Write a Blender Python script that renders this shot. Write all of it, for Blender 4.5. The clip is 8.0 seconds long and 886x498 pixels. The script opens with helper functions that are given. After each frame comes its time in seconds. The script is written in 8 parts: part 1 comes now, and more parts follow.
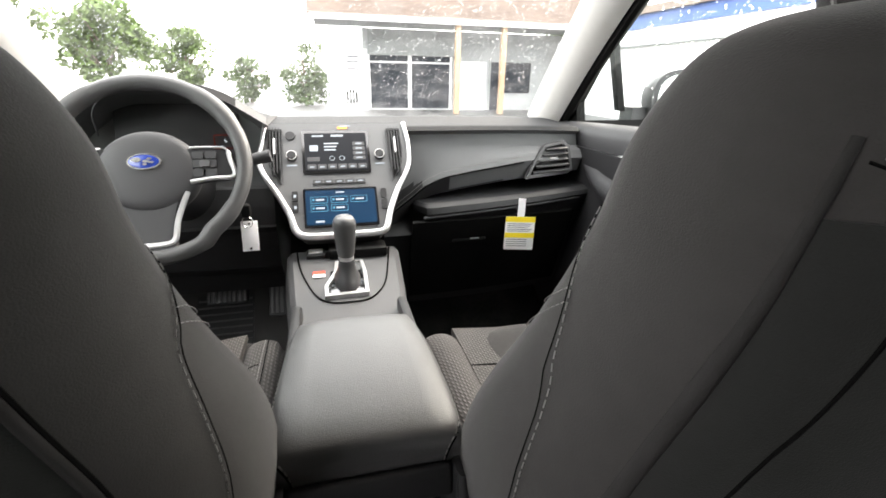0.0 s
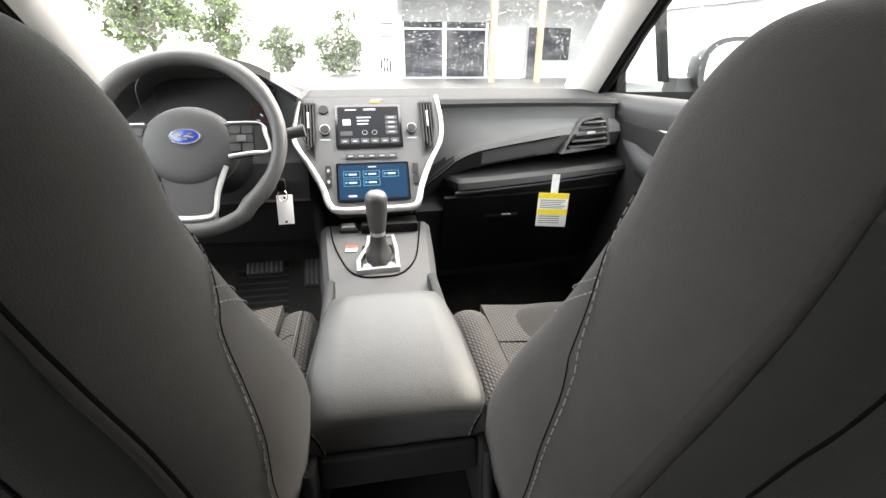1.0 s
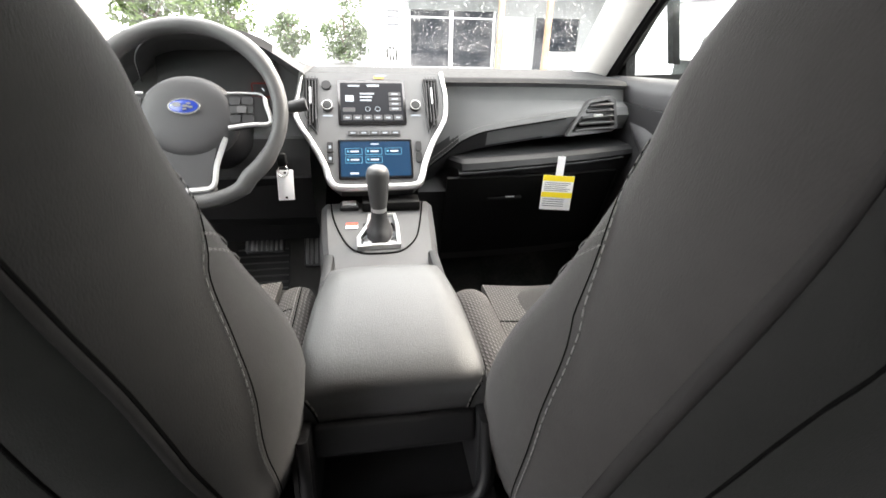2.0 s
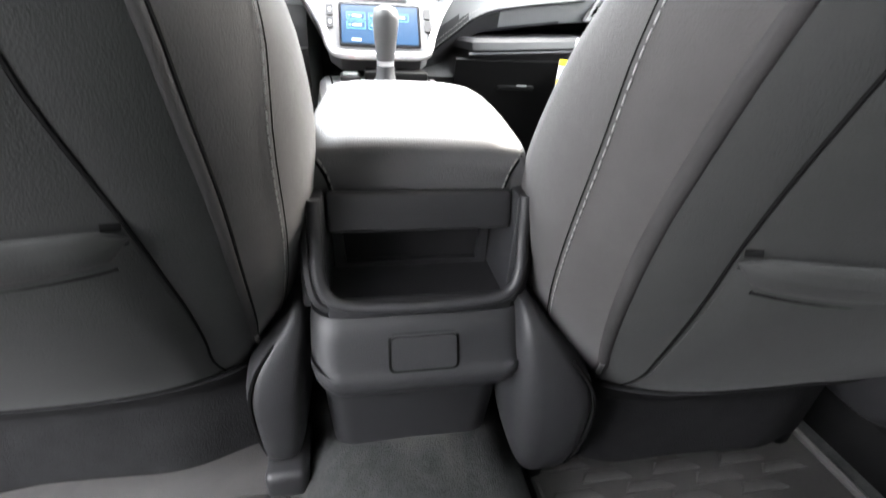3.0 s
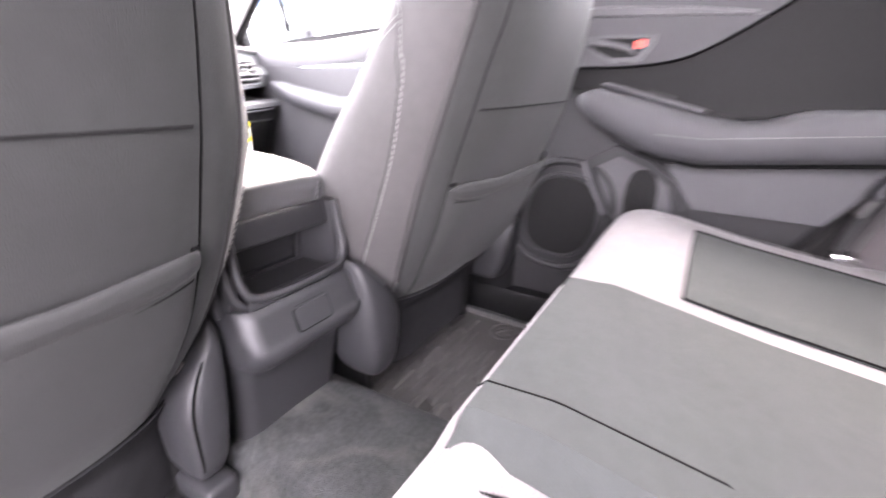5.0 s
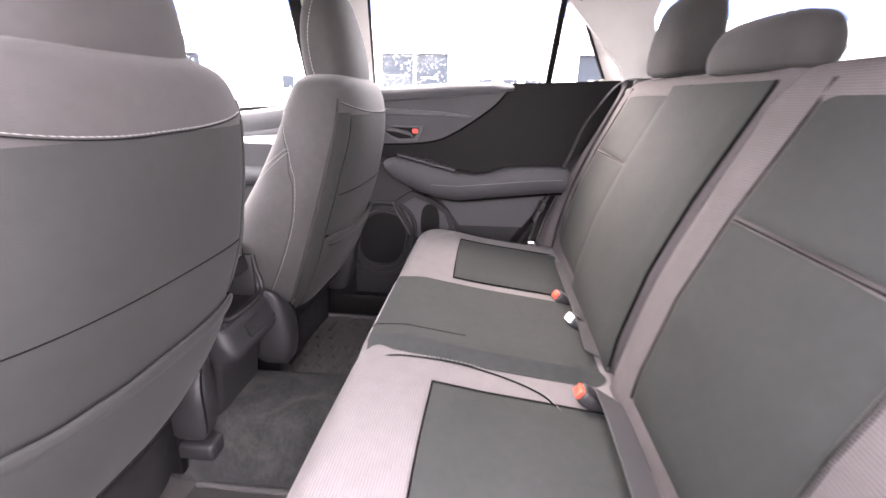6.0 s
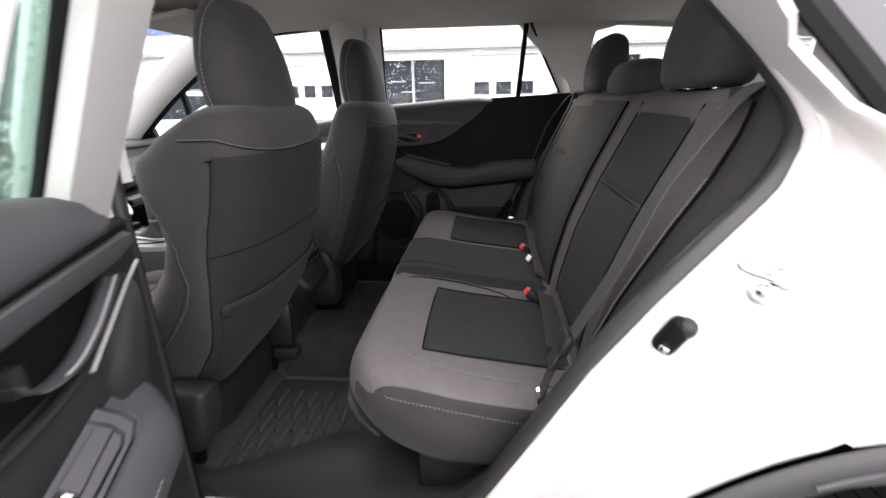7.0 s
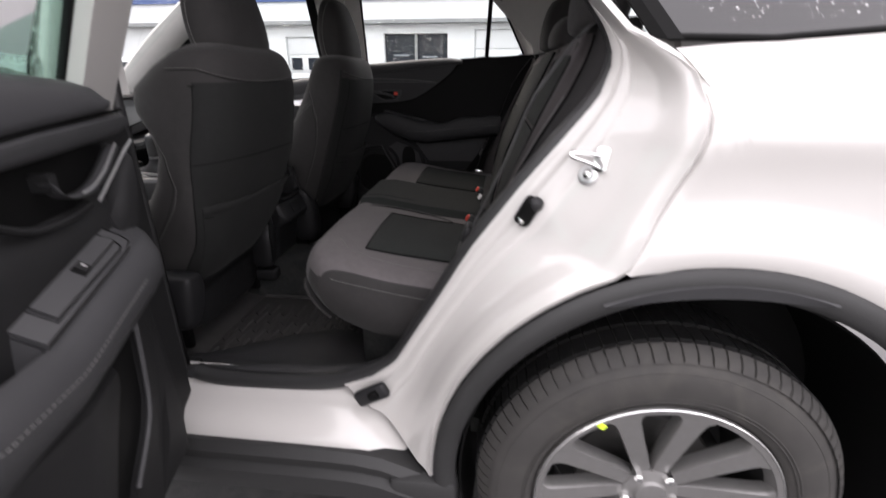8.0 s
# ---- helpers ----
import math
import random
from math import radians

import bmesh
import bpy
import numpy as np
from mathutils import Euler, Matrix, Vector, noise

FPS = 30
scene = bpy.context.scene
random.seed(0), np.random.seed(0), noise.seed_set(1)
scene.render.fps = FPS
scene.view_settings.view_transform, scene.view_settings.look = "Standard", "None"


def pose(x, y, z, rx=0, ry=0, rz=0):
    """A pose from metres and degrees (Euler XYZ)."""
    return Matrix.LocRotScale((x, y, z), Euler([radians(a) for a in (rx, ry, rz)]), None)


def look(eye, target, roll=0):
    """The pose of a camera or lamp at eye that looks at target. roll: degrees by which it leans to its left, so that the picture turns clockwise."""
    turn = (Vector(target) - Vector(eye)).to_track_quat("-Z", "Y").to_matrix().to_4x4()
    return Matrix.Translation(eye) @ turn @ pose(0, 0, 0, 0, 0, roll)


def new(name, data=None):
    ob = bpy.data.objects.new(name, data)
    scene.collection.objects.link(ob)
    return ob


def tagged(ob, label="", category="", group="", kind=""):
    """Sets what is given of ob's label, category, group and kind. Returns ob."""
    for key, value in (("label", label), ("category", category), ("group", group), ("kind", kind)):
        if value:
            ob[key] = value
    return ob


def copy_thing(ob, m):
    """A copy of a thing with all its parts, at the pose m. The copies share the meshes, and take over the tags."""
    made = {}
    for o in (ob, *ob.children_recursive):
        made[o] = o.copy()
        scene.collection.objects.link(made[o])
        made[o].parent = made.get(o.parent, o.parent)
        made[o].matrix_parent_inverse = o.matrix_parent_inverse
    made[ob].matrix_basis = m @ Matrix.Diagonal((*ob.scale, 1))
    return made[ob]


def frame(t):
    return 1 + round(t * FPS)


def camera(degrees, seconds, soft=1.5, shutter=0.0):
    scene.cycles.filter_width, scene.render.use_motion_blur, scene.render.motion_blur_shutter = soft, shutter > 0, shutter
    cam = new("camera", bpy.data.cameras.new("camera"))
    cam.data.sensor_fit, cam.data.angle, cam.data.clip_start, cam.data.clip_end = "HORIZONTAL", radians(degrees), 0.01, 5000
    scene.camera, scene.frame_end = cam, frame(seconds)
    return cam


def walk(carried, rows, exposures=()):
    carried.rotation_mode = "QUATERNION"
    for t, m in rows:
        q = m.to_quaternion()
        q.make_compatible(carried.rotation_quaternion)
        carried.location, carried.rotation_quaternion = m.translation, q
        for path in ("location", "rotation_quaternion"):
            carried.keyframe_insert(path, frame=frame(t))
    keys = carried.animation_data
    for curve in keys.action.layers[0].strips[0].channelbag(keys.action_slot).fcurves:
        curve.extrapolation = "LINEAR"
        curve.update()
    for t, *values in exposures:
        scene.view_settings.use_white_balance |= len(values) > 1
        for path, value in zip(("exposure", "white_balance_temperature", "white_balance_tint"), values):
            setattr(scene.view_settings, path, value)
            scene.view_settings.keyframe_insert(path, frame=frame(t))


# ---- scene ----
cam = camera(89.2, 8.0, shutter=0.4)
PATH = [
    (0, (-0.02, 0.838, 1.207), (0.444, 2.65, 0.5), 1.0),
    (0.5, (-0.018, 0.839, 1.215), (0.33, 2.633, 0.403), 0.8),
    (1, (-0.017, 0.84, 1.217), (0.301, 2.634, 0.392), 0.4),
    (1.2, (-0.006, 0.839, 1.228), (0.296, 2.626, 0.381), 0.6),
    (2.3, (-0.029, 0.843, 1.121), (0.3, 2.62, 0.265), 2.2),
    (2.5, (-0.043, 0.833, 1.062), (0.327, 2.603, 0.207), 3.2),
    (3, (-0.054, 0.819, 0.974), (0.297, 2.53, 0.0), 3.5),
    (3.5, (-0.062, 0.801, 0.944), (0.272, 2.455, -0.131), 3.4),
    (4, (-0.091, 0.777, 0.945), (0.263, 2.409, -0.156), 3.6),
    (4.5, (-0.216, 0.711, 0.953), (0.566, 2.26, -0.041), 4.0),
    (4.7, (-0.29, 0.673, 0.981), (0.846, 2.064, 0.101), 3.1),
    (5, (-0.406, 0.696, 1.002), (1.217, 1.623, 0.288), 1.9),
    (5.2, (-0.5, 0.693, 1.049), (1.286, 1.298, 0.383), 2.2),
    (6.3, (-1.062, 0.564, 1.224), (0.824, 0.727, 0.578), 1.2),
    (6.5, (-1.167, 0.542, 1.229), (0.717, 0.724, 0.585), 1.2),
    (7, (-1.422, 0.551, 1.254), (0.463, 0.74, 0.613), -1.1),
    (7.5, (-1.616, 0.5, 1.261), (0.266, 0.698, 0.613), -0.6),
    (8, (-1.667, 0.351, 1.17), (0.186, 0.565, 0.448), -0.1),
]
EXPOSURES = [(0.0, 3.55, 7000, 13), (0.5, 3.68, 7000, 13), (1.2, 3.8, 7000, 13), (2.3, 4.0, 6900, 13), (2.5, 4.2, 6800, 13), (3.0, 5.5, 6600, 13), (3.5, 6.6, 6500, 13), (4.0, 6.65, 6500, 13), (4.5, 6.58, 6600, 17), (5.0, 6.55, 6700, 29), (5.2, 6.2, 6800, 29), (6.3, 5.1, 6900, 29), (6.5, 4.75, 6900, 28), (7.0, 2.95, 6800, 20), (7.5, 2.05, 6800, 20), (8.0, 1.9, 6800, 20)]
SKY = 0.12
DOOR_TURN = 74
walk(cam, [(t, look(eye, target, roll)) for t, eye, target, roll in PATH], EXPOSURES)

# ---- sky and sun: a bright overcast, rainy day ----
world = bpy.data.worlds.new("sky")
scene.world = world
world.use_nodes = True
wn = world.node_tree.nodes
sky_node = wn.new("ShaderNodeTexSky")
sky_node.sky_type = "NISHITA"
sky_node.sun_disc = False
sky_node.sun_elevation, sky_node.sun_rotation = radians(42), radians(58)
sky_node.air_density, sky_node.dust_density, sky_node.ozone_density = 1.0, 6.0, 1.0
soft_white = wn.new("ShaderNodeMix")
soft_white.data_type = "RGBA"
soft_white.inputs["Factor"].default_value = 0.75
soft_white.inputs["B"].default_value = (9.0, 9.2, 9.4, 1)
world.node_tree.links.new(sky_node.outputs["Color"], soft_white.inputs["A"])
world.node_tree.links.new(soft_white.outputs["Result"], wn["Background"].inputs["Color"])
wn["Background"].inputs["Strength"].default_value = SKY

sun = new("sun", bpy.data.lights.new("sun", "SUN"))
sun.data.energy, sun.data.angle, sun.data.color = 0.5, radians(50), (1.0, 0.97, 0.93)
sun.matrix_world = look((6.0, 4.0, 6.5), (0, 0.5, 0.5))


# ---- materials ----
def mat(name, base, rough=0.6, metal=0.0, var=0.15, scale=30.0, bump=0.0, bump_scale=400.0, spec=0.5, coat=0.0, weave=None, ribs=None, stain=0.0, sheen=0.0):
    """A principled surface: base colour with broad and fine variation, and fine relief."""
    m = bpy.data.materials.new(name)
    m.use_nodes = True
    nt = m.node_tree
    N, L = nt.nodes, nt.links
    p = N["Principled BSDF"]
    p.inputs["Roughness"].default_value = rough
    p.inputs["Metallic"].default_value = metal
    p.inputs["Specular IOR Level"].default_value = spec
    p.inputs["Coat Weight"].default_value = coat
    p.inputs["Coat Roughness"].default_value = 0.06
    p.inputs["Sheen Weight"].default_value, p.inputs["Sheen Roughness"].default_value = sheen, 0.4
    tc = N.new("ShaderNodeTexCoord")
    n1 = N.new("ShaderNodeTexNoise")
    n1.inputs["Scale"].default_value, n1.inputs["Detail"].default_value = scale, 6
    n2 = N.new("ShaderNodeTexNoise")
    n2.inputs["Scale"].default_value, n2.inputs["Detail"].default_value = scale * 0.12, 3
    L.new(tc.outputs["Object"], n1.inputs["Vector"])
    L.new(tc.outputs["Object"], n2.inputs["Vector"])
    add = N.new("ShaderNodeMath")
    add.operation = "ADD"
    L.new(n1.outputs["Fac"], add.inputs[0])
    L.new(n2.outputs["Fac"], add.inputs[1])
    mr = N.new("ShaderNodeMapRange")
    mr.inputs["From Min"].default_value, mr.inputs["From Max"].default_value = 0.6, 1.4
    mr.inputs["To Min"].default_value, mr.inputs["To Max"].default_value = 1 - var, 1 + var
    L.new(add.outputs[0], mr.inputs["Value"])
    mul = N.new("ShaderNodeVectorMath")
    mul.operation = "SCALE"
    mul.inputs[0].default_value = base
    L.new(mr.outputs["Result"], mul.inputs["Scale"])
    colour = mul.outputs[0]
    height = None
    if weave or ribs:
        wt = N.new("ShaderNodeTexWave")
        wt.wave_type, wt.bands_direction, wt.wave_profile = "BANDS", (ribs or ("X",))[0], "SIN"
        wt.inputs["Scale"].default_value = ribs[1] if ribs else weave
        wt.inputs["Distortion"].default_value = 0.6
        wt.inputs["Detail Scale"].default_value = 3
        L.new(tc.outputs["Object"], wt.inputs["Vector"])
        height = wt.outputs["Fac"]
        if weave:
            w2 = N.new("ShaderNodeTexWave")
            w2.wave_type, w2.bands_direction = "BANDS", "DIAGONAL"
            w2.inputs["Scale"].default_value = weave * 1.1
            w2.inputs["Distortion"].default_value = 0.6
            L.new(tc.outputs["Object"], w2.inputs["Vector"])
            mm = N.new("ShaderNodeMath")
            mm.operation = "MULTIPLY"
            L.new(height, mm.inputs[0])
            L.new(w2.outputs["Fac"], mm.inputs[1])
            height = mm.outputs[0]
        mr2 = N.new("ShaderNodeMapRange")
        mr2.inputs["To Min"].default_value, mr2.inputs["To Max"].default_value = (0.87, 1.08) if ribs else (0.62, 1.3)
        L.new(height, mr2.inputs["Value"])
        mul2 = N.new("ShaderNodeVectorMath")
        mul2.operation = "SCALE"
        L.new(colour, mul2.inputs[0])
        L.new(mr2.outputs["Result"], mul2.inputs["Scale"])
        colour = mul2.outputs[0]
    if stain:
        n3 = N.new("ShaderNodeTexNoise")
        n3.inputs["Scale"].default_value, n3.inputs["Detail"].default_value, n3.inputs["Distortion"].default_value = 9, 8, 1.5
        L.new(tc.outputs["Object"], n3.inputs["Vector"])
        r3 = N.new("ShaderNodeMapRange")
        r3.inputs["From Min"].default_value, r3.inputs["From Max"].default_value = 0.5, 0.75
        r3.inputs["To Min"].default_value, r3.inputs["To Max"].default_value = 0, stain
        L.new(n3.outputs["Fac"], r3.inputs["Value"])
        mx = N.new("ShaderNodeMix")
        mx.data_type = "RGBA"
        L.new(r3.outputs["Result"], mx.inputs["Factor"])
        L.new(colour, mx.inputs["A"])
        mx.inputs["B"].default_value = (base[0] * 2.2 + 0.03, base[1] * 2.1 + 0.03, base[2] * 1.9 + 0.025, 1)
        colour = mx.outputs["Result"]
    L.new(colour, p.inputs["Base Color"])
    if bump:
        b = N.new("ShaderNodeBump")
        b.inputs["Strength"].default_value = bump
        b.inputs["Distance"].default_value = 0.002
        if height is None:
            n4 = N.new("ShaderNodeTexNoise")
            n4.inputs["Scale"].default_value, n4.inputs["Detail"].default_value = bump_scale, 2
            L.new(tc.outputs["Object"], n4.inputs["Vector"])
            height = n4.outputs["Fac"]
        L.new(height, b.inputs["Height"])
        L.new(b.outputs["Normal"], p.inputs["Normal"])
    return m


def glow(name, colour, strength):
    m = bpy.data.materials.new(name)
    m.use_nodes = True
    p = m.node_tree.nodes["Principled BSDF"]
    p.inputs["Base Color"].default_value = (*[c * 0.2 for c in colour], 1)
    p.inputs["Emission Color"].default_value = (*colour, 1)
    p.inputs["Emission Strength"].default_value = strength
    p.inputs["Roughness"].default_value = 0.25
    return m


def pane(name, tint, gloss=0.08, haze=0.0, sheen=0.5):
    """Thin glass: clear with a tint, a mirror-like sheen, and a faint film of wet."""
    m = bpy.data.materials.new(name)
    m.use_nodes = True
    nt = m.node_tree
    N, L = nt.nodes, nt.links
    N.remove(N["Principled BSDF"])
    tr = N.new("ShaderNodeBsdfTransparent")
    tr.inputs["Color"].default_value = (*tint, 1)
    gl = N.new("ShaderNodeBsdfGlossy")
    gl.inputs["Roughness"].default_value = 0.02
    lw = N.new("ShaderNodeLayerWeight")
    lw.inputs["Blend"].default_value = 0.25
    k = N.new("ShaderNodeMath")
    k.operation = "MULTIPLY_ADD"
    L.new(lw.outputs["Fresnel"], k.inputs[0])
    k.inputs[1].default_value, k.inputs[2].default_value = sheen, gloss * 0.3
    mix = N.new("ShaderNodeMixShader")
    L.new(k.outputs[0], mix.inputs["Fac"])
    L.new(tr.outputs[0], mix.inputs[1])
    L.new(gl.outputs[0], mix.inputs[2])
    last = mix.outputs[0]
    if haze:
        df = N.new("ShaderNodeBsdfTranslucent")
        df.inputs["Color"].default_value = (0.9, 0.92, 0.92, 1)
        tc = N.new("ShaderNodeTexCoord")
        nz = N.new("ShaderNodeTexNoise")
        nz.inputs["Scale"].default_value, nz.inputs["Detail"].default_value = 14, 6
        L.new(tc.outputs["Object"], nz.inputs["Vector"])
        r = N.new("ShaderNodeMapRange")
        r.inputs["From Min"].default_value, r.inputs["From Max"].default_value = 0.4, 0.75
        r.inputs["To Max"].default_value = haze
        L.new(nz.outputs["Fac"], r.inputs["Value"])
        m2 = N.new("ShaderNodeMixShader")
        L.new(r.outputs["Result"], m2.inputs["Fac"])
        L.new(last, m2.inputs[1])
        L.new(df.outputs[0], m2.inputs[2])
        last = m2.outputs[0]
    L.new(last, N["Material Output"].inputs["Surface"])
    return m


M_SEAT = mat("seat cloth", (0.035, 0.0335, 0.033), 0.85, var=0.10, scale=60, bump=0.25, bump_scale=900, spec=0.12, sheen=0.10)
# The side bolster's shade is put into this colour; the zip fold shares it.
M_BOLSTER = mat("smooth dark bolster cloth", (0.022, 0.021, 0.021), 0.85, var=0.15, scale=30, bump=0.2, bump_scale=900, spec=0.12)
M_RIB = mat("ribbed grey cushion cloth", (0.110, 0.101, 0.102), 0.9, var=0.10, scale=40, bump=0.4, ribs=("Y", 82), spec=0.12, sheen=0.08)
M_RIBBACK = mat("ribbed grey backrest cloth", (0.078, 0.071, 0.072), 0.9, var=0.10, scale=40, bump=0.3, ribs=("Z", 90), spec=0.12)
M_EDGE = mat("plain grey-brown cushion edge cloth", (0.108, 0.099, 0.100), 0.9, var=0.12, scale=60, bump=0.25, bump_scale=900, spec=0.12, sheen=0.08)
M_MESH = mat("perforated seat cloth", (0.088, 0.083, 0.081), 0.9, var=0.10, scale=40, bump=0.8, weave=55, spec=0.2)
M_INSERT = mat("black seat insert", (0.024, 0.026, 0.025), 0.85, var=0.12, scale=70, bump=0.3, bump_scale=1100, spec=0.12)
M_REAR = mat("black seat back cloth", (0.0185, 0.019, 0.0185), 0.85, var=0.10, scale=60, bump=0.25, bump_scale=900, spec=0.12, sheen=0.03)
M_FELT = mat("black felt flap", (0.0125, 0.0125, 0.013), 0.95, var=0.30, scale=40, bump=0.5, bump_scale=500, spec=0.05)
# Dash top's colour, lowered to offset the light through the windscreen.
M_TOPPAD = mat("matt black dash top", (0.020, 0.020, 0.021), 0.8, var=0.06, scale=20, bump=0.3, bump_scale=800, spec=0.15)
M_LEATHER = mat("black leatherette", (0.068, 0.068, 0.069), 0.46, var=0.08, scale=25, bump=0.25, bump_scale=700, spec=0.45)
M_DECK = mat("dark grey console plastic", (0.062, 0.062, 0.064), 0.5, var=0.06, scale=20, bump=0.15, bump_scale=900, spec=0.35)
M_DASH = mat("soft dash skin", (0.105, 0.106, 0.108), 0.65, var=0.06, scale=20, bump=0.3, bump_scale=800, spec=0.3)
M_PLASTIC = mat("black grained plastic", (0.013, 0.013, 0.014), 0.5, var=0.08, scale=20, bump=0.2, bump_scale=900, spec=0.35)
M_GREYPL = mat("dark grey plastic", (0.040, 0.040, 0.042), 0.5, var=0.08, scale=20, bump=0.15, bump_scale=900, spec=0.4)
M_DOORPL = mat("black door plastic", (0.012, 0.012, 0.0125), 0.6, var=0.08, scale=20, bump=0.25, bump_scale=900, spec=0.2)
M_DOORROLL = mat("soft black door skin", (0.034, 0.034, 0.036), 0.6, var=0.06, scale=20, bump=0.3, bump_scale=800, spec=0.3)
M_STACK = mat("dark grey stack face", (0.095, 0.095, 0.097), 0.5, var=0.06, scale=20, bump=0.15, bump_scale=900)
M_GLOSSBLK = mat("piano black", (0.008, 0.008, 0.009), 0.12, var=0.05, coat=0.6)
M_SILVER = mat("satin silver trim", (0.62, 0.62, 0.62), 0.32, metal=0.75, var=0.04)
M_CHROME = mat("bright metal", (0.75, 0.75, 0.74), 0.18, metal=1.0, var=0.05)
M_THREAD = mat("light grey thread", (0.15, 0.146, 0.143), 0.8, var=0.1)
M_SEAM = mat("seam shadow thread", (0.004, 0.004, 0.004), 0.9, var=0.1, spec=0.02)
M_CARPET = mat("grey-black carpet", (0.027, 0.028, 0.028), 0.95, var=0.35, scale=120, bump=0.9, bump_scale=500, stain=0.25, spec=0.08)
M_RUBBERMAT = mat("black rubber mat", (0.047, 0.045, 0.044), 0.55, var=0.12, scale=40, bump=0.15, stain=0.15)
M_LINER = mat("grey headliner felt", (0.58, 0.555, 0.52), 0.95, var=0.05, scale=60, bump=0.2, bump_scale=600)
M_PILLAR = mat("light grey pillar trim", (0.50, 0.49, 0.47), 0.6, var=0.04, scale=30, bump=0.1)
M_WHITE = mat("white pearl paint", (0.50, 0.485, 0.465), 0.3, var=0.015, scale=6, coat=0.8)
M_CLAD = mat("black wheel arch cladding", (0.020, 0.020, 0.020), 0.6, var=0.10, scale=25, bump=0.2)
# Real seals and black trim; also paints the shade in recesses and hollows.
M_SEAL_SHADE = mat("black rubber seal", (0.0045, 0.0045, 0.0045), 0.55, var=0.1, spec=0.1)
M_RUBBERSEAL = mat("dark grey rubber seal", (0.022, 0.022, 0.0225), 0.42, var=0.12, scale=60, spec=0.45)
M_TYRE = mat("tyre rubber", (0.034, 0.032, 0.030), 0.75, var=0.25, scale=18, bump=0.15, stain=0.2)
M_ALLOY = mat("machined alloy", (0.24, 0.235, 0.23), 0.36, metal=0.6, var=0.08, scale=50)
M_TREAD = mat("wet black tread", (0.012, 0.012, 0.012), 0.3, var=0.3, scale=60, bump=0.3, bump_scale=300)
# Dark copy of the alloy: shade between the spokes put into the colour.
M_ALLOYSHADE = mat("alloy darkened for pocket shade", (0.012, 0.012, 0.012), 0.45, metal=0.3, var=0.1)
M_BRAKE = mat("brake disc iron", (0.09, 0.088, 0.085), 0.45, metal=0.8, var=0.2)
M_BELT = mat("black belt webbing", (0.030, 0.030, 0.031), 0.7, var=0.1, ribs=("X", 160), bump=0.3)
M_RED = mat("red buckle button", (0.75, 0.06, 0.03), 0.4, var=0.05)
M_PAPER = mat("white printed paper", (0.78, 0.77, 0.78), 0.8, var=0.03)
M_YELLOW = mat("yellow tag print", (0.85, 0.66, 0.02), 0.6, var=0.04)
M_INK = mat("grey print", (0.10, 0.10, 0.11), 0.7, var=0.1)
M_BLUE = mat("blue enamel", (0.02, 0.05, 0.30), 0.25, var=0.1, coat=0.5)
M_WSGLASS = pane("wet windscreen glass", (0.90, 0.94, 0.93), gloss=0.03, sheen=0.12, haze=0.025)
M_SIDEGLASS = pane("wet side glass", (0.92, 0.95, 0.94), gloss=0.03, sheen=0.12)
M_GREENGLASS = pane("green tinted door glass", (0.72, 0.88, 0.82))
M_PRIVACY = pane("dark privacy glass", (0.30, 0.34, 0.34), gloss=0.9, sheen=0.9)
M_DROP = mat("water drop", (1.0, 1.0, 1.0), 0.0, var=0.0)
M_DROP.node_tree.nodes["Principled BSDF"].inputs["Transmission Weight"].default_value = 1.0
M_DROP.node_tree.nodes["Principled BSDF"].inputs["IOR"].default_value = 1.33
M_SCREEN = glow("dark display", (0.012, 0.014, 0.02), 0.08)
M_SCREEN.node_tree.nodes["Principled BSDF"].inputs["Specular IOR Level"].default_value = 0.15
M_SCREEN.node_tree.nodes["Principled BSDF"].inputs["Roughness"].default_value = 0.5
M_SCREENBLUE = glow("blue display", (0.006, 0.030, 0.070), 0.16)
M_ICON = glow("lit icon", (0.75, 0.85, 0.95), 0.06)
M_ICONBLUE = glow("lit cyan icon", (0.10, 0.30, 0.42), 0.14)
M_AMBER = glow("amber lamp", (1.0, 0.40, 0.05), 0.25)
M_REDGLOW = glow("red gauge light", (0.30, 0.03, 0.02), 0.03)
M_MIRROR = mat("mirror glass", (0.85, 0.9, 0.88), 0.03, metal=1.0, var=0.01)
M_ASPHALT = mat("wet asphalt", (0.06, 0.06, 0.06), 0.45, var=0.3, scale=40, bump=0.5, bump_scale=120, stain=0.2)
M_STUCCO = mat("white painted wall", (0.75, 0.76, 0.76), 0.8, var=0.06, scale=3, bump=0.2, bump_scale=60)
# White shop wall with the shade of the porch put into its colour.
M_SHOPWALL = mat("rendered wall greyed for porch shade", (0.36, 0.37, 0.37), 0.85, var=0.12, scale=5, bump=0.3, bump_scale=60)
M_GREYWALL = mat("grey painted soffit", (0.26, 0.27, 0.27), 0.8, var=0.08, scale=3)
M_ROOF = mat("brown roof boards", (0.16, 0.12, 0.10), 0.8, var=0.3, scale=6)
M_BLUEBAND = mat("blue fascia", (0.05, 0.10, 0.28), 0.5, var=0.08, scale=4)
M_DARKWIN = mat("dark shop window", (0.016, 0.020, 0.027), 0.35, var=0.2, scale=2, spec=0.12)
M_WOOD = mat("weathered wood post", (0.36, 0.24, 0.15), 0.8, var=0.25, scale=10, bump=0.3, bump_scale=60)
M_BARK = mat("bark", (0.12, 0.09, 0.06), 0.9, var=0.3, scale=10, bump=0.6, bump_scale=50)
M_LEAF = mat("green leaves", (0.085, 0.125, 0.040), 0.7, var=0.35, scale=4, spec=0.2)
M_HEDGE = mat("pale green shrub leaves", (0.090, 0.120, 0.060), 0.7, var=0.35, scale=4, spec=0.2)
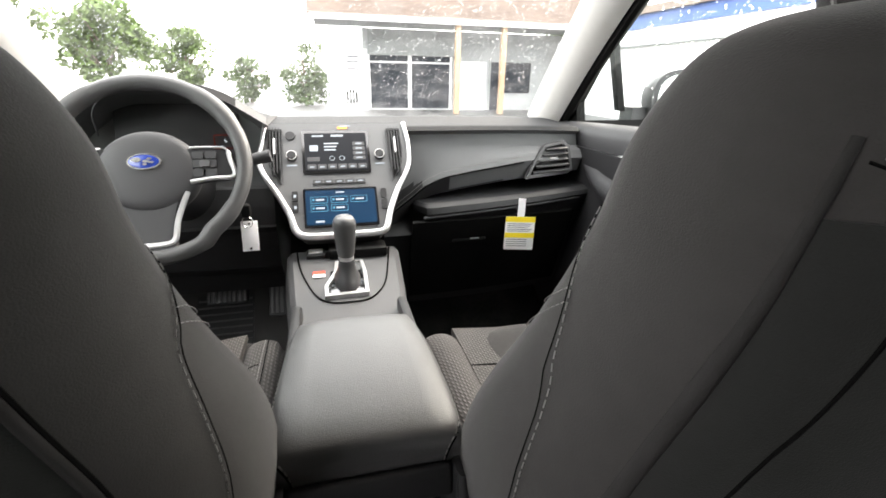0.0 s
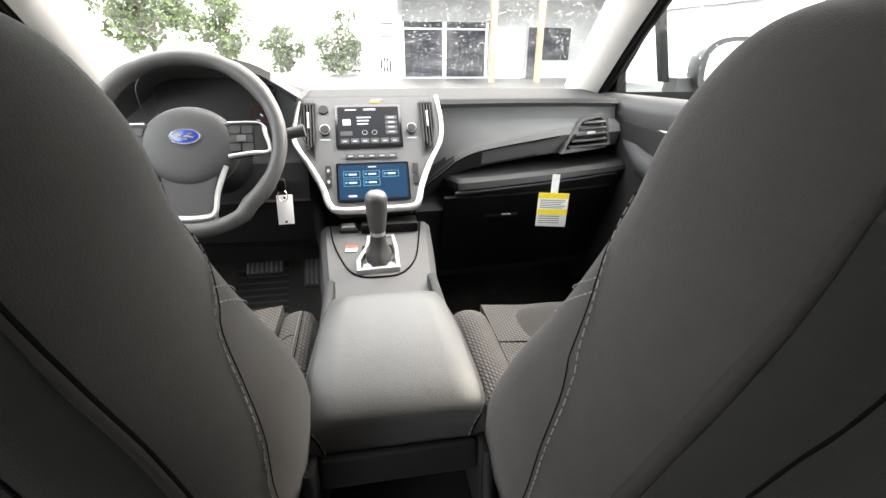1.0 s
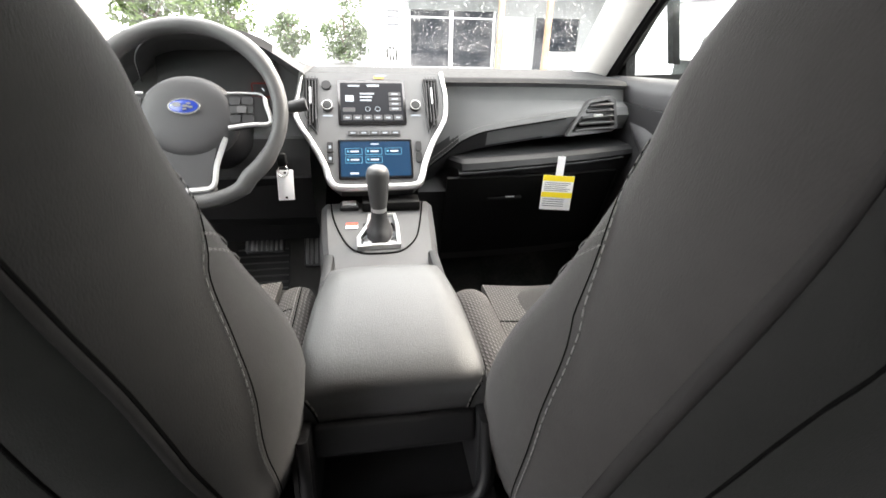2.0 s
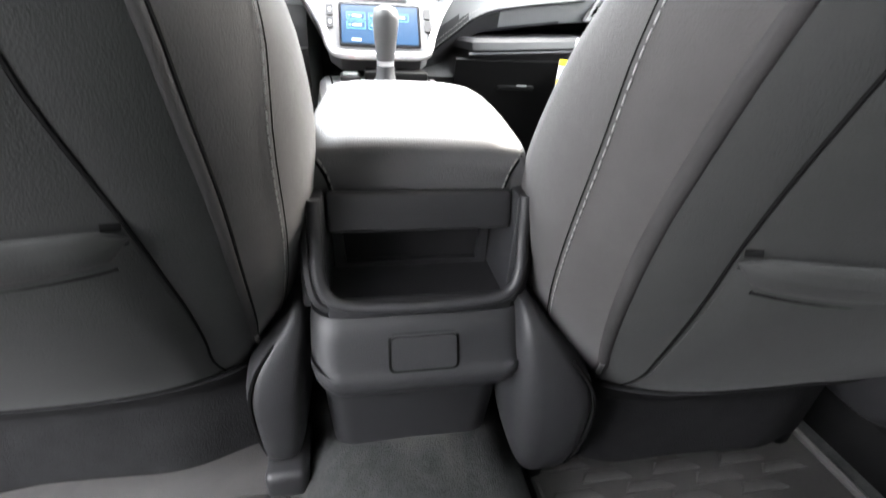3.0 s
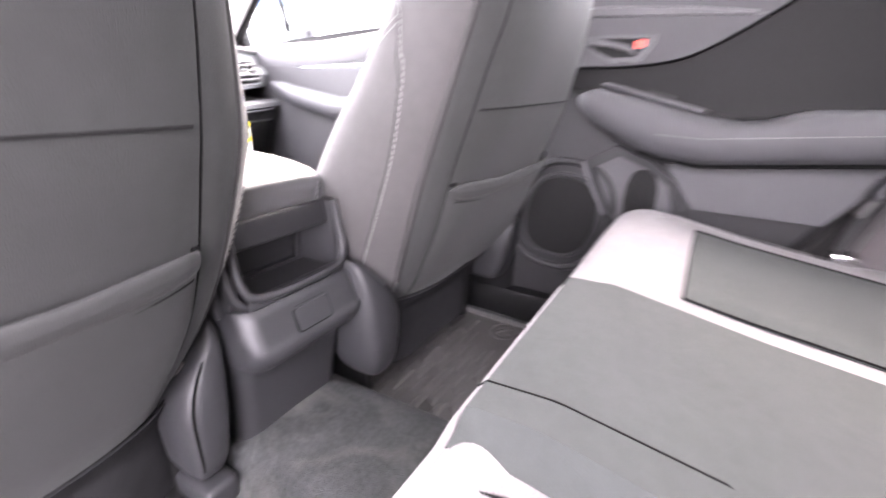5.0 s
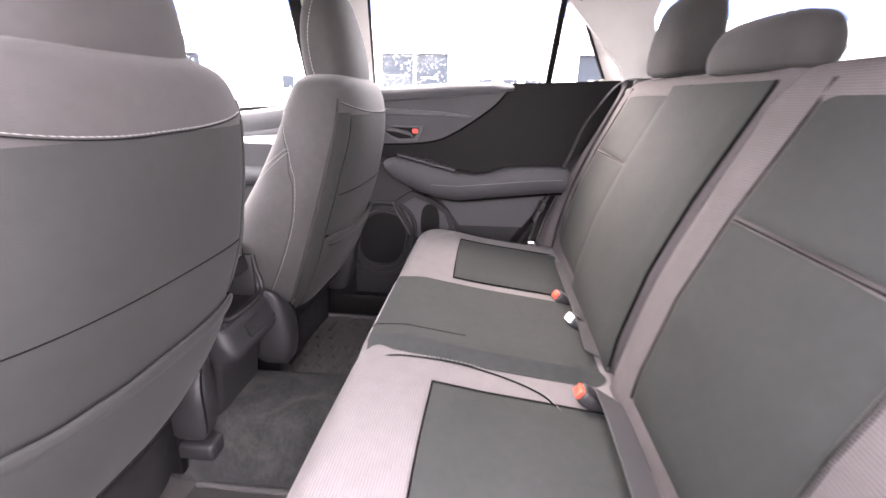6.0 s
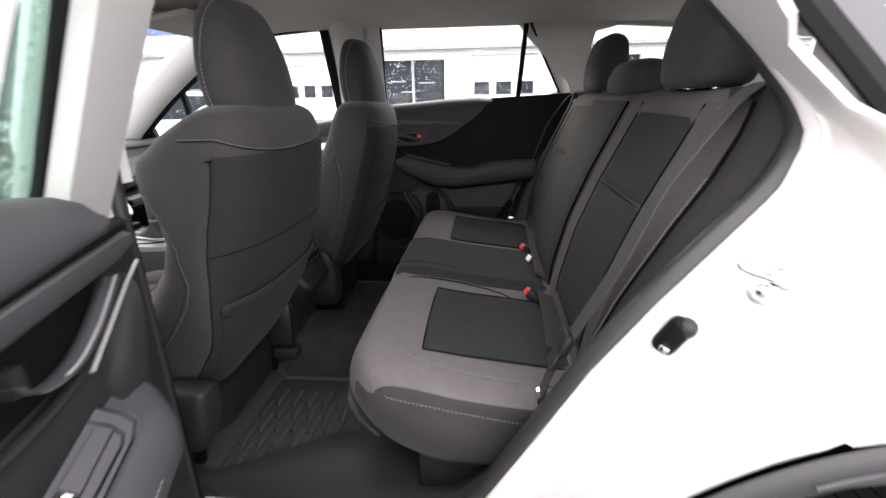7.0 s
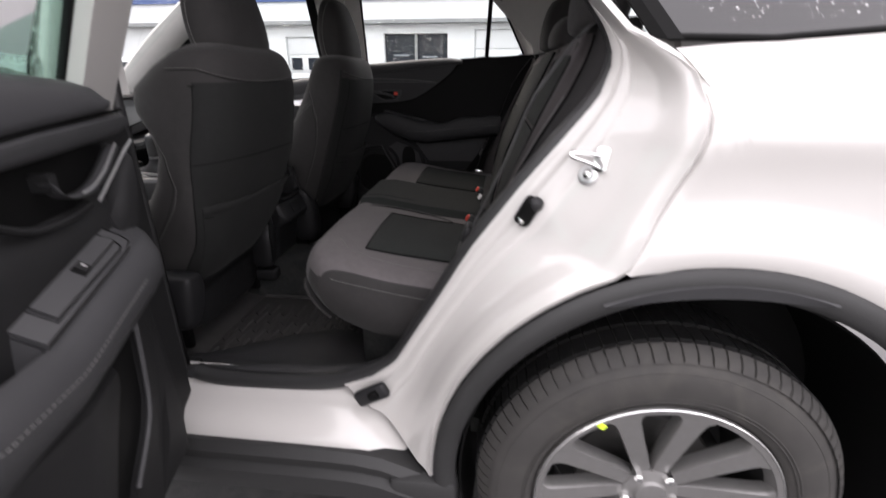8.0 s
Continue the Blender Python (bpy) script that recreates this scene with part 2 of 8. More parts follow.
M_CARPAINT = mat("silver car paint", (0.55, 0.56, 0.57), 0.3, metal=0.4, var=0.03, coat=0.7)
M_CARRED = mat("red car paint", (0.35, 0.03, 0.03), 0.3, var=0.03, coat=0.7)


# ---- mesh tools ----


def thing(name, at, label, category, group="", kind=""):
    ob = new(name)
    ob.empty_display_size = 0.05
    ob.location = at
    return tagged(ob, label, category, group, kind)


def part(name, bm, material, parent=None, label="", local=False, angle=38, kind=""):
    """Links bm as one mesh under parent. Points are in the world unless local; things stand unturned when their parts are added."""
    if parent is not None and not local:
        top = parent
        while top.parent:
            top = top.parent
        bmesh.ops.translate(bm, verts=bm.verts, vec=-Vector(top.location))
    me = bpy.data.meshes.new(name)
    bmesh.ops.recalc_face_normals(bm, faces=bm.faces)
    for f in bm.faces:
        f.smooth = True
    bm.to_mesh(me)
    bm.free()
    me.set_sharp_from_angle(angle=radians(angle))
    me.materials.append(material)
    ob = new(name, me)
    if parent is not None:
        ob.parent = parent
    return tagged(ob, label, kind=kind)


def solo(name, bm, material, label, category, kind="", group="", angle=38):
    """A thing that is one mesh, its origin at the middle of its foot."""
    lo = Vector([min(v.co[i] for v in bm.verts) for i in range(3)])
    hi = Vector([max(v.co[i] for v in bm.verts) for i in range(3)])
    at = Vector(((lo.x + hi.x) / 2, (lo.y + hi.y) / 2, lo.z))
    bmesh.ops.translate(bm, verts=bm.verts, vec=-at)
    ob = part(name, bm, material, angle=angle)
    ob.location = at
    return tagged(ob, label, category, group, kind)


def spow(c, e):
    return math.copysign(abs(c) ** e, c)


def curve_rows(rows, n):
    """n rows on a smooth curve through the given rows (Catmull-Rom)."""
    rows = [np.array(r, float) for r in rows]
    out = []
    for i in range(n):
        f = i / (n - 1) * (len(rows) - 1)
        k = min(int(f), len(rows) - 2)
        t = f - k
        p1, p2 = rows[k], rows[k + 1]
        p0 = rows[k - 1] if k else 2 * p1 - p2
        p3 = rows[k + 2] if k + 2 < len(rows) else 2 * p2 - p1
        out.append(0.5 * (2 * p1 + (p2 - p0) * t + (2 * p0 - 5 * p1 + 4 * p2 - p3) * t * t + (3 * p1 - p0 - 3 * p2 + p3) * t ** 3))
    return out


def closed_curve(points, n):
    pts = [np.array(p, float) for p in points]
    m = len(pts)
    out = []
    for i in range(n):
        f = i / n * m
        k = int(f) % m
        t = f - int(f)
        p0, p1, p2, p3 = pts[k - 1], pts[k], pts[(k + 1) % m], pts[(k + 2) % m]
        out.append(0.5 * (2 * p1 + (p2 - p0) * t + (2 * p0 - 5 * p1 + 4 * p2 - p3) * t * t + (3 * p1 - p0 - 3 * p2 + p3) * t ** 3))
    return out


def loft(rings, closed=True, caps=True, bm=None):
    bm = bm or bmesh.new()
    vs = [[bm.verts.new(tuple(p)) for p in r] for r in rings]
    n = len(rings[0])
    for a, b in zip(vs, vs[1:]):
        for i in range(n if closed else n - 1):
            j = (i + 1) % n
            bm.faces.new((a[i], a[j], b[j], b[i]))
    if caps and closed:
        bm.faces.new(list(reversed(vs[0])))
        bm.faces.new(vs[-1])
    return bm


def sheet(f, nu, nv, thick=0.0, bm=None):
    """A grid f(u, v), u and v from 0 to 1; thick: a second skin that far along -normal, closed at the rim."""
    bm = bm or bmesh.new()
    P = [[Vector(f(i / nu, j / nv)) for j in range(nv + 1)] for i in range(nu + 1)]
    V = [[bm.verts.new(p) for p in row] for row in P]
    new_faces = [bm.faces.new((V[i][j], V[i + 1][j], V[i + 1][j + 1], V[i][j + 1])) for i in range(nu) for j in range(nv)]
    if thick:
        W = []
        for i in range(nu + 1):
            row = []
            for j in range(nv + 1):
                du = P[min(i + 1, nu)][j] - P[max(i - 1, 0)][j]
                dv = P[i][min(j + 1, nv)] - P[i][max(j - 1, 0)]
                nrm = du.cross(dv)
                nrm = nrm.normalized() if nrm.length else Vector((0, 0, 1))
                row.append(bm.verts.new(P[i][j] - nrm * thick))
            W.append(row)
        for i in range(nu):
            for j in range(nv):
                bm.faces.new((W[i][j], W[i][j + 1], W[i + 1][j + 1], W[i + 1][j]))
        for i in range(nu):
            bm.faces.new((V[i][0], W[i][0], W[i + 1][0], V[i + 1][0]))
            bm.faces.new((V[i][nv], V[i + 1][nv], W[i + 1][nv], W[i][nv]))
        for j in range(nv):
            bm.faces.new((V[0][j], V[0][j + 1], W[0][j + 1], W[0][j]))
            bm.faces.new((V[nu][j], W[nu][j], W[nu][j + 1], V[nu][j + 1]))
    return bm


def rbox(x0, x1, y0, y1, z0, z1, r=0.005, seg=2, bm=None):
    own = bmesh.new()
    bmesh.ops.create_cube(own, size=1)
    bmesh.ops.scale(own, vec=(x1 - x0, y1 - y0, z1 - z0), verts=own.verts)
    bmesh.ops.translate(own, vec=((x0 + x1) / 2, (y0 + y1) / 2, (z0 + z1) / 2), verts=own.verts)
    if r:
        bmesh.ops.bevel(own, geom=own.edges[:], offset=r, segments=seg, profile=0.5, affect="EDGES")
    return merged(bm, own) if bm else own


def merged(bm, other):
    me = bpy.data.meshes.new("tmp")
    other.to_mesh(me)
    other.free()
    bm.from_mesh(me)
    bpy.data.meshes.remove(me)
    return bm


def turned(bm, m):
    bmesh.ops.transform(bm, matrix=m, verts=bm.verts)
    return bm


def tube(points, r, k=8, bm=None, closed=False, flat=1.0):
    """A tube along points; r is one radius or one for each point; flat squeezes it along its second axis."""
    pts = [Vector(p) for p in points]
    rs = r if isinstance(r, (list, tuple)) else [r] * len(pts)
    rings, up = [], None
    n = len(pts)
    for i, p in enumerate(pts):
        a = pts[(i - 1) % n] if closed or i else p
        b = pts[(i + 1) % n] if closed or i < n - 1 else p
        d = (b - a).normalized()
        if up is None:
            up = Vector((0, 0, 1)) if abs(d.z) < 0.9 else Vector((0, 1, 0))
        s = d.cross(up).normalized()
        up = s.cross(d).normalized()
        rings.append([p + rs[i] * (math.cos(2 * math.pi * q / k) * s + flat * math.sin(2 * math.pi * q / k) * up) for q in range(k)])
    if closed:
        rings.append(rings[0])
        bm = loft(rings, caps=False, bm=bm)
        bmesh.ops.remove_doubles(bm, verts=bm.verts, dist=1e-6)
        return bm
    return loft(rings, bm=bm)


def prism(outline, f, depth):
    """A plate with the outline [(a, b)...]; f(a, b, d) puts it into the world, d from 0 to depth."""
    bm = bmesh.new()
    lo = [bm.verts.new(tuple(f(a, b, 0))) for a, b in outline]
    hi = [bm.verts.new(tuple(f(a, b, depth))) for a, b in outline]
    bm.faces.new(list(reversed(lo)))
    bm.faces.new(hi)
    n = len(outline)
    for i in range(n):
        j = (i + 1) % n
        bm.faces.new((lo[i], lo[j], hi[j], hi[i]))
    return bm


def rrect(w, h, r, k=5):
    """The outline of a rounded rectangle round (0, 0)."""
    out = []
    for cx, cy, a0 in ((w / 2 - r, h / 2 - r, 0), (-w / 2 + r, h / 2 - r, 90), (-w / 2 + r, -h / 2 + r, 180), (w / 2 - r, -h / 2 + r, 270)):
        for i in range(k + 1):
            a = radians(a0 + 90 * i / k)
            out.append((cx + r * math.cos(a), cy + r * math.sin(a)))
    return out


def frame_plate(outer, inner, f, depth):
    """A plate between two outlines with as many points: a real opening."""
    bm = bmesh.new()
    n = len(outer)
    O0, O1 = ([bm.verts.new(tuple(f(a, b, d))) for a, b in outer] for d in (0, depth))
    I0, I1 = ([bm.verts.new(tuple(f(a, b, d))) for a, b in inner] for d in (0, depth))
    for i in range(n):
        j = (i + 1) % n
        bm.faces.new((O0[i], O0[j], O1[j], O1[i]))
        bm.faces.new((I0[i], I1[i], I1[j], I0[j]))
        bm.faces.new((O1[i], O1[j], I1[j], I1[i]))
        bm.faces.new((O0[i], I0[i], I0[j], O0[j]))
    return bm


def resample(points, n):
    pts = [Vector(p) for p in points]
    L = [0.0]
    for a, b in zip(pts, pts[1:]):
        L.append(L[-1] + (b - a).length)
    out = []
    for i in range(n):
        s = L[-1] * i / (n - 1)
        k = max(0, min(len(pts) - 2, next((q for q in range(len(L) - 1) if L[q + 1] >= s), len(pts) - 2)))
        out.append(pts[k].lerp(pts[k + 1], (s - L[k]) / max(L[k + 1] - L[k], 1e-9)))
    return out


def smooth_path(points, n):
    return resample([Vector(p) for p in curve_rows(points, max(n, 4 * len(points)))], n)


def stitches(points, bm=None, pitch=0.0085, length=0.0052, r=0.00075):
    """A row of thread stitches along points."""
    bm = bm or bmesh.new()
    pts = [Vector(p) for p in points]
    total = sum((b - a).length for a, b in zip(pts, pts[1:]))
    n = max(2, int(total / pitch * 3))
    fine = resample(pts, n * 2)
    step = total / (len(fine) - 1)
    k, every = max(1, round(length / step)), max(2, round(pitch / step))
    for i in range(0, len(fine) - k, every):
        a, b = fine[i], fine[i + k]
        d = (b - a).normalized()
        s = d.cross(Vector((0.3, 0.5, 0.8))).normalized() * r
        u = d.cross(s).normalized() * r
        va = [bm.verts.new(a + q) for q in (s, u, -s, -u)]
        vb = [bm.verts.new(b + q) for q in (s, u, -s, -u)]
        for q in range(4):
            bm.faces.new((va[q], va[(q + 1) % 4], vb[(q + 1) % 4], vb[q]))
        bm.faces.new(list(reversed(va)))
        bm.faces.new(vb)
    return bm


def ring_of(w, yr, yf, z, n=2.8, k=44):
    cy, b = (yr + yf) / 2, (yf - yr) / 2
    return [(w * spow(math.cos(2 * math.pi * i / k), 2 / n), cy + b * spow(math.sin(2 * math.pi * i / k), 2 / n), z) for i in range(k)]


def words(text, size, f, material, parent, name="lettering", local=False):
    """Built-in lettering turned into a mesh; f puts (a, b) of its plane into the world."""
    cu = bpy.data.curves.new("t", "FONT")
    cu.body, cu.size, cu.resolution_u = text, size, 2
    ob = bpy.data.objects.new("t", cu)
    scene.collection.objects.link(ob)
    dg = bpy.context.evaluated_depsgraph_get()
    me = bpy.data.meshes.new_from_object(ob.evaluated_get(dg))
    bpy.data.objects.remove(ob)
    bm = bmesh.new()
    bm.from_mesh(me)
    bpy.data.meshes.remove(me)
    for v in bm.verts:
        v.co = Vector(f(v.co.x, v.co.y))
    return part(name, bm, material, parent, local=local)


# ---- the setting: ground, buildings, trees ----
def grove(name, at, width, height, count, leaf, size, seed, label, category="tree", depth=1.2, low=0.15):
    """A trunk with limbs and a ragged crown of many single leaves."""
    rnd = random.Random(seed)
    x0, y0 = at
    top = thing(name, (x0, y0, 0), label, category)
    limbs = tube([(x0, y0, -0.05), (x0 + 0.05, y0, height * 0.3), (x0 - 0.04, y0, height * 0.75)], [height * 0.035, height * 0.026, 0.02], 8)
    tips = []
    for i in range(9):
        a = rnd.uniform(0, 2 * math.pi)
        z0 = height * rnd.uniform(0.2, 0.5)
        tip = (x0 + math.cos(a) * width * 0.4 * rnd.uniform(0.5, 1), y0 + math.sin(a) * depth * 0.4, z0 + height * rnd.uniform(0.15, 0.4))
        tube([(x0, y0, z0), ((x0 + tip[0]) / 2, (y0 + tip[1]) / 2, (z0 + tip[2]) / 2 + 0.1), tip], [height * 0.015, height * 0.01, 0.008], 6, limbs)
        tips.append(tip)
    part("trunk", limbs, M_BARK, top)
    balls = []
    for i in range(26):
        a, r = rnd.uniform(0, 2 * math.pi), rnd.uniform(0, 0.42)
        z = height * rnd.uniform(low + 0.1, 0.92)
        k = math.sqrt(max(0.05, 1 - ((z / height - 0.5) / 0.55) ** 2))
        balls.append((x0 + math.cos(a) * r * width * k, y0 + math.sin(a) * r * depth, z, rnd.uniform(0.10, 0.2) * min(width, height)))
    bm = bmesh.new()
    for i in range(count):
        bx, by, bz, br = rnd.choice(balls)
        d = Vector((rnd.gauss(0, 1), rnd.gauss(0, 1), rnd.gauss(0, 1))).normalized() * br * rnd.uniform(0.5, 1.05)
        c = Vector((bx, by, bz)) + d
        if c.z < height * low * 0.5:
            continue
        u = Vector((rnd.gauss(0, 1), rnd.gauss(0, 1), rnd.gauss(0, 1))).normalized()
        w = u.cross(Vector((rnd.gauss(0, 1), rnd.gauss(0, 1), rnd.gauss(0, 1)))).normalized()
        s = size * rnd.uniform(0.6, 1.3)
        bm.faces.new([bm.verts.new(c + q) for q in (u * s, w * s * 0.45, -u * s, -w * s * 0.45)])
    part("crown", bm, leaf, top, kind="stuff")
    return top


tagged(solo("ground", rbox(-150, 150, -150, 150, -0.3, 0, 0), M_ASPHALT, "wet grey asphalt of the car park", "ground", "structure"))


def slab(name, parent, x0, x1, y0, y1, z0, z1, m, label="", r=0.0):
    return part(name, rbox(x0, x1, y0, y1, z0, z1, r), m, parent, label)


# the low shop with a porch ahead of the car
shop = thing("shop_building", (6, 21, 0), "low white shop with a porch roof, dark windows and wooden posts", "building")
slab("wall", shop, 1.55, 1.74, 20.0, 24, 0, 3.0, M_SHOPWALL)
slab("wall", shop, 5.2, 14, 20.0, 24, 0, 3.0, M_SHOPWALL)
slab("wall", shop, 1.74, 5.2, 20.0, 24, 0, 0.06, M_SHOPWALL)
# greyer wall colour here paints the shade under the porch roof
slab("wall", shop, 1.74, 5.2, 20.0, 24, 2.06, 3.0, M_GREYWALL, "wall above the windows, greyed for the porch shade")
for x0, x1 in ((1.80, 3.32), (3.46, 5.06)):
    w = slab("window", shop, x0, x1, 20.12, 20.16, 0.06, 2.06, M_DARKWIN, "dark reflecting shop window")
    for a, b in ((x0 - 0.08, x0), (x1, x1 + 0.08)):
        slab("window_frame", w, a, b, 20.02, 20.14, 0.06, 2.06, M_STUCCO)
    slab("transom", w, x0, x1, 20.05, 20.14, 1.78, 1.84, M_STUCCO)
slab("door", shop, 5.5, 6.6, 19.96, 20.0, 0.0, 1.9, M_STUCCO, "pale shop door")
slab("door_frame", shop, 6.72, 6.80, 19.94, 20.0, 0.0, 2.0, M_GREYWALL)
slab("window", shop, 6.80, 7.22, 19.95, 20.0, 0.0, 1.9, M_DARKWIN, "narrow dark window beside the door")
slab("window", shop, 7.4, 8.6, 19.95, 20.0, 0.7, 1.9, M_DARKWIN, "dark reflecting shop window")
slab("sign_panel", shop, 0.15, 1.7, 19.9, 19.99, 1.05, 2.25, M_STUCCO, "white painted sign board")
for z in (1.5, 1.75, 1.95):
    slab("sign_bar", shop, 0.9, 1.35, 19.87, 19.9, z, z + 0.05, M_INK)
slab("soffit", shop, -0.2, 14, 17.6, 20.0, 3.02, 3.1, M_GREYWALL)
slab("gutter", shop, -0.3, 14, 17.45, 17.6, 2.98, 3.14, M_STUCCO, "white gutter")
roof = part("roof", sheet(lambda u, v: (-0.4 + 14.6 * u, 17.5 + 3.6 * v, 3.16 + 1.5 * v), 2, 2, 0.06), M_ROOF, shop, "brown boarded porch roof")
for i in range(24):
    f = i / 24
    slab("roof_board", roof, -0.4, 14.2, 17.5 + 3.6 * f, 17.5 + 3.6 * f + 0.03, 3.19 + 1.5 * f, 3.25 + 1.5 * f, M_ROOF)
for x in (4.71, 6.44, 11.0):
    slab("post", shop, x - 0.09, x + 0.09, 17.6, 17.82, 0, 3.0, M_WOOD, "weathered wooden post", 0.01)
for i in range(14):
    slab("rail_picket", shop, 0.10 + i * 0.115, 0.13 + i * 0.115, 19.6, 19.63, 0.0, 1.0, M_STUCCO)
for z in (0.12, 0.92):
    slab("rail", shop, 0.08, 1.64, 19.63, 19.66, z, z + 0.05, M_STUCCO)
slab("sign_post", shop, 0.2, 0.3, 20.0, 20.1, 0.0, 1.1, M_GREYWALL)

# the long white workshop beside the car
hall = thing("workshop_building", (12, 1, 0), "long white workshop with a blue fascia, roller doors and dark windows", "building")
BX = 10.0


openings = [(1.58, 3.12, 0.95, 2.10), (-0.60, 0.95, 0.0, 2.17), (4.3, 5.6, 0.0, 2.05), (-2.9, -1.3, 0.9, 2.1), (7.5, 9.0, 0.9, 2.05), (-6.5, -4.5, 0.0, 2.2)]
ys = sorted(openings)
edge = -14.0
for y0, y1, z0, z1 in ys:
    slab("wall", hall, BX, BX + 3, edge, y0, 0, 2.3, M_STUCCO)
    if z0 > 0:
        slab("wall", hall, BX, BX + 3, y0, y1, 0, z0, M_STUCCO)
    slab("wall", hall, BX, BX + 3, y0, y1, z1, 2.3, M_STUCCO)
    edge = y1
slab("wall", hall, BX, BX + 3, edge, 18, 0, 2.3, M_STUCCO)
for y0, y1, z0, z1 in ys:
    if z0 > 0:
        w = slab("window", hall, BX + 0.12, BX + 0.16, y0, y1, z0, z1, M_DARKWIN, "dark workshop window")
        slab("window_frame", w, BX + 0.03, BX + 0.12, (y0 + y1) / 2 - 0.025, (y0 + y1) / 2 + 0.025, z0, z1, M_GREYWALL)
        slab("sill", w, BX - 0.06, BX + 0.1, y0 - 0.05, y1 + 0.05, z0 - 0.05, z0, M_STUCCO)
        for i, (dy, dz) in enumerate(((0.25, 0.62), (0.7, 0.42), (0.95, 0.66))):
            slab("strip_light", w, BX + 0.10, BX + 0.118, y0 + dy, y0 + dy + 0.38, z0 + dz, z0 + dz + 0.03, M_ICON)
    else:
        d = slab("roller_door", hall, BX + 0.10, BX + 0.16, y0, y1, z0, z1, M_STUCCO, "white panelled roller door")
        for i in range(5):
            slab("panel", d, BX + 0.07, BX + 0.105, y0 + 0.03, y1 - 0.03, i * z1 / 5 + 0.02, (i + 1) * z1 / 5 - 0.02, M_STUCCO, r=0.01)
        for i in range(3):
            wy = (y1 - y0) / 3
            slab("pane", d, BX + 0.05, BX + 0.075, y0 + i * wy + 0.08, y0 + (i + 1) * wy - 0.08, 1.3, 1.58, M_DARKWIN)
slab("parapet", hall, BX - 0.25, BX + 3, -14, 18, 2.3, 2.38, M_GREYWALL)
slab("wall", hall, BX - 0.1, BX + 3, -14, 18, 2.38, 3.0, M_STUCCO)
slab("fascia", hall, BX - 0.16, BX - 0.1, -14, 18, 2.80, 3.2, M_BLUEBAND, "blue painted fascia band")
slab("roof", hall, BX - 0.3, BX + 3.2, -14.2, 18.2, 3.2, 3.4, M_ROOF)
slab("roof_unit", hall, BX + 0.6, BX + 2.0, 11.0, 14.0, 3.4, 4.2, M_GREYWALL, "grey roof-top unit")

grove("tree", (-10.2, 28), 5.6, 4.6, 5200, M_LEAF, 0.17, 3, "full green tree at the edge of the car park", depth=3)
grove("tree", (-7.2, 30), 3.6, 3.4, 2600, M_LEAF, 0.17, 4, "smaller green tree at the edge of the car park", depth=3)
grove("tree", (-13.6, 26), 4.0, 6.4, 3000, M_LEAF, 0.17, 9, "tall green tree at the edge of the car park", depth=3)
grove("shrub", (-0.8, 23), 2.4, 2.6, 2200, M_HEDGE, 0.11, 5, "pale green shrub beside the shop", "shrub", depth=1.5, low=0.02)
grove("shrub", (-3.4, 25), 2.6, 2.1, 1500, M_HEDGE, 0.12, 15, "low pale green shrub by the car park", "shrub", depth=1.5, low=0.02)
grove("tree", (-1.0, -11), 6, 5.0, 4200, M_LEAF, 0.2, 6, "green tree behind the car", depth=4)
grove("tree", (13.8, 27), 7, 7.0, 2600, M_LEAF, 0.2, 7, "green tree rising behind the workshop", depth=3)
for i, (x, h, r) in enumerate(((-4.6, 9, 0.10), (-1.9, 8, 0.07))):
    p = thing("lamp_post", (x, 34, 0), "tall pale lamp post in the car park", "lamp post", "lamp posts")
    part("pole", tube([(x, 34, 0), (x, 34, h * 0.6), (x, 34, h)], [r, r * 0.8, r * 0.6], 10), M_GREYWALL, p)
    part("lamp_head", rbox(x - 0.35, x + 0.05, 33.85, 34.15, h, h + 0.12, 0.03), M_GREYWALL, p)


def parked_car(x, y, turn, paint, label, length=4.4, width=1.75, height=1.45):
    """A plain parked car: body, cabin glass, four wheels."""
    c = thing("parked_car", (0, 0, 0), label, "car", "parked cars")
    side = [(-2.2, 0.35), (-2.15, 0.8), (-1.75, 0.92), (-1.2, 1.40), (0.3, 1.45), (1.0, 0.98), (2.0, 0.85), (2.2, 0.6), (2.2, 0.35)]
    rings = []
    for xx, k in ((-width / 2, 0.93), (-width / 2 + 0.08, 1.0), (width / 2 - 0.08, 1.0), (width / 2, 0.93)):
        rings.append([(xx, a * k, 0.35 + (b - 0.35) * k) for a, b in side])
    part("body", loft(rings), paint, c, local=True)
    glass = [(-1.55, 0.98), (-1.15, 1.34), (0.25, 1.38), (0.85, 1.0)]
    rings = [[(xx, a, b) for a, b in glass] for xx in (-width / 2 - 0.006, width / 2 + 0.006)]
    part("side_glass", loft(rings), M_DARKWIN, c, local=True)
    for sx in (-1, 1):
        for yy in (-1.35, 1.35):
            w = part("wheel", loft([[(sx * (width / 2 - 0.2 + d), yy + rr * math.cos(a * math.pi / 12), 0.32 + rr * math.sin(a * math.pi / 12)) for a in range(24)] for d, rr in ((0, 0.3), (0.03, 0.32), (0.19, 0.32), (0.22, 0.29))]), M_TYRE, c, local=True)
            part("rim", loft([[(sx * (width / 2 + 0.021 + d), yy + rr * math.cos(a * math.pi / 10), 0.32 + rr * math.sin(a * math.pi / 10)) for a in range(20)] for d, rr in ((0, 0.2), (0.012, 0.18))]), M_ALLOY, w, local=True)
    for sx in (-0.6, 0.6):
        part("headlight", rbox(sx - 0.2, sx + 0.2, 2.12, 2.22, 0.62, 0.76, 0.03), M_CHROME, c, local=True)
    c.matrix_world = pose(x, y, 0, 0, 0, turn)
    return c


parked_car(6.4, 6.3, 8, M_CARPAINT, "silver car parked beside the workshop")
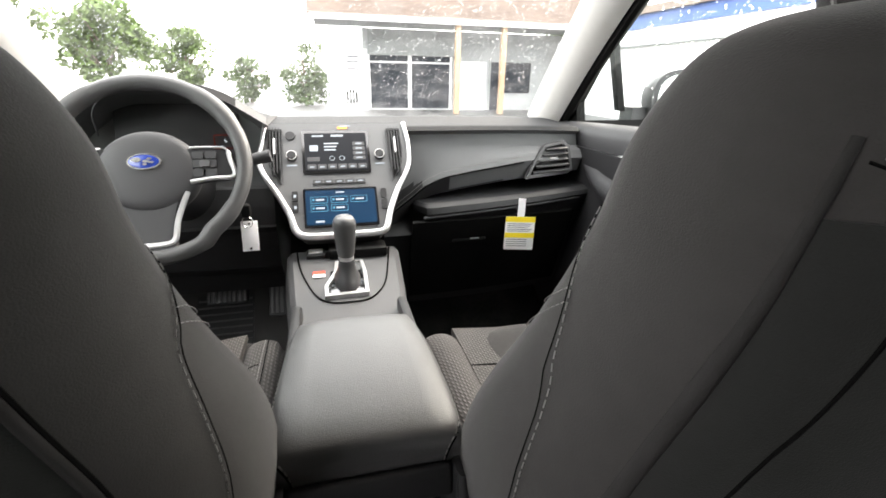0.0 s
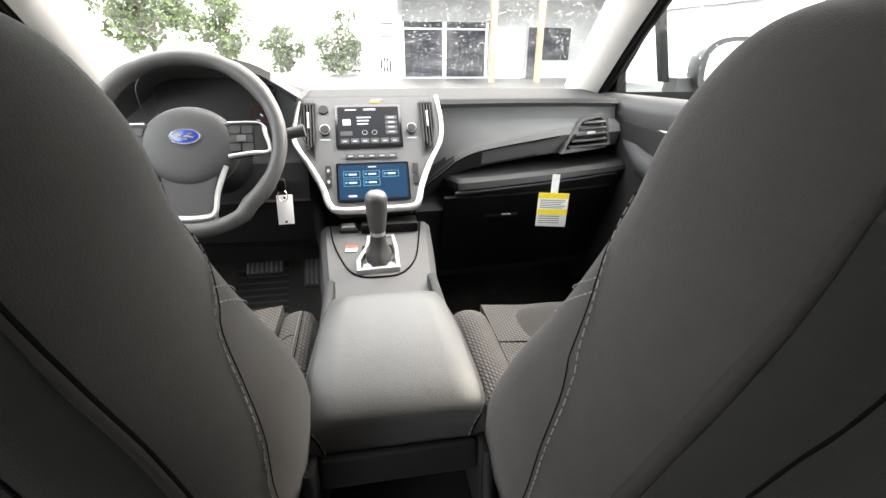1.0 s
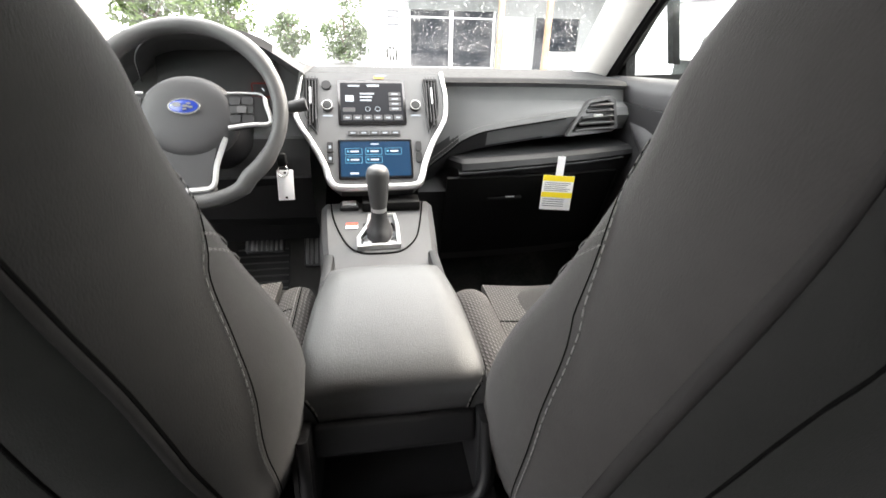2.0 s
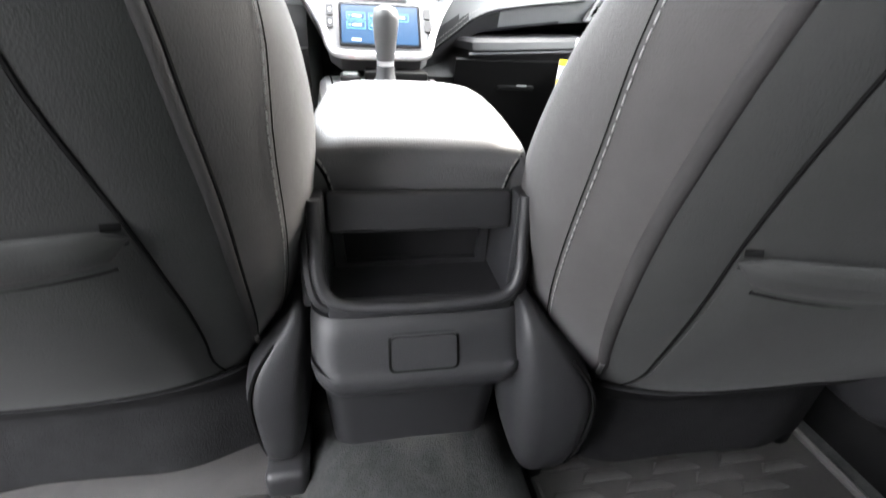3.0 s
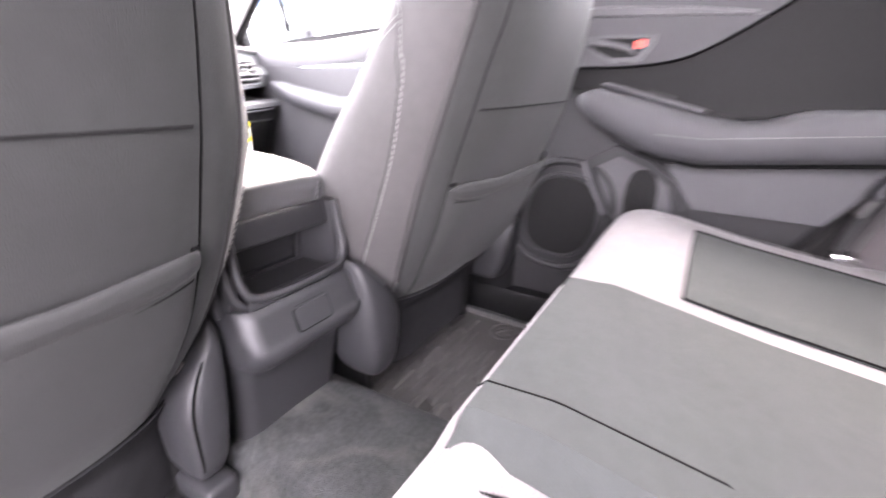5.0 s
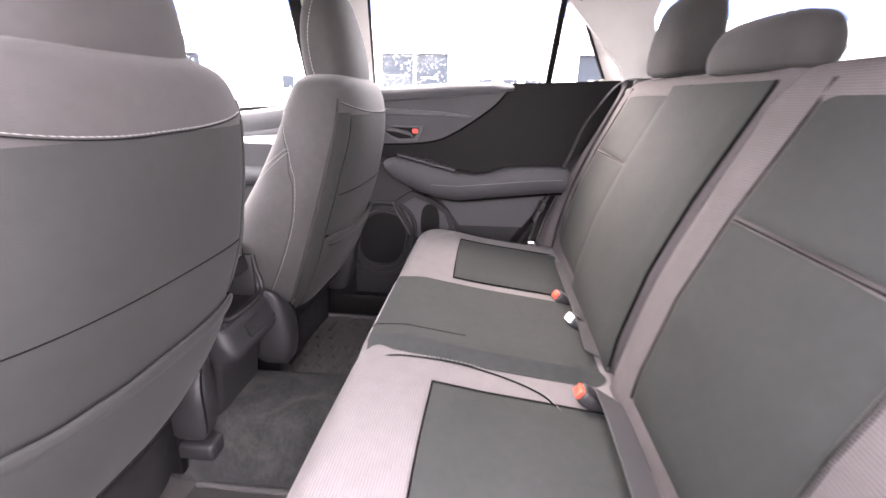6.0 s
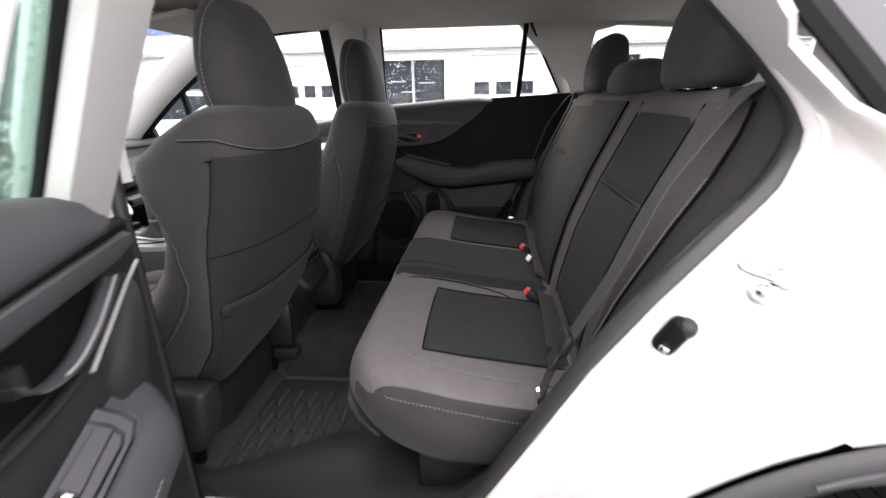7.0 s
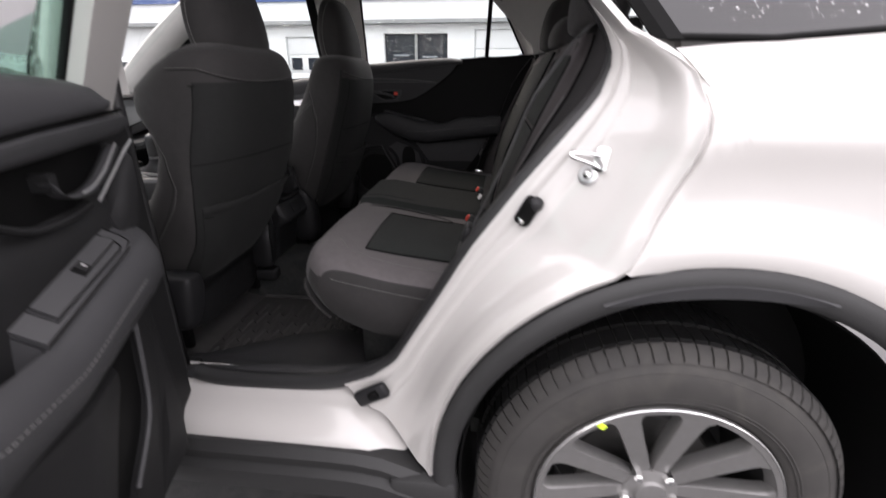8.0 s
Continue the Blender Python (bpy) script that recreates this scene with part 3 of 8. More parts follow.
parked_car(12.5, 15.5, 85, M_CARRED, "red car parked near the shop")
parked_car(0.2, 27, 80, M_CARPAINT, "silver car parked by the far trees")


# ---- the car's shell ----
def side_x(z):
    """Half width of the cabin's glass side at height z."""
    return 0.815 - max(0.0, z - 1.21) * 0.42


# headliner: one vaulted sheet
def liner(u, v):
    x = -0.66 + 1.32 * u
    y = -0.95 + 2.70 * v
    return (x, y, 1.605 - 0.075 * abs(x / 0.66) ** 3.2 - 0.05 * max(0, (v - 0.85) / 0.15) ** 2 - 0.10 * max(0, (0.25 - v) / 0.25) ** 2)


solo("ceiling", sheet(liner, 22, 30, -0.02), M_LINER, "light grey felt headliner of the cabin", "ceiling", "structure")
solo("roof_panel", sheet(lambda u, v: (lambda p: (p[0] * 1.09, p[1], p[2] + 0.045))(liner(u, v)), 16, 20, -0.012), M_WHITE, "white painted car roof", "roof", "structure")
# side rails between glass and headliner
for m, nm in ((-1, "left"), (1, "right")):
    rail = [(0.655, 1.72, 1.515), (0.665, 1.3, 1.545), (0.668, 0.7, 1.562), (0.665, 0.3, 1.56), (0.655, -0.2, 1.53), (0.63, -0.9, 1.44)]
    rings = []
    for p in smooth_path(rail, 20):
        rings.append([(m * (p.x + a), p.y, p.z + b) for a, b in ((-0.03, 0.03), (-0.02, 0.004), (0.01, -0.012), (0.05, -0.006), (0.06, 0.02), (0.04, 0.06), (0.0, 0.06))])
    solo("roof_rail_trim", loft(rings), M_PILLAR, "light grey trim along the roof edge", "trim", "structure")

# windscreen pillars
for m in (-1, 1):
    base = [(0.735, 2.42, 1.06), (0.70, 2.16, 1.27), (0.66, 1.93, 1.42), (0.625, 1.72, 1.545)]
    rings = []
    for p in smooth_path(base, 12):
        rings.append([(m * (p.x + 0.012 + 0.68 * a), p.y + 0.68 * b, p.z + 0.68 * c) for a, b, c in ((-0.055, 0.055, 0.045), (-0.045, 0.0, 0.0), (-0.005, -0.055, -0.045), (0.035, -0.07, -0.055), (0.055, -0.04, -0.02), (0.03, 0.05, 0.05), (-0.02, 0.075, 0.065))])
    solo("windscreen_pillar", loft(rings), M_PILLAR, "light grey windscreen pillar trim", "pillar", "structure")
    seal = [(m * (p.x + 0.058), p.y - 0.045, p.z - 0.035) for p in smooth_path(base, 14)]
    solo("pillar_seal", tube(seal, 0.016, 8), M_SEAL_SHADE, "black door seal along the windscreen pillar", "seal", "structure")
solo("windscreen_header", sheet(lambda u, v: (-0.64 + 1.28 * u, 1.70 + 0.10 * v, 1.545 + 0.005 * math.sin(u * math.pi) - 0.035 * v), 16, 3, -0.02), M_LINER, "felt header above the windscreen", "trim", "structure")
wind = solo("windscreen", sheet(lambda u, v: ((-1 + 2 * u) * (0.72 - 0.10 * v), 2.47 + 0.10 * math.sin(u * math.pi) - 0.70 * v + 0.0, 1.075 + 0.475 * v), 20, 14), M_WSGLASS, "rain-spattered windscreen", "windscreen", "structure")
wind.visible_shadow = False

# B pillars
for m in (-1, 1):
    rings = []
    for z, y0, y1 in ((1.135, 1.115, 1.235), (1.21, 1.115, 1.235), (1.4, 1.10, 1.22), (1.56, 1.07, 1.22)):
        x = side_x(z) - 0.03 if z > 1.0 else 0.785
        rings.append([(m * (x + a), b, z) for a, b in ((-0.055, y0 + 0.03), (-0.06, (y0 + y1) / 2), (-0.055, y1 - 0.03), (-0.03, y1), (0.0, y1), (0.0, y0), (-0.03, y0))])
    solo("middle_pillar", loft(rings), M_PILLAR, "light grey door pillar trim", "pillar", "structure")
    low = []
    for z, y0, y1 in ((0.43, 1.10 if m > 0 else 1.135, 1.31), (0.7, 1.10 if m > 0 else 1.14, 1.285), (1.0, 1.105 if m > 0 else 1.142, 1.25), (1.132, 1.108 if m > 0 else 1.142, 1.245)):
        low.append([(m * (0.725 + a), b, z) for a, b in ((-0.006, y0 + 0.03), (-0.012, (y0 + y1) / 2), (-0.006, y1 - 0.03), (0.02, y1), (0.055, y1), (0.055, y0), (0.02, y0))])
    solo("pillar_lower_trim", loft(low), M_SEAL_SHADE, "black lower trim of the door pillar", "trim", "structure")
    out = []
    for z in (1.06, 1.21, 1.4, 1.57):
        x = side_x(z) if z > 1.0 else 0.82
        out.append([(m * (x + a), b, z) for a, b in ((-0.028, 1.115), (0.03, 1.115), (0.045, 1.14), (0.045, 1.19), (0.0, 1.24), (-0.028, 1.24))])
    solo("pillar_seal_panel", loft([[(m * (0.82 + q), b, z) for q, b in ((-0.028, 1.145), (0.0, 1.142), (0.018, 1.165), (0.018, 1.20), (0.0, 1.24), (-0.028, 1.24))] for z in (0.40, 0.7, 1.0, 1.06)]), M_SEAL_SHADE, "black sealing panel low on the door pillar", "seal", "structure")
    solo("pillar_outer_panel", loft(out), M_WHITE, "white painted body of the door pillar", "body panel", "structure")

# upright run of the door seal along the left pillar
solo("pillar_door_seal", tube(smooth_path([(-0.790, 1.125, 0.46), (-0.792, 1.12, 0.80), (-0.792, 1.115, 1.20), (-0.745, 1.10, 1.36), (-0.672, 1.08, 1.53)], 30), 0.014, 10), M_RUBBERSEAL, "dark rubber door seal up the pillar", "seal", "structure")

# the rear half of the left body side: door jamb, quarter panel, wheel arch
OPEN = [(1.09, 0.462), (1.007, 0.447), (0.784, 0.454), (0.69, 0.475), (0.622, 0.504), (0.564, 0.548), (0.485, 0.679), (0.389, 0.844), (0.302, 0.966), (0.232, 1.054), (0.172, 1.13), (0.150, 1.19), (0.162, 1.245), (0.202, 1.307), (0.279, 1.399), (0.38, 1.49), (0.50, 1.545), (0.70, 1.56), (1.07, 1.55)]
WC = (-0.045, 0.350)


def skin_x(y, z):
    """Outer side of the body: a waisted side with a soft crease over the wheel."""
    base = 0.912 + 0.020 * math.exp(-((z - 0.80) / 0.22) ** 2) + 0.012 * math.exp(-((z - 1.085) / 0.05) ** 2)
    base -= 0.34 * max(0, z - 1.085)
    r = math.hypot(y + 0.045, z - 0.35)
    base += 0.020 * math.exp(-((r - 0.55) / 0.045) ** 2) * (1 if z > 0.5 else 0.4)
    base -= 0.01 * max(0.0, -y) ** 1.5
    return base


def arch(a, r):
    """A point of the wheel arch, a little flatter towards front and rear than above."""
    r *= 0.955 + 0.045 * math.sin(radians(a)) ** 2
    return (WC[0] + r * math.cos(radians(a)), WC[1] + r * math.sin(radians(a)))


EDGE = [(0.30, 1.43), (0.265, 1.38), (0.20, 1.30), (0.144, 1.24), (0.075, 1.205), (0.043, 1.175), (0.025, 1.118), (0.035, 1.05), (0.062, 0.99), (0.10, 0.90), (0.123, 0.855)]
quarter = thing("rear_body_side", (-0.9, -0.2, 0.3), "white painted rear quarter of the car with open door jamb", "car body")
inner = resample([(0, *p) for p in reversed(OPEN[3:15])], 46)
outer_path = EDGE + [arch(a, 0.53) for a in range(70, -6, -8)]
outer = resample([(0, *p) for p in outer_path], 46)


def jamb(u, v):
    i = min(45, round(u * 45))
    a, b = inner[i], outer[i]
    p = a.lerp(b, v)
    xo = skin_x(b.y, b.z) if i > 4 else 0.86
    xi = 0.80 if a.z < 1.2 else side_x(a.z) - 0.01
    s = v ** 1.6
    # pressed relief: a flange along the opening, a sunk pan, a step towards the outer skin
    pan = 1 / (1 + math.exp(-(v - 0.34) / 0.018)) - 1 / (1 + math.exp(-(v - 0.74) / 0.022))
    fold = 0.55 + 0.45 * math.sin(u * 9.0 + 0.6)
    x = xi + (xo - xi) * s + 0.007 * math.exp(-((v - 0.10) / 0.05) ** 2) - (0.006 + 0.007 * fold) * pan + 0.006 * math.exp(-((v - 0.87) / 0.06) ** 2)
    x -= 0.004 * math.sin(v * math.pi * 5) * max(0.0, u - 0.55) * 2
    return (-x, p.y, p.z)


part("door_jamb", sheet(jamb, 45, 48, -0.01), M_WHITE, quarter)
belt = [(0.075, 1.205), (-0.07, 1.215), (-0.5, 1.245), (-1.0, 1.275)]
top_edge = resample([(0, *p) for p in [(0.123, 0.855), (0.10, 0.90), (0.062, 0.99), (0.035, 1.05), (0.025, 1.118), (0.043, 1.175), (0.075, 1.205)]], 12) + resample([(0, *p) for p in belt], 24)[1:] + resample([(0, -1.0, 1.275), (0, -1.05, 0.9), (0, -1.05, 0.5)], 12)[1:]
NQ = len(top_edge) - 1


def quarter_skin(u, v):
    i = min(NQ, round(u * NQ))
    b = top_edge[i]
    a = arch(77 + (178 - 77) * (u ** 0.8), 0.53)
    y, z = a[0] + (b.y - a[0]) * v, a[1] + (b.z - a[1]) * v
    roll = 0.012 * (1 - min(1, (1 - v) / 0.04)) if i < 14 else 0
    return (-(skin_x(y, z) - roll), y, z)


part("quarter_panel", sheet(quarter_skin, NQ, 26, -0.006), M_WHITE, quarter)


def arch_ring(u, v):
    a = 192 - 204 * u
    y, z = arch(a, 0.478 + 0.051 * v)
    return (-(skin_x(*arch(a, 0.53)) + 0.010 + 0.012 * math.sin(v * math.pi) ** 0.5), y, z)


part("wheel_arch_cladding", sheet(arch_ring, 60, 8, -0.02), M_CLAD, quarter, "black plastic wheel arch cladding")
part("cladding_lip", sheet(lambda u, v: (-(skin_x(*arch(108 - 42 * u, 0.53)) + 0.0265 - 0.006 * v), *arch(108 - 42 * u, 0.503 - (0.002 + 0.022 * math.sin(u * math.pi) ** 0.5) * v)), 30, 6, 0.004), M_GREYPL, quarter, "lighter grey lip on the wheel arch cladding")
part("wheel_housing", sheet(lambda u, v: (-0.91 + 0.30 * v, *arch(200 - 220 * u, 0.470 - 0.02 * v)), 40, 4, -0.004), M_SEAL_SHADE, quarter, "black wheel housing")
part("housing_back", prism([arch(a, 0.47) for a in range(-20, 205, 10)], lambda a, b, d: (-0.61 + d, a, b), 0.01), M_SEAL_SHADE, quarter)

# quarter window beside the luggage space
qg = [(0.095, 1.232), (0.20, 1.375), (0.24, 1.42), (-0.95, 1.47), (-1.0, 1.30), (-0.5, 1.258), (-0.07, 1.228)]


def on_side(y, z, d=0.0, m=-1):
    x = skin_x(y, 1.21) - 0.02 - max(0, z - 1.21) * 0.42 if z > 1.0 else 0.8
    return (m * (x + d), y, z)


g = part("quarter_glass", prism(qg, lambda a, b, d: on_side(a, b, d), 0.004), M_PRIVACY, quarter, "dark rear side glass with rain drops")
g.visible_shadow = False
part("glass_seal", tube([on_side(a, b, 0.004) for a, b in [(-1.0, 1.296), (-0.5, 1.254), (-0.07, 1.222), (0.085, 1.226)]], 0.006, 8), M_SEAL_SHADE, quarter, "black seal under the rear side glass")
part("glass_front_trim", loft([[on_side(y + a, z, c) for a, c in ((-0.028, 0.0), (-0.026, 0.012), (0.0, 0.016), (0.018, 0.008), (0.018, 0.0))] for y, z in ((0.09, 1.222), (0.15, 1.305), (0.21, 1.388), (0.26, 1.45))]), M_SEAL_SHADE, quarter, "black upright trim of the rear side glass")
part("glass_black_edge", frame_plate([qg[0], qg[1], qg[3], qg[4], qg[5], qg[6]], [(0.0, 1.285), (0.06, 1.40), (-0.9, 1.44), (-0.9, 1.36), (-0.5, 1.33), (-0.04, 1.28)], lambda a, b, d: on_side(a, b, 0.005 + d), 0.001), M_GLOSSBLK, quarter, "black printed edge of the rear side glass")

# sill, rocker
sill = thing("door_sill", (-0.85, 0.85, 0.3), "white painted door sill with black rocker cladding", "car body")
sp = [(0.44, 0.300), (0.52, 0.358), (0.60, 0.412), (0.66, 0.446), (0.72, 0.450), (0.784, 0.446), (1.007, 0.440), (1.12, 0.44), (1.9, 0.44)]
sp = smooth_path([(0, a, b) for a, b in sp], 30)
prof = [(-0.735, 0.015), (-0.775, 0.012), (-0.80, 0.0), (-0.83, -0.012), (-0.87, -0.02), (-0.90, -0.05), (-0.905, -0.075), (-0.86, -0.10), (-0.70, -0.12)]
part("sill_panel", loft([[(x, p.y, p.z + dz) for x, dz in prof] for p in sp]), M_WHITE, sill)
rk = smooth_path([(0, 0.41, 0.30), (0, 0.50, 0.335), (0, 0.58, 0.365), (0, 0.68, 0.375), (0, 0.9, 0.375), (0, 1.3, 0.375), (0, 1.9, 0.375)], 26)
part("rocker_cladding", loft([[(x, p.y, p.z + dz) for x, dz in ((-0.86, 0.0), (-0.915, 0.0), (-0.93, -0.02), (-0.925, -0.045), (-0.945, -0.055), (-0.94, -0.11), (-0.88, -0.14), (-0.70, -0.14), (-0.70, -0.02))] for p in rk]), M_CLAD, sill, "black plastic rocker cladding")
part("rocker_end", rbox(-0.94, -0.72, 0.405, 0.56, 0.20, 0.33, 0.015), M_CLAD, sill, "black end of the rocker cladding")
# rubber seal round the opening
solo("door_seal", tube([(-(0.785 if z < 1.2 else side_x(z) - 0.025), y, z) for _, y, z in [(0, p.y, p.z) for p in smooth_path([(0, a - 0.006, b + 0.004) for a, b in OPEN], 80)]], 0.021, 12), M_RUBBERSEAL, "black rubber seal round the door opening", "seal", "structure")
SCUFF = smooth_path([(0, 0.50, 0.64), (0, 0.56, 0.56), (0, 0.60, 0.51), (0, 0.64, 0.482), (0, 0.69, 0.464), (0, 0.784, 0.449), (0, 1.007, 0.442), (0, 1.12, 0.442), (0, 1.9, 0.442)], 40)


def scuff_ring(p):
    """A section across the plate: high on the sill, falling to the floor beside the mat."""
    xi = float(np.interp(p.y, (0.55, 0.66, 0.85, 0.97, 1.21, 1.9), (-0.60, -0.44, -0.39, -0.43, -0.575, -0.62)))
    low = 0.366 + max(0.0, p.z - 0.452) * 0.9
    rows = ((0.0, 0.0, 0.0), (0.04, 0.10, 0.0), (0.30, 0.16, 0.0), (0.52, 0.34, 0.0), (0.70, 0.72, 0.0), (0.82, 0.97, 0.014), (0.94, 1.0, 0.020), (1.0, 1.0, 0.012))
    top = [(xi + (-0.79 - xi) * t, p.y, low + (p.z - low) * k + d) for t, k, d in rows]
    return top + [(-0.79, p.y, p.z - 0.02), (xi, p.y, low - 0.02)]


solo("sill_scuff_plate", loft([scuff_ring(p) for p in SCUFF]), M_GREYPL, "dark grey moulded scuff plate on the door sill", "scuff plate", "structure")

solo("right_wheelhouse_panel", rbox(0.80, 0.825, -0.10, 0.80, 0.36, 1.185, 0.004), M_SEAL_SHADE, "black inner panel behind the closed rear door", "panel", "structure")
solo("right_sill", rbox(0.715, 0.86, 0.30, 2.45, 0.28, 0.435, 0.02), M_SEAL_SHADE, "black plastic sill trim under the closed doors", "sill", "structure")
solo("left_front_sill", rbox(-0.80, -0.70, 1.12, 2.45, 0.28, 0.455, 0.02), M_PLASTIC, "black plastic sill trim under the front door", "sill", "structure")
# striker, rubber stop, lower stopper
st = thing("door_striker", (-0.84, 0.14, 0.98), "bright metal door striker loop on the jamb", "door striker")
AX, AY, AZ = Vector((-0.74, 0.57, 0.36)), Vector((-0.61, -0.79, 0.0)), Vector((0.28, -0.22, 0.93))


def on_jamb(a, b, c):
    """a out of the jamb, b towards the rear, c up, from the striker's screw."""
    return Vector((-0.836, 0.182, 1.001)) + AX * a + AY * b + AZ * c


part("washer", loft([[on_jamb(d, r * math.cos(k * math.pi / 12), r * math.sin(k * math.pi / 12)) for k in range(24)] for d, r in ((-0.006, 0.019), (0.004, 0.019), (0.006, 0.016), (0.006, 0.010), (0.003, 0.008))]), M_SILVER, st, "round steel striker washer")
part("screw", loft([[on_jamb(d, r * math.cos(k * math.pi / 3), r * math.sin(k * math.pi / 3)) for k in range(6)] for d, r in ((0.0, 0.008), (0.008, 0.008), (0.010, 0.005))]), M_CHROME, st)
part("plate", loft([[on_jamb(d, 0.017 + b * k, 0.030 + c * k) for b, c in rrect(0.026, 0.046, 0.006, 3)] for d, k in ((-0.006, 1.0), (0.005, 1.0), (0.007, 0.85))]), M_CHROME, st, "bright metal striker plate")
part("loop", tube(smooth_path([on_jamb(0.002, 0.020, 0.014), on_jamb(0.018, 0.004, 0.018), on_jamb(0.030, -0.022, 0.022), on_jamb(0.031, -0.028, 0.026), on_jamb(0.028, -0.024, 0.032), on_jamb(0.020, -0.004, 0.034), on_jamb(0.004, 0.018, 0.036)], 26), 0.0042, 8), M_CHROME, st, "bright metal loop")
bs = thing("door_stop_rubber", (-0.835, 0.288, 0.92), "black rubber door stop on the jamb", "door stop")
part("pad", turned(rbox(-0.012, 0.012, -0.017, 0.017, -0.032, 0.032, 0.012, 3), pose(-0.832, 0.286, 0.928, 28, 0, -30)), M_SEAL_SHADE, bs)
part("knob", turned(rbox(-0.014, 0.014, -0.014, 0.014, -0.014, 0.014, 0.012, 3), pose(-0.838, 0.272, 0.944, 28, 0, -30)), M_PLASTIC, bs)
part("bolt", turned(rbox(-0.008, 0.008, -0.007, 0.007, -0.007, 0.007, 0.005, 2), pose(-0.84, 0.298, 0.912, 28, 0, -30)), M_CHROME, bs)
ls = thing("lower_jamb_buffer", (-0.84, 0.62, 0.45), "black plastic buffer low on the jamb", "door stop")
part("pad", turned(rbox(-0.010, 0.012, -0.042, 0.042, -0.020, 0.020, 0.010, 3), pose(-0.845, 0.612, 0.482, -28, 0, 0)), M_PLASTIC, ls)
part("tab", turned(rbox(-0.006, 0.008, -0.012, 0.012, -0.010, 0.010, 0.005, 2), pose(-0.86, 0.605, 0.49, -28, 0, 0)), M_SEAL_SHADE, ls)

# ---- the rear wheel ----
wheel = thing("car_wheel", (-0.80, 0.0, 0.0), "alloy wheel with a dusty black all-season tyre", "wheel")
K = 72
TY = [(0.02, 0.238), (0.0, 0.243), (-0.012, 0.262), (-0.014, 0.29), (-0.008, 0.32), (0.010, 0.345), (0.028, 0.357), (0.10, 0.362), (0.20, 0.357), (0.225, 0.33), (0.235, 0.28), (0.22, 0.235)]
WXO = -0.947


def wheel_ring(dx, r):
    return [(WXO + dx, r * math.cos(2 * math.pi * i / K), 0.352 + r * math.sin(2 * math.pi * i / K)) for i in range(K)]


tyre = part("tyre", loft([wheel_ring(a, b) for a, b in curve_rows(TY, 30)], caps=False), M_TYRE, wheel, angle=60)


def tread_ring(rows, material, label):
    """Blocks of tread round the tyre; rows: (outer x, inner x, foot radius, top radius)."""
    bm = bmesh.new()
    for i in range(84):
        a = 2 * math.pi * i / 84
        for dx0, dx1, r0, r1 in rows:
            pts = []
            for aa in (a, a + 0.0635):
                c, sn = math.cos(aa), math.sin(aa)
                if dx0 < 0:
                    sec = [(dx0, r0 - 0.012), (0.006, r0), (dx1, r1), (dx1, r0 - 0.002)]
                else:
                    sec = [(dx0, r0), (dx0, r1), (dx1, r1), (dx1, r0)]
                pts += [(WXO + d, r * c, 0.352 + r * sn) for d, r in sec]
            v = [bm.verts.new(p) for p in pts]
            bm.faces.new(v[:4])
            bm.faces.new(v[4:][::-1])
            for q in range(4):
                bm.faces.new((v[q], v[4 + q], v[4 + (q + 1) % 4], v[(q + 1) % 4]))
    return part("tread", bm, material, tyre, label, kind="stuff")


tread_ring([(-0.003, 0.026, 0.350, 0.3625)], M_TYRE, "dusty shoulder blocks of the tread")
tread_ring([(0.036, 0.085, 0.356, 0.3660), (0.095, 0.145, 0.357, 0.3670), (0.155, 0.20, 0.355, 0.364)], M_TREAD, "wet black tread blocks")
part("rim_lip", tube([(WXO - 0.0105, 0.2405 * math.cos(2 * math.pi * i / K), 0.352 + 0.2405 * math.sin(2 * math.pi * i / K)) for i in range(K)], 0.0022, 6, closed=True), M_CHROME, wheel, "bright machined rim lip")
for r in (0.262, 0.268, 0.318):
    part("sidewall_rib", tube([(WXO - 0.0135 if r < 0.3 else WXO - 0.008, r * math.cos(2 * math.pi * i / K), 0.352 + r * math.sin(2 * math.pi * i / K)) for i in range(K)], 0.0016, 6, closed=True), M_TYRE, tyre)
rim = part("rim", loft([wheel_ring(a, b) for a, b in ((0.02, 0.232), (-0.004, 0.243), (-0.011, 0.240), (-0.009, 0.228), (0.012, 0.222), (0.022, 0.219))], caps=False), M_ALLOY, wheel, "grey machined alloy rim")
# barrel coloured near black to paint the shade behind the spokes
part("barrel", loft([wheel_ring(a, b) for a, b in ((0.022, 0.2185), (0.05, 0.210), (0.12, 0.20), (0.16, 0.195))], caps=False), M_ALLOYSHADE, rim, "inside of the rim, darkened for the shade behind the spokes")
for i in range(10):
    # ten broad flat spokes
    a = radians(85 + 72 * (i // 2) + (16.5 if i % 2 else -16.5))
    n = []
    for r, w, dx in ((0.040, 0.014, 0.026), (0.085, 0.019, 0.020), (0.15, 0.0215, 0.008), (0.198, 0.0245, -0.001), (0.213, 0.028, -0.004), (0.224, 0.042, -0.006), (0.232, 0.058, -0.007)):
        c, s = math.cos(a), math.sin(a)
        ring = []
        for ww, dd in ((-w, 0.006), (-w * 0.86, 0.0), (w * 0.86, 0.0), (w, 0.006), (w * 0.9, 0.034), (-w * 0.9, 0.034)):
            ring.append((WXO + dx + dd, r * c - ww * s, 0.352 + r * s + ww * c))
        n.append(ring)
    part("spoke", loft(n), M_ALLOY, rim, "flat machined spoke")
part("hub_cap", loft([wheel_ring(a, b) for a, b in ((0.04, 0.06), (0.022, 0.056), (0.016, 0.034), (0.010, 0.030), (0.008, 0.012))]), M_ALLOY, rim, "round hub cap")
for i in range(5):
    a = radians(90 + 72 * i + 36)
    c = (0.052 * math.cos(a), 0.352 + 0.052 * math.sin(a))
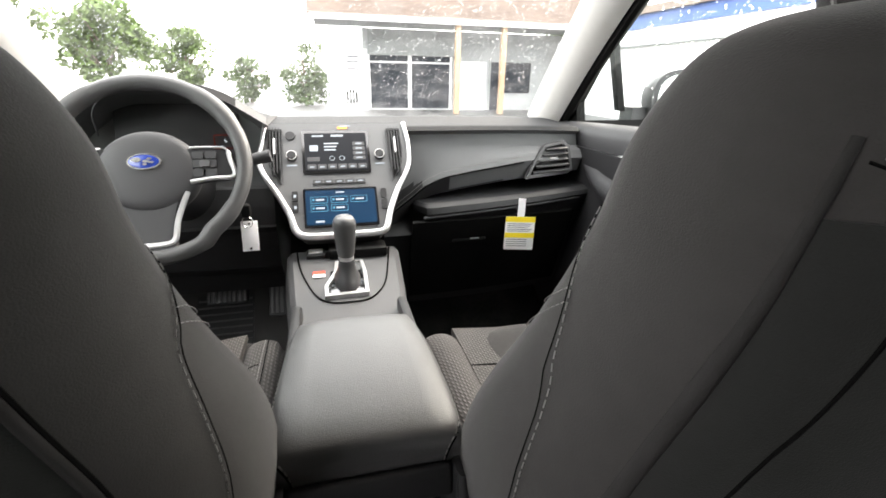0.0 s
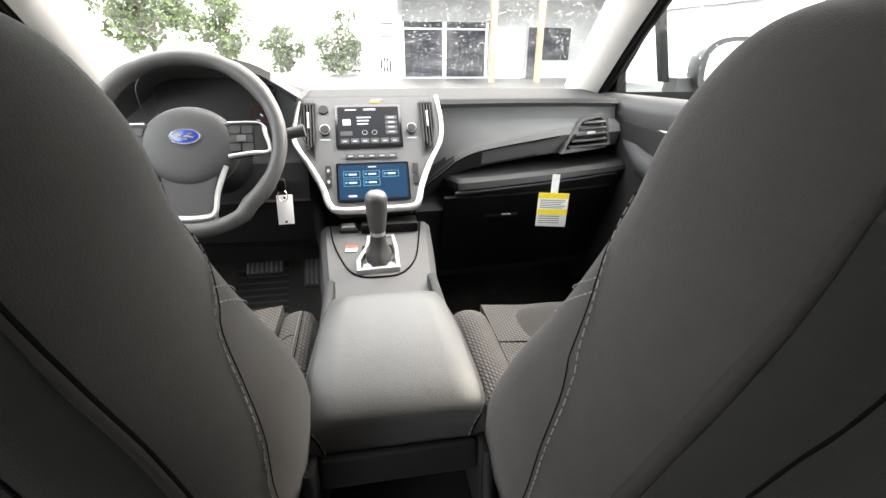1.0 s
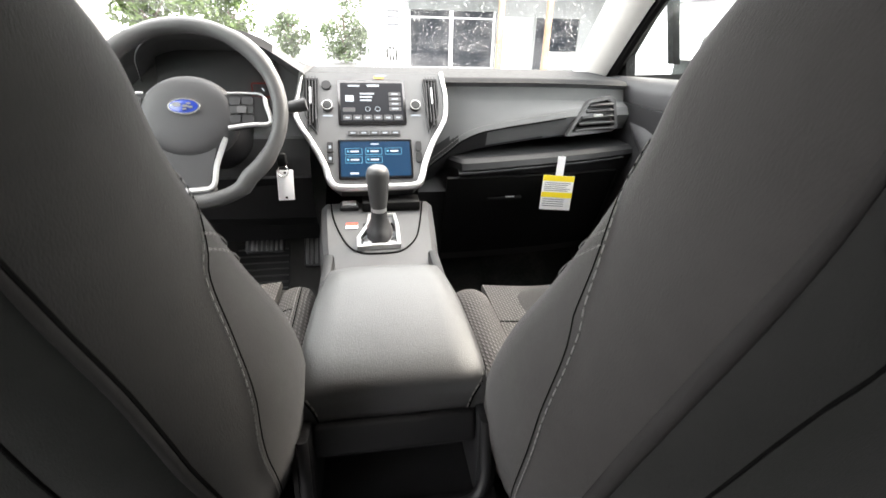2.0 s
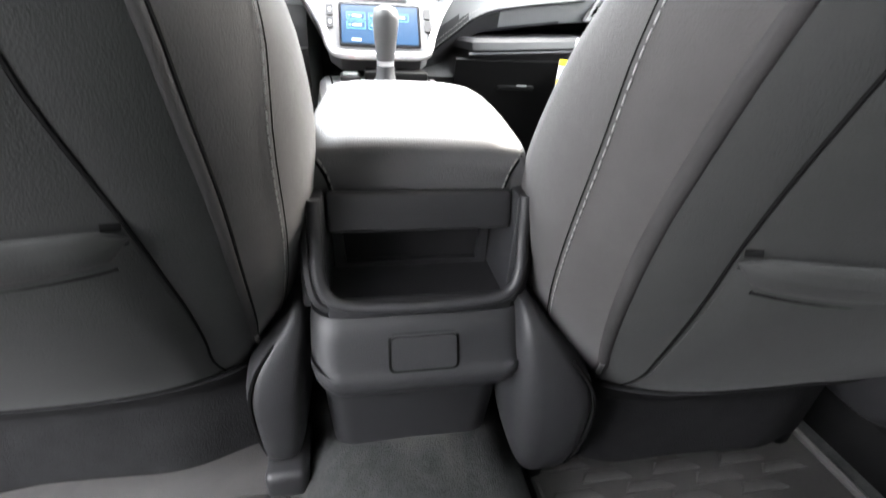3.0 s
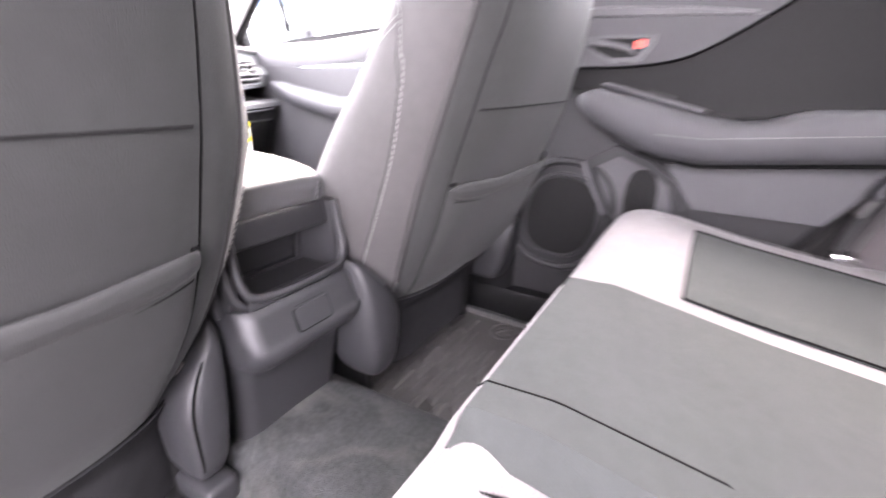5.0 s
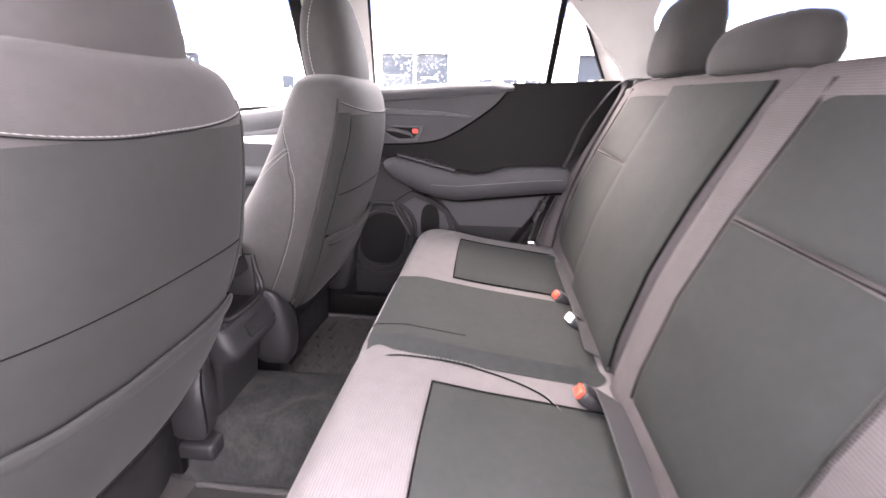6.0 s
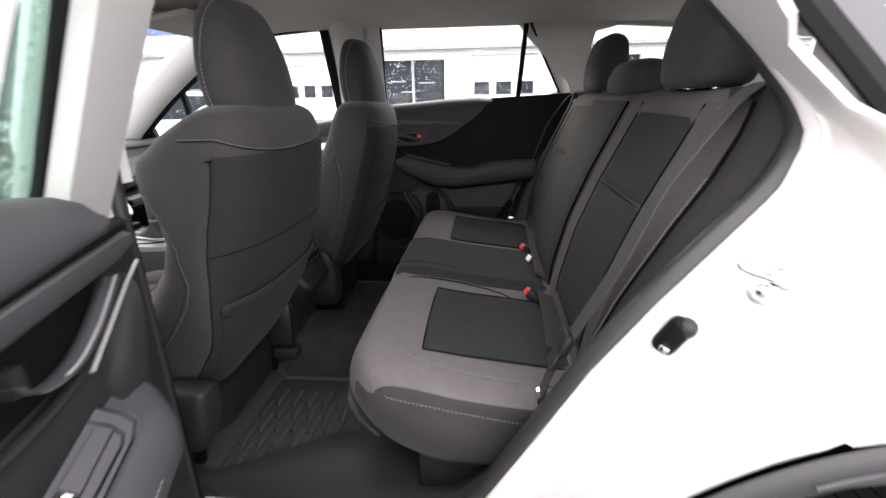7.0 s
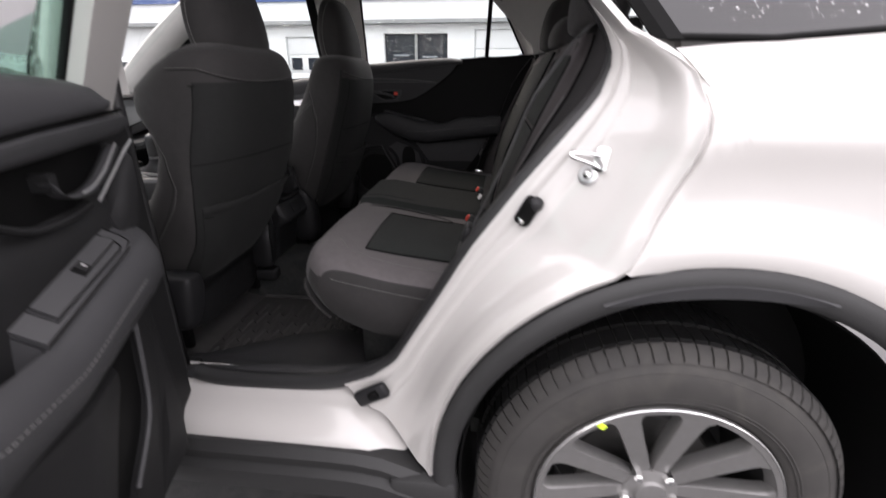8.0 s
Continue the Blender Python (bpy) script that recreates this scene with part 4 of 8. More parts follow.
    part("wheel_nut", loft([[(WXO + 0.004 + d, c[0] + r * math.cos(k * math.pi / 3), c[1] + r * math.sin(k * math.pi / 3)) for k in range(6)] for d, r in ((0.04, 0.011), (0.008, 0.011), (0.004, 0.007))]), M_CHROME, rim)
part("brake_disc", loft([wheel_ring(a, b) for a, b in ((0.10, 0.14), (0.095, 0.145), (0.09, 0.14), (0.09, 0.06))]), M_BRAKE, wheel, "dull iron brake disc")
part("brake_caliper", rbox(-0.86, -0.78, -0.165, -0.10, 0.29, 0.42, 0.02), M_BRAKE, wheel)
# same painted shade deeper inside the wheel
part("inner_barrel", loft([wheel_ring(a, b) for a, b in ((0.15, 0.19), (0.16, 0.19), (0.162, 0.05))]), M_ALLOYSHADE, wheel)
part("valve_tag", turned(rbox(-0.002, 0.002, -0.008, 0.008, -0.006, 0.006, 0.001), pose(WXO - 0.012, 0.128, 0.352 + 0.192, 30, 0, 0)), mat("yellow-green tag", (0.55, 0.75, 0.05), 0.6), wheel, "yellow-green paint mark on the rim")

# ---- cabin floor, tunnel, firewall, rear wall ----
solo("floor", rbox(-0.74, 0.80, 0.30, 2.55, 0.30, 0.345, 0), M_CARPET, "dark carpeted cabin floor", "floor", "structure")
TUN = [(-0.17, 0.345), (-0.155, 0.40), (-0.13, 0.45), (-0.105, 0.482), (-0.08, 0.492), (0.0, 0.495), (0.08, 0.492), (0.105, 0.482), (0.13, 0.45), (0.155, 0.40), (0.17, 0.345)]
solo("tunnel", loft([[(x, y, z + 0.004 * math.sin(y * 9) * (z > 0.45)) for x, z in TUN] for y in np.linspace(0.42, 1.35, 14)], caps=True), M_CARPET, "grey carpeted floor tunnel, slightly dusty", "tunnel", "structure")
solo("firewall", rbox(-0.74, 0.74, 2.40, 2.50, 0.30, 1.0, 0.01), M_CARPET, "dark carpet at the front of the footwells", "wall", "structure")
solo("toe_board", turned(rbox(-0.74, 0.74, -0.02, 0.02, -0.22, 0.22, 0.01), pose(0, 2.30, 0.46, -45, 0, 0)), M_CARPET, "sloping dark carpet toe board", "floor", "structure")
solo("luggage_floor", rbox(-0.60, 0.60, -1.0, 0.10, 0.60, 0.66, 0.01), M_CARPET, "dark carpeted luggage floor", "floor", "structure")
solo("seat_base_box", rbox(-0.64, 0.66, -0.02, 0.70, 0.345, 0.56, 0.03), M_CARPET, "carpeted step under the rear bench", "floor", "structure")
# tailgate with its window
tail = thing("tailgate", (0, -1.0, 0.6), "tailgate with light grey inner trim and a rain-spattered window", "tailgate")
part("lower_trim", rbox(-0.66, 0.66, -1.06, -0.98, 0.60, 1.17, 0.03), M_PLASTIC, tail)
part("window_frame", frame_plate([(-0.70, 1.15), (0.70, 1.15), (0.62, 1.52), (-0.62, 1.52)], [(-0.60, 1.20), (0.60, 1.20), (0.53, 1.46), (-0.53, 1.46)], lambda a, b, d: (a, -1.02 + (b - 1.15) * 0.35 - d, b), 0.03), M_PILLAR, tail)
g = part("rear_glass", prism([(-0.61, 1.19), (0.61, 1.19), (0.54, 1.47), (-0.54, 1.47)], lambda a, b, d: (a, -1.035 + (b - 1.15) * 0.35 - d, b), 0.004), M_SIDEGLASS, tail)
g.visible_shadow = False
# rear side walls of the luggage space with C pillars
for m in (-1, 1):
    nm = "rear_side_trim"
    outer_p = [(0.30, 0.62), (0.16, 1.20), (0.20, 1.30), (0.40, 1.50), (0.45, 1.57), (-1.0, 1.50), (-1.0, 0.62)] if m > 0 else [(0.06, 0.84), (0.02, 1.20), (0.04, 1.30), (0.20, 1.50), (0.26, 1.55), (-1.0, 1.50), (-1.0, 0.84)]
    inner_p = [(0.02, 1.33), (0.10, 1.37), (0.125, 1.44), (0.11, 1.50), (0.02, 1.520), (-0.75, 1.47), (-0.75, 1.33)] if m > 0 else [(-0.10, 1.34), (-0.09, 1.35), (-0.08, 1.36), (-0.02, 1.44), (0.06, 1.50), (-0.70, 1.47), (-0.70, 1.34)]
    solo(nm, frame_plate(outer_p, inner_p, lambda a, b, d: (m * (0.705 - max(0, b - 1.2) * 0.15 + d), a, b), 0.03), M_PILLAR, "light grey rear pillar trim with a side window opening", "wall", "structure")
    solo("wheelhouse_trim", rbox(min(m * 0.56, m * 0.70), max(m * 0.56, m * 0.70), -0.95, 0.12, 0.84 if m < 0 else 0.62, 1.19, 0.03), M_PLASTIC, "black luggage side trim", "trim", "structure")
gl = solo("rear_side_glass", prism([(-0.78, 1.31), (0.10, 1.31), (0.15, 1.54), (-0.78, 1.51)], lambda a, b, d: (0.76 - max(0, b - 1.2) * 0.3 + d, a, b), 0.004), M_SIDEGLASS, "rain-spattered rear side window", "window", "structure")
gl.visible_shadow = False
solo("right_outer_side", frame_plate([(-1.05, 0.30), (0.25, 0.30), (0.25, 1.18), (-1.05, 1.22)], [(-1.0, 0.5), (0.2, 0.5), (0.2, 0.6), (-1.0, 0.6)], lambda a, b, d: (0.90 + d, a, b), 0.01), M_WHITE, "white painted outer side of the car", "body panel", "structure")


# ---- front seats ----
BACK = [(0.50, 0.200, 1.235, 1.36), (0.56, 0.214, 1.185, 1.40), (0.64, 0.226, 1.120, 1.40), (0.70, 0.250, 1.082, 1.39), (0.78, 0.274, 1.040, 1.36), (0.86, 0.285, 1.010, 1.31),
        (0.94, 0.282, 0.980, 1.26), (1.00, 0.266, 0.964, 1.225), (1.06, 0.250, 0.950, 1.195), (1.12, 0.240, 0.942, 1.165), (1.17, 0.236, 0.942, 1.145), (1.205, 0.222, 0.948, 1.13), (1.226, 0.204, 0.958, 1.118), (1.238, 0.178, 0.972, 1.105), (1.246, 0.14, 0.985, 1.09), (1.250, 0.09, 1.0, 1.075)]
BACK_FINE = curve_rows(BACK, 60)


def back_at(z):
    rows = BACK_FINE
    for a, b in zip(rows, rows[1:]):
        if a[0] <= z <= b[0]:
            f = (z - a[0]) / max(b[0] - a[0], 1e-6)
            return a + (b - a) * f
    return rows[-1] if z > 1 else rows[0]


# short decorative seams that run from the bolster seam: angles and heights
WING = {1: [((89, 94, 114), (1.060, 1.050, 1.010)), ((90, 100, 113), (1.070, 1.055, 1.030))],
        -1: [((94, 101, 122), (1.080, 1.060, 1.005)), ((95, 106, 119), (1.090, 1.065, 1.040))]}


def seat_skin(a, z, off=0.0, n=2.8):
    """A point on the seat back: a in degrees, -90 is the middle of the rear side, 0 the side towards +x."""
    _, w, yr, yf = back_at(z)
    cy, b = (yr + yf) / 2, (yf - yr) / 2
    c, s = math.cos(radians(a)), math.sin(radians(a))
    p = Vector((w * spow(c, 2 / n), cy + b * spow(s, 2 / n), z))
    nrm = Vector((spow(c, 2 - 2 / n) / w, spow(s, 2 - 2 / n) / b, 0)).normalized()
    return p + nrm * off


def front_seat(side, x, dy, label):
    """side: +1 where the car's middle lies towards +x."""
    seat = thing("front_seat", (x, 1.3, 0.345), label, "car seat", "front seats")

    def at(p):
        """The shoulder wing on the door side reaches further forward."""
        out = min(1.0, max(0.0, (-side * p[0] - 0.06) / 0.12))
        fore = min(1.0, max(0.0, (p[1] - 1.04) / 0.10))
        reach = float(np.interp(p[2], (0.5, 0.65, 0.8, 0.91, 0.98, 1.04, 1.09, 1.14, 1.19, 1.235), (0.0, -0.03, -0.058, -0.066, -0.04, 0.012, 0.066, 0.095, 0.06, 0.0)))
        return Vector((p[0] + x, p[1] + dy + reach * out * fore, p[2]))

    rings = [[at(p) for p in ring_of(w, yr, yf, z)] for z, w, yr, yf in BACK_FINE]
    back = part("backrest", loft(rings), M_SEAT, seat, angle=70)
    # rear panel and map pocket; the panel wraps further round on the door side
    PIPE = ((0.55, 44), (0.60, 43), (0.75, 38), (0.81, 35.5), (0.89, 33), (0.95, 33), (1.05, 38), (1.19, 42)) if side > 0 else ((0.55, 33), (0.61, 34.5), (0.79, 38), (0.86, 40), (0.93, 42.5), (1.03, 45), (1.07, 44), (1.19, 42))
    ZIP = ((0.60, 64), (0.70, 54.5), (0.80, 49), (0.92, 48.5), (1.02, 53.5), (1.10, 54.5), (1.17, 53)) if side > 0 else ((0.60, 48), (0.75, 53), (0.90, 57), (1.04, 63), (1.12, 63), (1.17, 61))
    WRAP = ((0.55, 74), (0.62, 72), (0.77, 68), (0.92, 71), (1.05, 79), (1.15, 84), (1.19, 85))

    PIPE, ZIP, WRAP = (np.array(curve_rows(q, 36)) for q in (PIPE, ZIP, WRAP))

    def ang(table, z):
        return float(np.interp(z, table[:, 0], table[:, 1]))

    def across(u, z, inset=0.0):
        """u = 0 on the door side, 1 on the console side of the rear panel."""
        a, b = -(ang(WRAP, z) - inset), ang(PIPE, z) - inset
        return -90 + side * (a + (b - a) * u)

    def rear_panel(u, v):
        z = 0.56 + 0.594 * v
        return at(seat_skin(across(u, z, 0.4), z, 0.0012 + 0.003 * math.sin(math.pi * u) ** 0.4 * math.sin(math.pi * v) ** 0.5))
    part("rear_panel", sheet(rear_panel, 34, 26, 0.006 * side), M_REAR, back, "black cloth rear panel")

    def hem_z(u):
        return 0.850 + 0.006 * abs(2 * u - 1) ** 3

    def pocket(u, v):
        z = 0.57 + (hem_z(u) - 0.588) * v
        return at(seat_skin(across(u, z, 1.0 + 9 * (1 - u)), z, 0.003 + 0.013 * math.sin(math.pi * u) ** 0.35 * (0.3 + v)))
    pk = part("map_pocket", sheet(pocket, 30, 12, 0.004 * side), M_REAR, back, "black cloth map pocket")

    def hem_at(u, v):
        a = 2 * math.pi * v
        grow = 0.04 + 0.96 * math.sqrt(max(0, 1 - (1 - min(1, min(u, 1 - u) / (0.15 if u < 0.5 else 0.06))) ** 2))
        zc = hem_z(u) - 0.013
        return at(seat_skin(across(u, zc, 0.5 + 10 * (1 - u)), zc + (0.0150 * grow + 0.001 * math.sin(u * 31)) * math.sin(a), 0.003 + 0.012 * math.sin(math.pi * u) ** 0.22 + 0.006 * grow * math.cos(a)))
    part("pocket_hem", sheet(hem_at, 36, 12), M_REAR, pk, "rolled gathered hem of the map pocket", angle=80)

    part("cross_seam", tube([at(seat_skin(across(u, 0.962, 1.0), 0.962 + 0.004 * math.sin(math.pi * u), 0.0038)) for u in np.linspace(0.02, 0.98, 30)], 0.0010, 6), M_SEAM, back, "thin seam across the rear panel")
    part("hem_dart", tube([at(seat_skin(across(0.975, 0.853, 0.5), 0.853, 0.004)), at(seat_skin(across(0.998, 0.851, 0.5), 0.851, 0.002))], 0.0026, 8), M_SEAM, pk, "dark gather at the corner of the pocket")
    part("hem_seam", tube([at(seat_skin(across(u, hem_z(u) - 0.032, 1.5 + 9 * (1 - u)), hem_z(u) - 0.032, 0.004 + 0.013 * math.sin(math.pi * u) ** 0.35)) for u in np.linspace(0.04, 0.975, 30)], 0.0016, 6), M_SEAM, pk)

    def flap(u, v):
        z = 0.612 - 0.16 * v
        p = at(seat_skin(-90 + 58 * (2 * u - 1), max(z, 0.57), 0.008))
        return Vector((p.x, p.y + 0.05 * max(0, 0.57 - z) - 0.004 * v + 0.003 * math.sin(u * 17) * v, z))
    part("lower_flap", sheet(flap, 24, 10, 0.004), M_FELT, back, "loose cloth flap under the backrest")
    part("flap_seam", tube([at(seat_skin(-90 + 58 * (2 * u - 1), 0.613, 0.008)) for u in np.linspace(0.02, 0.98, 30)], 0.0014, 6), M_SEAM, back)
    BOL = ((0.66, 72), (0.80, 64.5), (0.90, 65), (1.00, 80), (1.06, 92), (1.10, 116)) if side > 0 else ((0.66, 76), (0.80, 73.5), (0.90, 76), (1.00, 87), (1.07, 97), (1.13, 118))

    def bolster_line(s, shift):
        rows = curve_rows(BOL, 44)
        return [at(seat_skin(-90 + s * (a + shift), z, 0.0014)) for z, a in rows]
    # seams: panel piping, zips, bolster stitching
    for s in (-1, 1):
        edge = PIPE if s == side else WRAP
        part("panel_piping", tube([at(seat_skin(-90 + s * ang(edge, z), z, 0.0006)) for z in np.linspace(0.56, 1.145, 34)], 0.0013, 6), M_SEAM, back)
        if s == side:
            zz = np.linspace(0.61, 1.19, 36)
            def strip(u, v):
                z = 0.585 + 0.575 * v
                a, b = ang(PIPE, z) + 0.5, ang(ZIP, z) - 0.4
                return at(seat_skin(-90 + s * (a + (b - a) * u), z, 0.0012 + 0.0016 * math.sin(math.pi * u) ** 0.5))
            part("side_strip", sheet(strip, 8, 30, 0.004 * side), M_REAR, back, "black cloth strip between the rear panel and the zip", angle=80)

            def fold(u, v):
                z = 0.61 + 0.58 * v
                thin = min(1.0, 0.1 + (1 - v) * 4.4)
                return at(seat_skin(-90 + s * (ang(ZIP, z) + 1.5 * (2 * u - 1) * thin), z, 0.0006 + 0.0028 * thin * math.sin(math.pi * u) ** 0.5))
            part("zip_fold", sheet(fold, 8, 36, 0.002), M_BOLSTER, back, "narrow dark folded cloth over the zip", angle=80)
            part("side_zip", tube([at(seat_skin(-90 + s * (ang(ZIP, z) + 1.6 * min(1.0, 0.1 + (1.19 - z) * 7.6)), z, 0.0006)) for z in zz], 0.0016, 6), M_SEAM, back, "dark zip seam beside the rear panel")
            part("fold_stitching", stitches([at(seat_skin(-90 + s * (ang(ZIP, z) - 1.7 * min(1.0, 0.1 + (1.19 - z) * 7.6)), z, 0.0008)) for z in zz], pitch=0.007, length=0.0045, r=0.0006), M_SEAM, back, "black stitching beside the zip", kind="stuff")
            part("zip_pull", tube([at(seat_skin(-90 + s * ang(ZIP, 0.665), 0.665, 0.005)), at(seat_skin(-90 + s * ang(ZIP, 0.635), 0.635, 0.005))], 0.0028, 6), M_BRAKE, back, "small metal zip pull")
        fore = 0 if s == side else 27
        part("bolster_seam", tube(bolster_line(s, fore + 1.6), 0.0005, 6), M_SEAM, back)
        part("stitching", stitches(bolster_line(s, fore), pitch=0.0085, length=0.0050, r=0.00062), M_THREAD, back, "pale decorative stitching", kind="stuff")
        for k in (0, 1) if s == side else ():
            wa, wz = WING[side][k]
            bol = np.array(curve_rows(BOL, 44))
            wing = [(a, float(np.interp(a, wa, wz)) - 0.0016 * max(0, a - wa[-1])) for a in np.linspace(wa[0], wa[-1] + 12, 40)]
            wing = [at(seat_skin(-90 + s * a, z, 0.0014)) for a, z in wing if a > np.interp(z, bol[:, 0], bol[:, 1]) + 1]
            part("stitching", stitches(wing, pitch=0.008, length=0.0048, r=0.00062), M_THREAD, back, "pale decorative stitching", kind="stuff")
    yoke = [at(seat_skin(-90 + side * a, 1.156 + 0.030 * min(1, abs(a + 10) / 70) ** 1.6, 0.0024)) for a in np.linspace(-100, 58, 44)]
    part("stitching", stitches(yoke, pitch=0.0085, length=0.0050, r=0.00062), M_THREAD, back, "pale stitching across the shoulders", kind="stuff")
    part("yoke_seam", tube([p - Vector((0, 0, 0.003)) for p in yoke], 0.0007, 6), M_SEAM, back)
    part("dart_mark", tube([at(seat_skin(-90 - side * 87, 1.146, 0.002)), at(seat_skin(-90 - side * 81, 1.147, 0.002))], 0.0014, 6), M_SEAM, back)
    # bright front face between the bolsters
    def face(u, v):
        z = 0.72 + 0.46 * v
        return at(seat_skin(90 - 42 * (2 * u - 1), z, -0.010 - 0.012 * math.sin(math.pi * u)))
    part("front_insert", sheet(face, 16, 14), M_MESH, back, "grey perforated cloth insert")
    # cushion
    rows = curve_rows([(1.22, 0.235, 0.565, 0.085), (1.34, 0.262, 0.575, 0.115), (1.52, 0.268, 0.585, 0.118), (1.64, 0.262, 0.592, 0.11), (1.71, 0.24, 0.585, 0.085), (1.745, 0.20, 0.57, 0.045)], 26)
    rings = [[at((w * spow(math.cos(2 * math.pi * i / 40), 2 / 3.0), y, zc + h * spow(math.sin(2 * math.pi * i / 40), 2 / 3.0))) for i in range(40)] for y, w, zc, h in rows]
    cush = part("cushion", loft(rings), M_SEAT, seat, angle=70)
    part("cushion_insert", sheet(lambda u, v: at(((2 * u - 1) * 0.165, 1.36 + 0.31 * v, 0.705 - 0.012 * math.sin(math.pi * u) + 0.004 - 0.03 * max(0, v - 0.8) ** 1.5)), 14, 10, 0.012), M_MESH, cush, "grey perforated cloth insert")
    part("insert_seam", tube([at((-0.165, 1.53, 0.707)), at((-0.08, 1.53, 0.699)), at((0.08, 1.53, 0.699)), at((0.165, 1.53, 0.707))], 0.003, 6), M_SEAM, cush)
    for s in (-1, 1):
        def bolster_pad(u, v):
            """A raised side pad: steep towards the insert, falling away outwards, rounded off in front."""
            end = math.sqrt(max(0.0, 1 - max(0.0, (v - 0.72) / 0.28) ** 2))
            y = 1.30 + 0.33 * v
            return at((s * (0.172 + (0.092 - 0.02 * (1 - end)) * u), y, 0.700 + 0.040 * end * math.sin(math.pi * min(1, u / 0.86)) ** 0.6 - 0.045 * max(0, u - 0.72) / 0.28))
        bp = part("bolster_pad", sheet(bolster_pad, 14, 18, 0.008), M_MESH, cush, "raised perforated side pad", angle=80)
        line = [bolster_pad(0.46, v) + Vector((0, 0, 0.001)) for v in np.linspace(0, 0.98, 30)]
        part("stitching", stitches(line, pitch=0.008, length=0.005, r=0.0008), M_THREAD, bp, "pale stitching on the cushion edge", kind="stuff")
        part("pad_seam", tube([bolster_pad(0.52, v) + Vector((0, 0, 0.0002)) for v in np.linspace(0, 0.98, 30)], 0.0012, 6), M_SEAM, bp)
        for v0 in (0.25, 0.62):
            part("pad_crease", tube([bolster_pad(u, v0) + Vector((0, 0, 0.0002)) for u in np.linspace(0.06, 0.44, 8)], 0.0009, 6), M_SEAM, bp)
    # headrest with posts
    hr = curve_rows([(1.214, 0.100, 1.000, 1.075), (1.222, 0.128, 0.982, 1.095), (1.25, 0.141, 0.974, 1.108), (1.30, 0.142, 0.978, 1.116), (1.35, 0.134, 0.988, 1.118), (1.40, 0.119, 1.003, 1.112), (1.435, 0.100, 1.018, 1.102), (1.454, 0.074, 1.035, 1.092), (1.460, 0.045, 1.05, 1.08)], 30)
    head = part("headrest", loft([[at(p) for p in ring_of(w, a, b, z, 2.7, 40)] for z, w, a, b in hr]), M_SEAT, seat, angle=70)
    for s in (-1, 1):
        part("headrest_post", tube([at((s * 0.062, 1.055, 1.19)), at((s * 0.062, 1.057, 1.24))], 0.006, 10), M_CHROME, seat, "bright metal headrest post")
        part("post_collar", tube([at((s * 0.062, 1.055, 1.215)), at((s * 0.062, 1.055, 1.236))], 0.013, 10), M_PLASTIC, seat)
        edge = [at((s * w * 0.995, b - 0.046, z)) for z, w, a, b in hr[3:-4]]
        part("stitching", stitches(edge, r=0.0011), M_THREAD, head, "pale stitching on the headrest", kind="stuff")
    # hinge shells, frame and rails
    for s, big in ((side, True), (-side, False)):
        # (height, inner x, outer x, rear y, front y) of the shell, from its foot up
        if big and side > 0:
            rr = [(0.480, 0.230, 0.208, 1.150, 1.19), (0.490, 0.240, 0.198, 1.138, 1.215), (0.52, 0.248, 0.193, 1.128, 1.24), (0.56, 0.255, 0.190, 1.124, 1.262), (0.60, 0.260, 0.190, 1.124, 1.268), (0.63, 0.263, 0.199, 1.128, 1.268), (0.655, 0.264, 0.215, 1.134, 1.262), (0.68, 0.264, 0.236, 1.142, 1.25), (0.70, 0.262, 0.248, 1.155, 1.225), (0.706, 0.259, 0.252, 1.168, 1.20)]
        elif big:
            rr = [(0.486, 0.240, 0.215, 1.160, 1.20), (0.496, 0.258, 0.203, 1.146, 1.225), (0.52, 0.268, 0.194, 1.136, 1.245), (0.56, 0.276, 0.188, 1.130, 1.262), (0.60, 0.280, 0.186, 1.130, 1.268), (0.63, 0.282, 0.192, 1.132, 1.268), (0.66, 0.283, 0.212, 1.136, 1.264), (0.69, 0.284, 0.240, 1.144, 1.252), (0.712, 0.283, 0.260, 1.156, 1.23), (0.722, 0.280, 0.268, 1.170, 1.20)]
        else:
            rr = [(0.500, 0.285, 0.240, 1.145, 1.21), (0.512, 0.298, 0.230, 1.130, 1.24), (0.55, 0.306, 0.222, 1.122, 1.26), (0.60, 0.310, 0.220, 1.118, 1.27), (0.64, 0.310, 0.226, 1.120, 1.27), (0.662, 0.306, 0.238, 1.126, 1.255), (0.67, 0.300, 0.256, 1.145, 1.23)]
        rings = []
        for z, xa, xb, ya, yb in curve_rows(rr, 30):
            cxm, hx, cym, hy = (xa + xb) / 2, abs(xa - xb) / 2, (ya + yb) / 2, (yb - ya) / 2
            rings.append([at((s * cxm + hx * spow(math.cos(2 * math.pi * i / 36), 0.5), cym + hy * spow(math.sin(2 * math.pi * i / 36), 0.62), z)) for i in range(36)])
        sh = part("hinge_cover", loft(rings), M_PLASTIC, seat, "black grained plastic hinge cover", angle=60)
        if big:
            part("cover_split", tube([at((s * (xb + 0.010), ya + 0.004, z)) for z, xa, xb, ya, yb in curve_rows(rr, 24)[4:17]], 0.0022, 6), M_SEAM, sh)
        part("rail", rbox(x + s * 0.20 - 0.020, x + s * 0.20 + 0.020, 1.26 + dy, 1.78 + dy, 0.352, 0.395, 0.006), M_BRAKE, seat, "grey metal seat rail")
        part("bracket", rbox(x + s * 0.205 - 0.012, x + s * 0.205 + 0.012, 1.20 + dy, 1.30 + dy, 0.39, 0.50, 0.008), M_SEAL_SHADE, seat, "dark metal seat bracket")
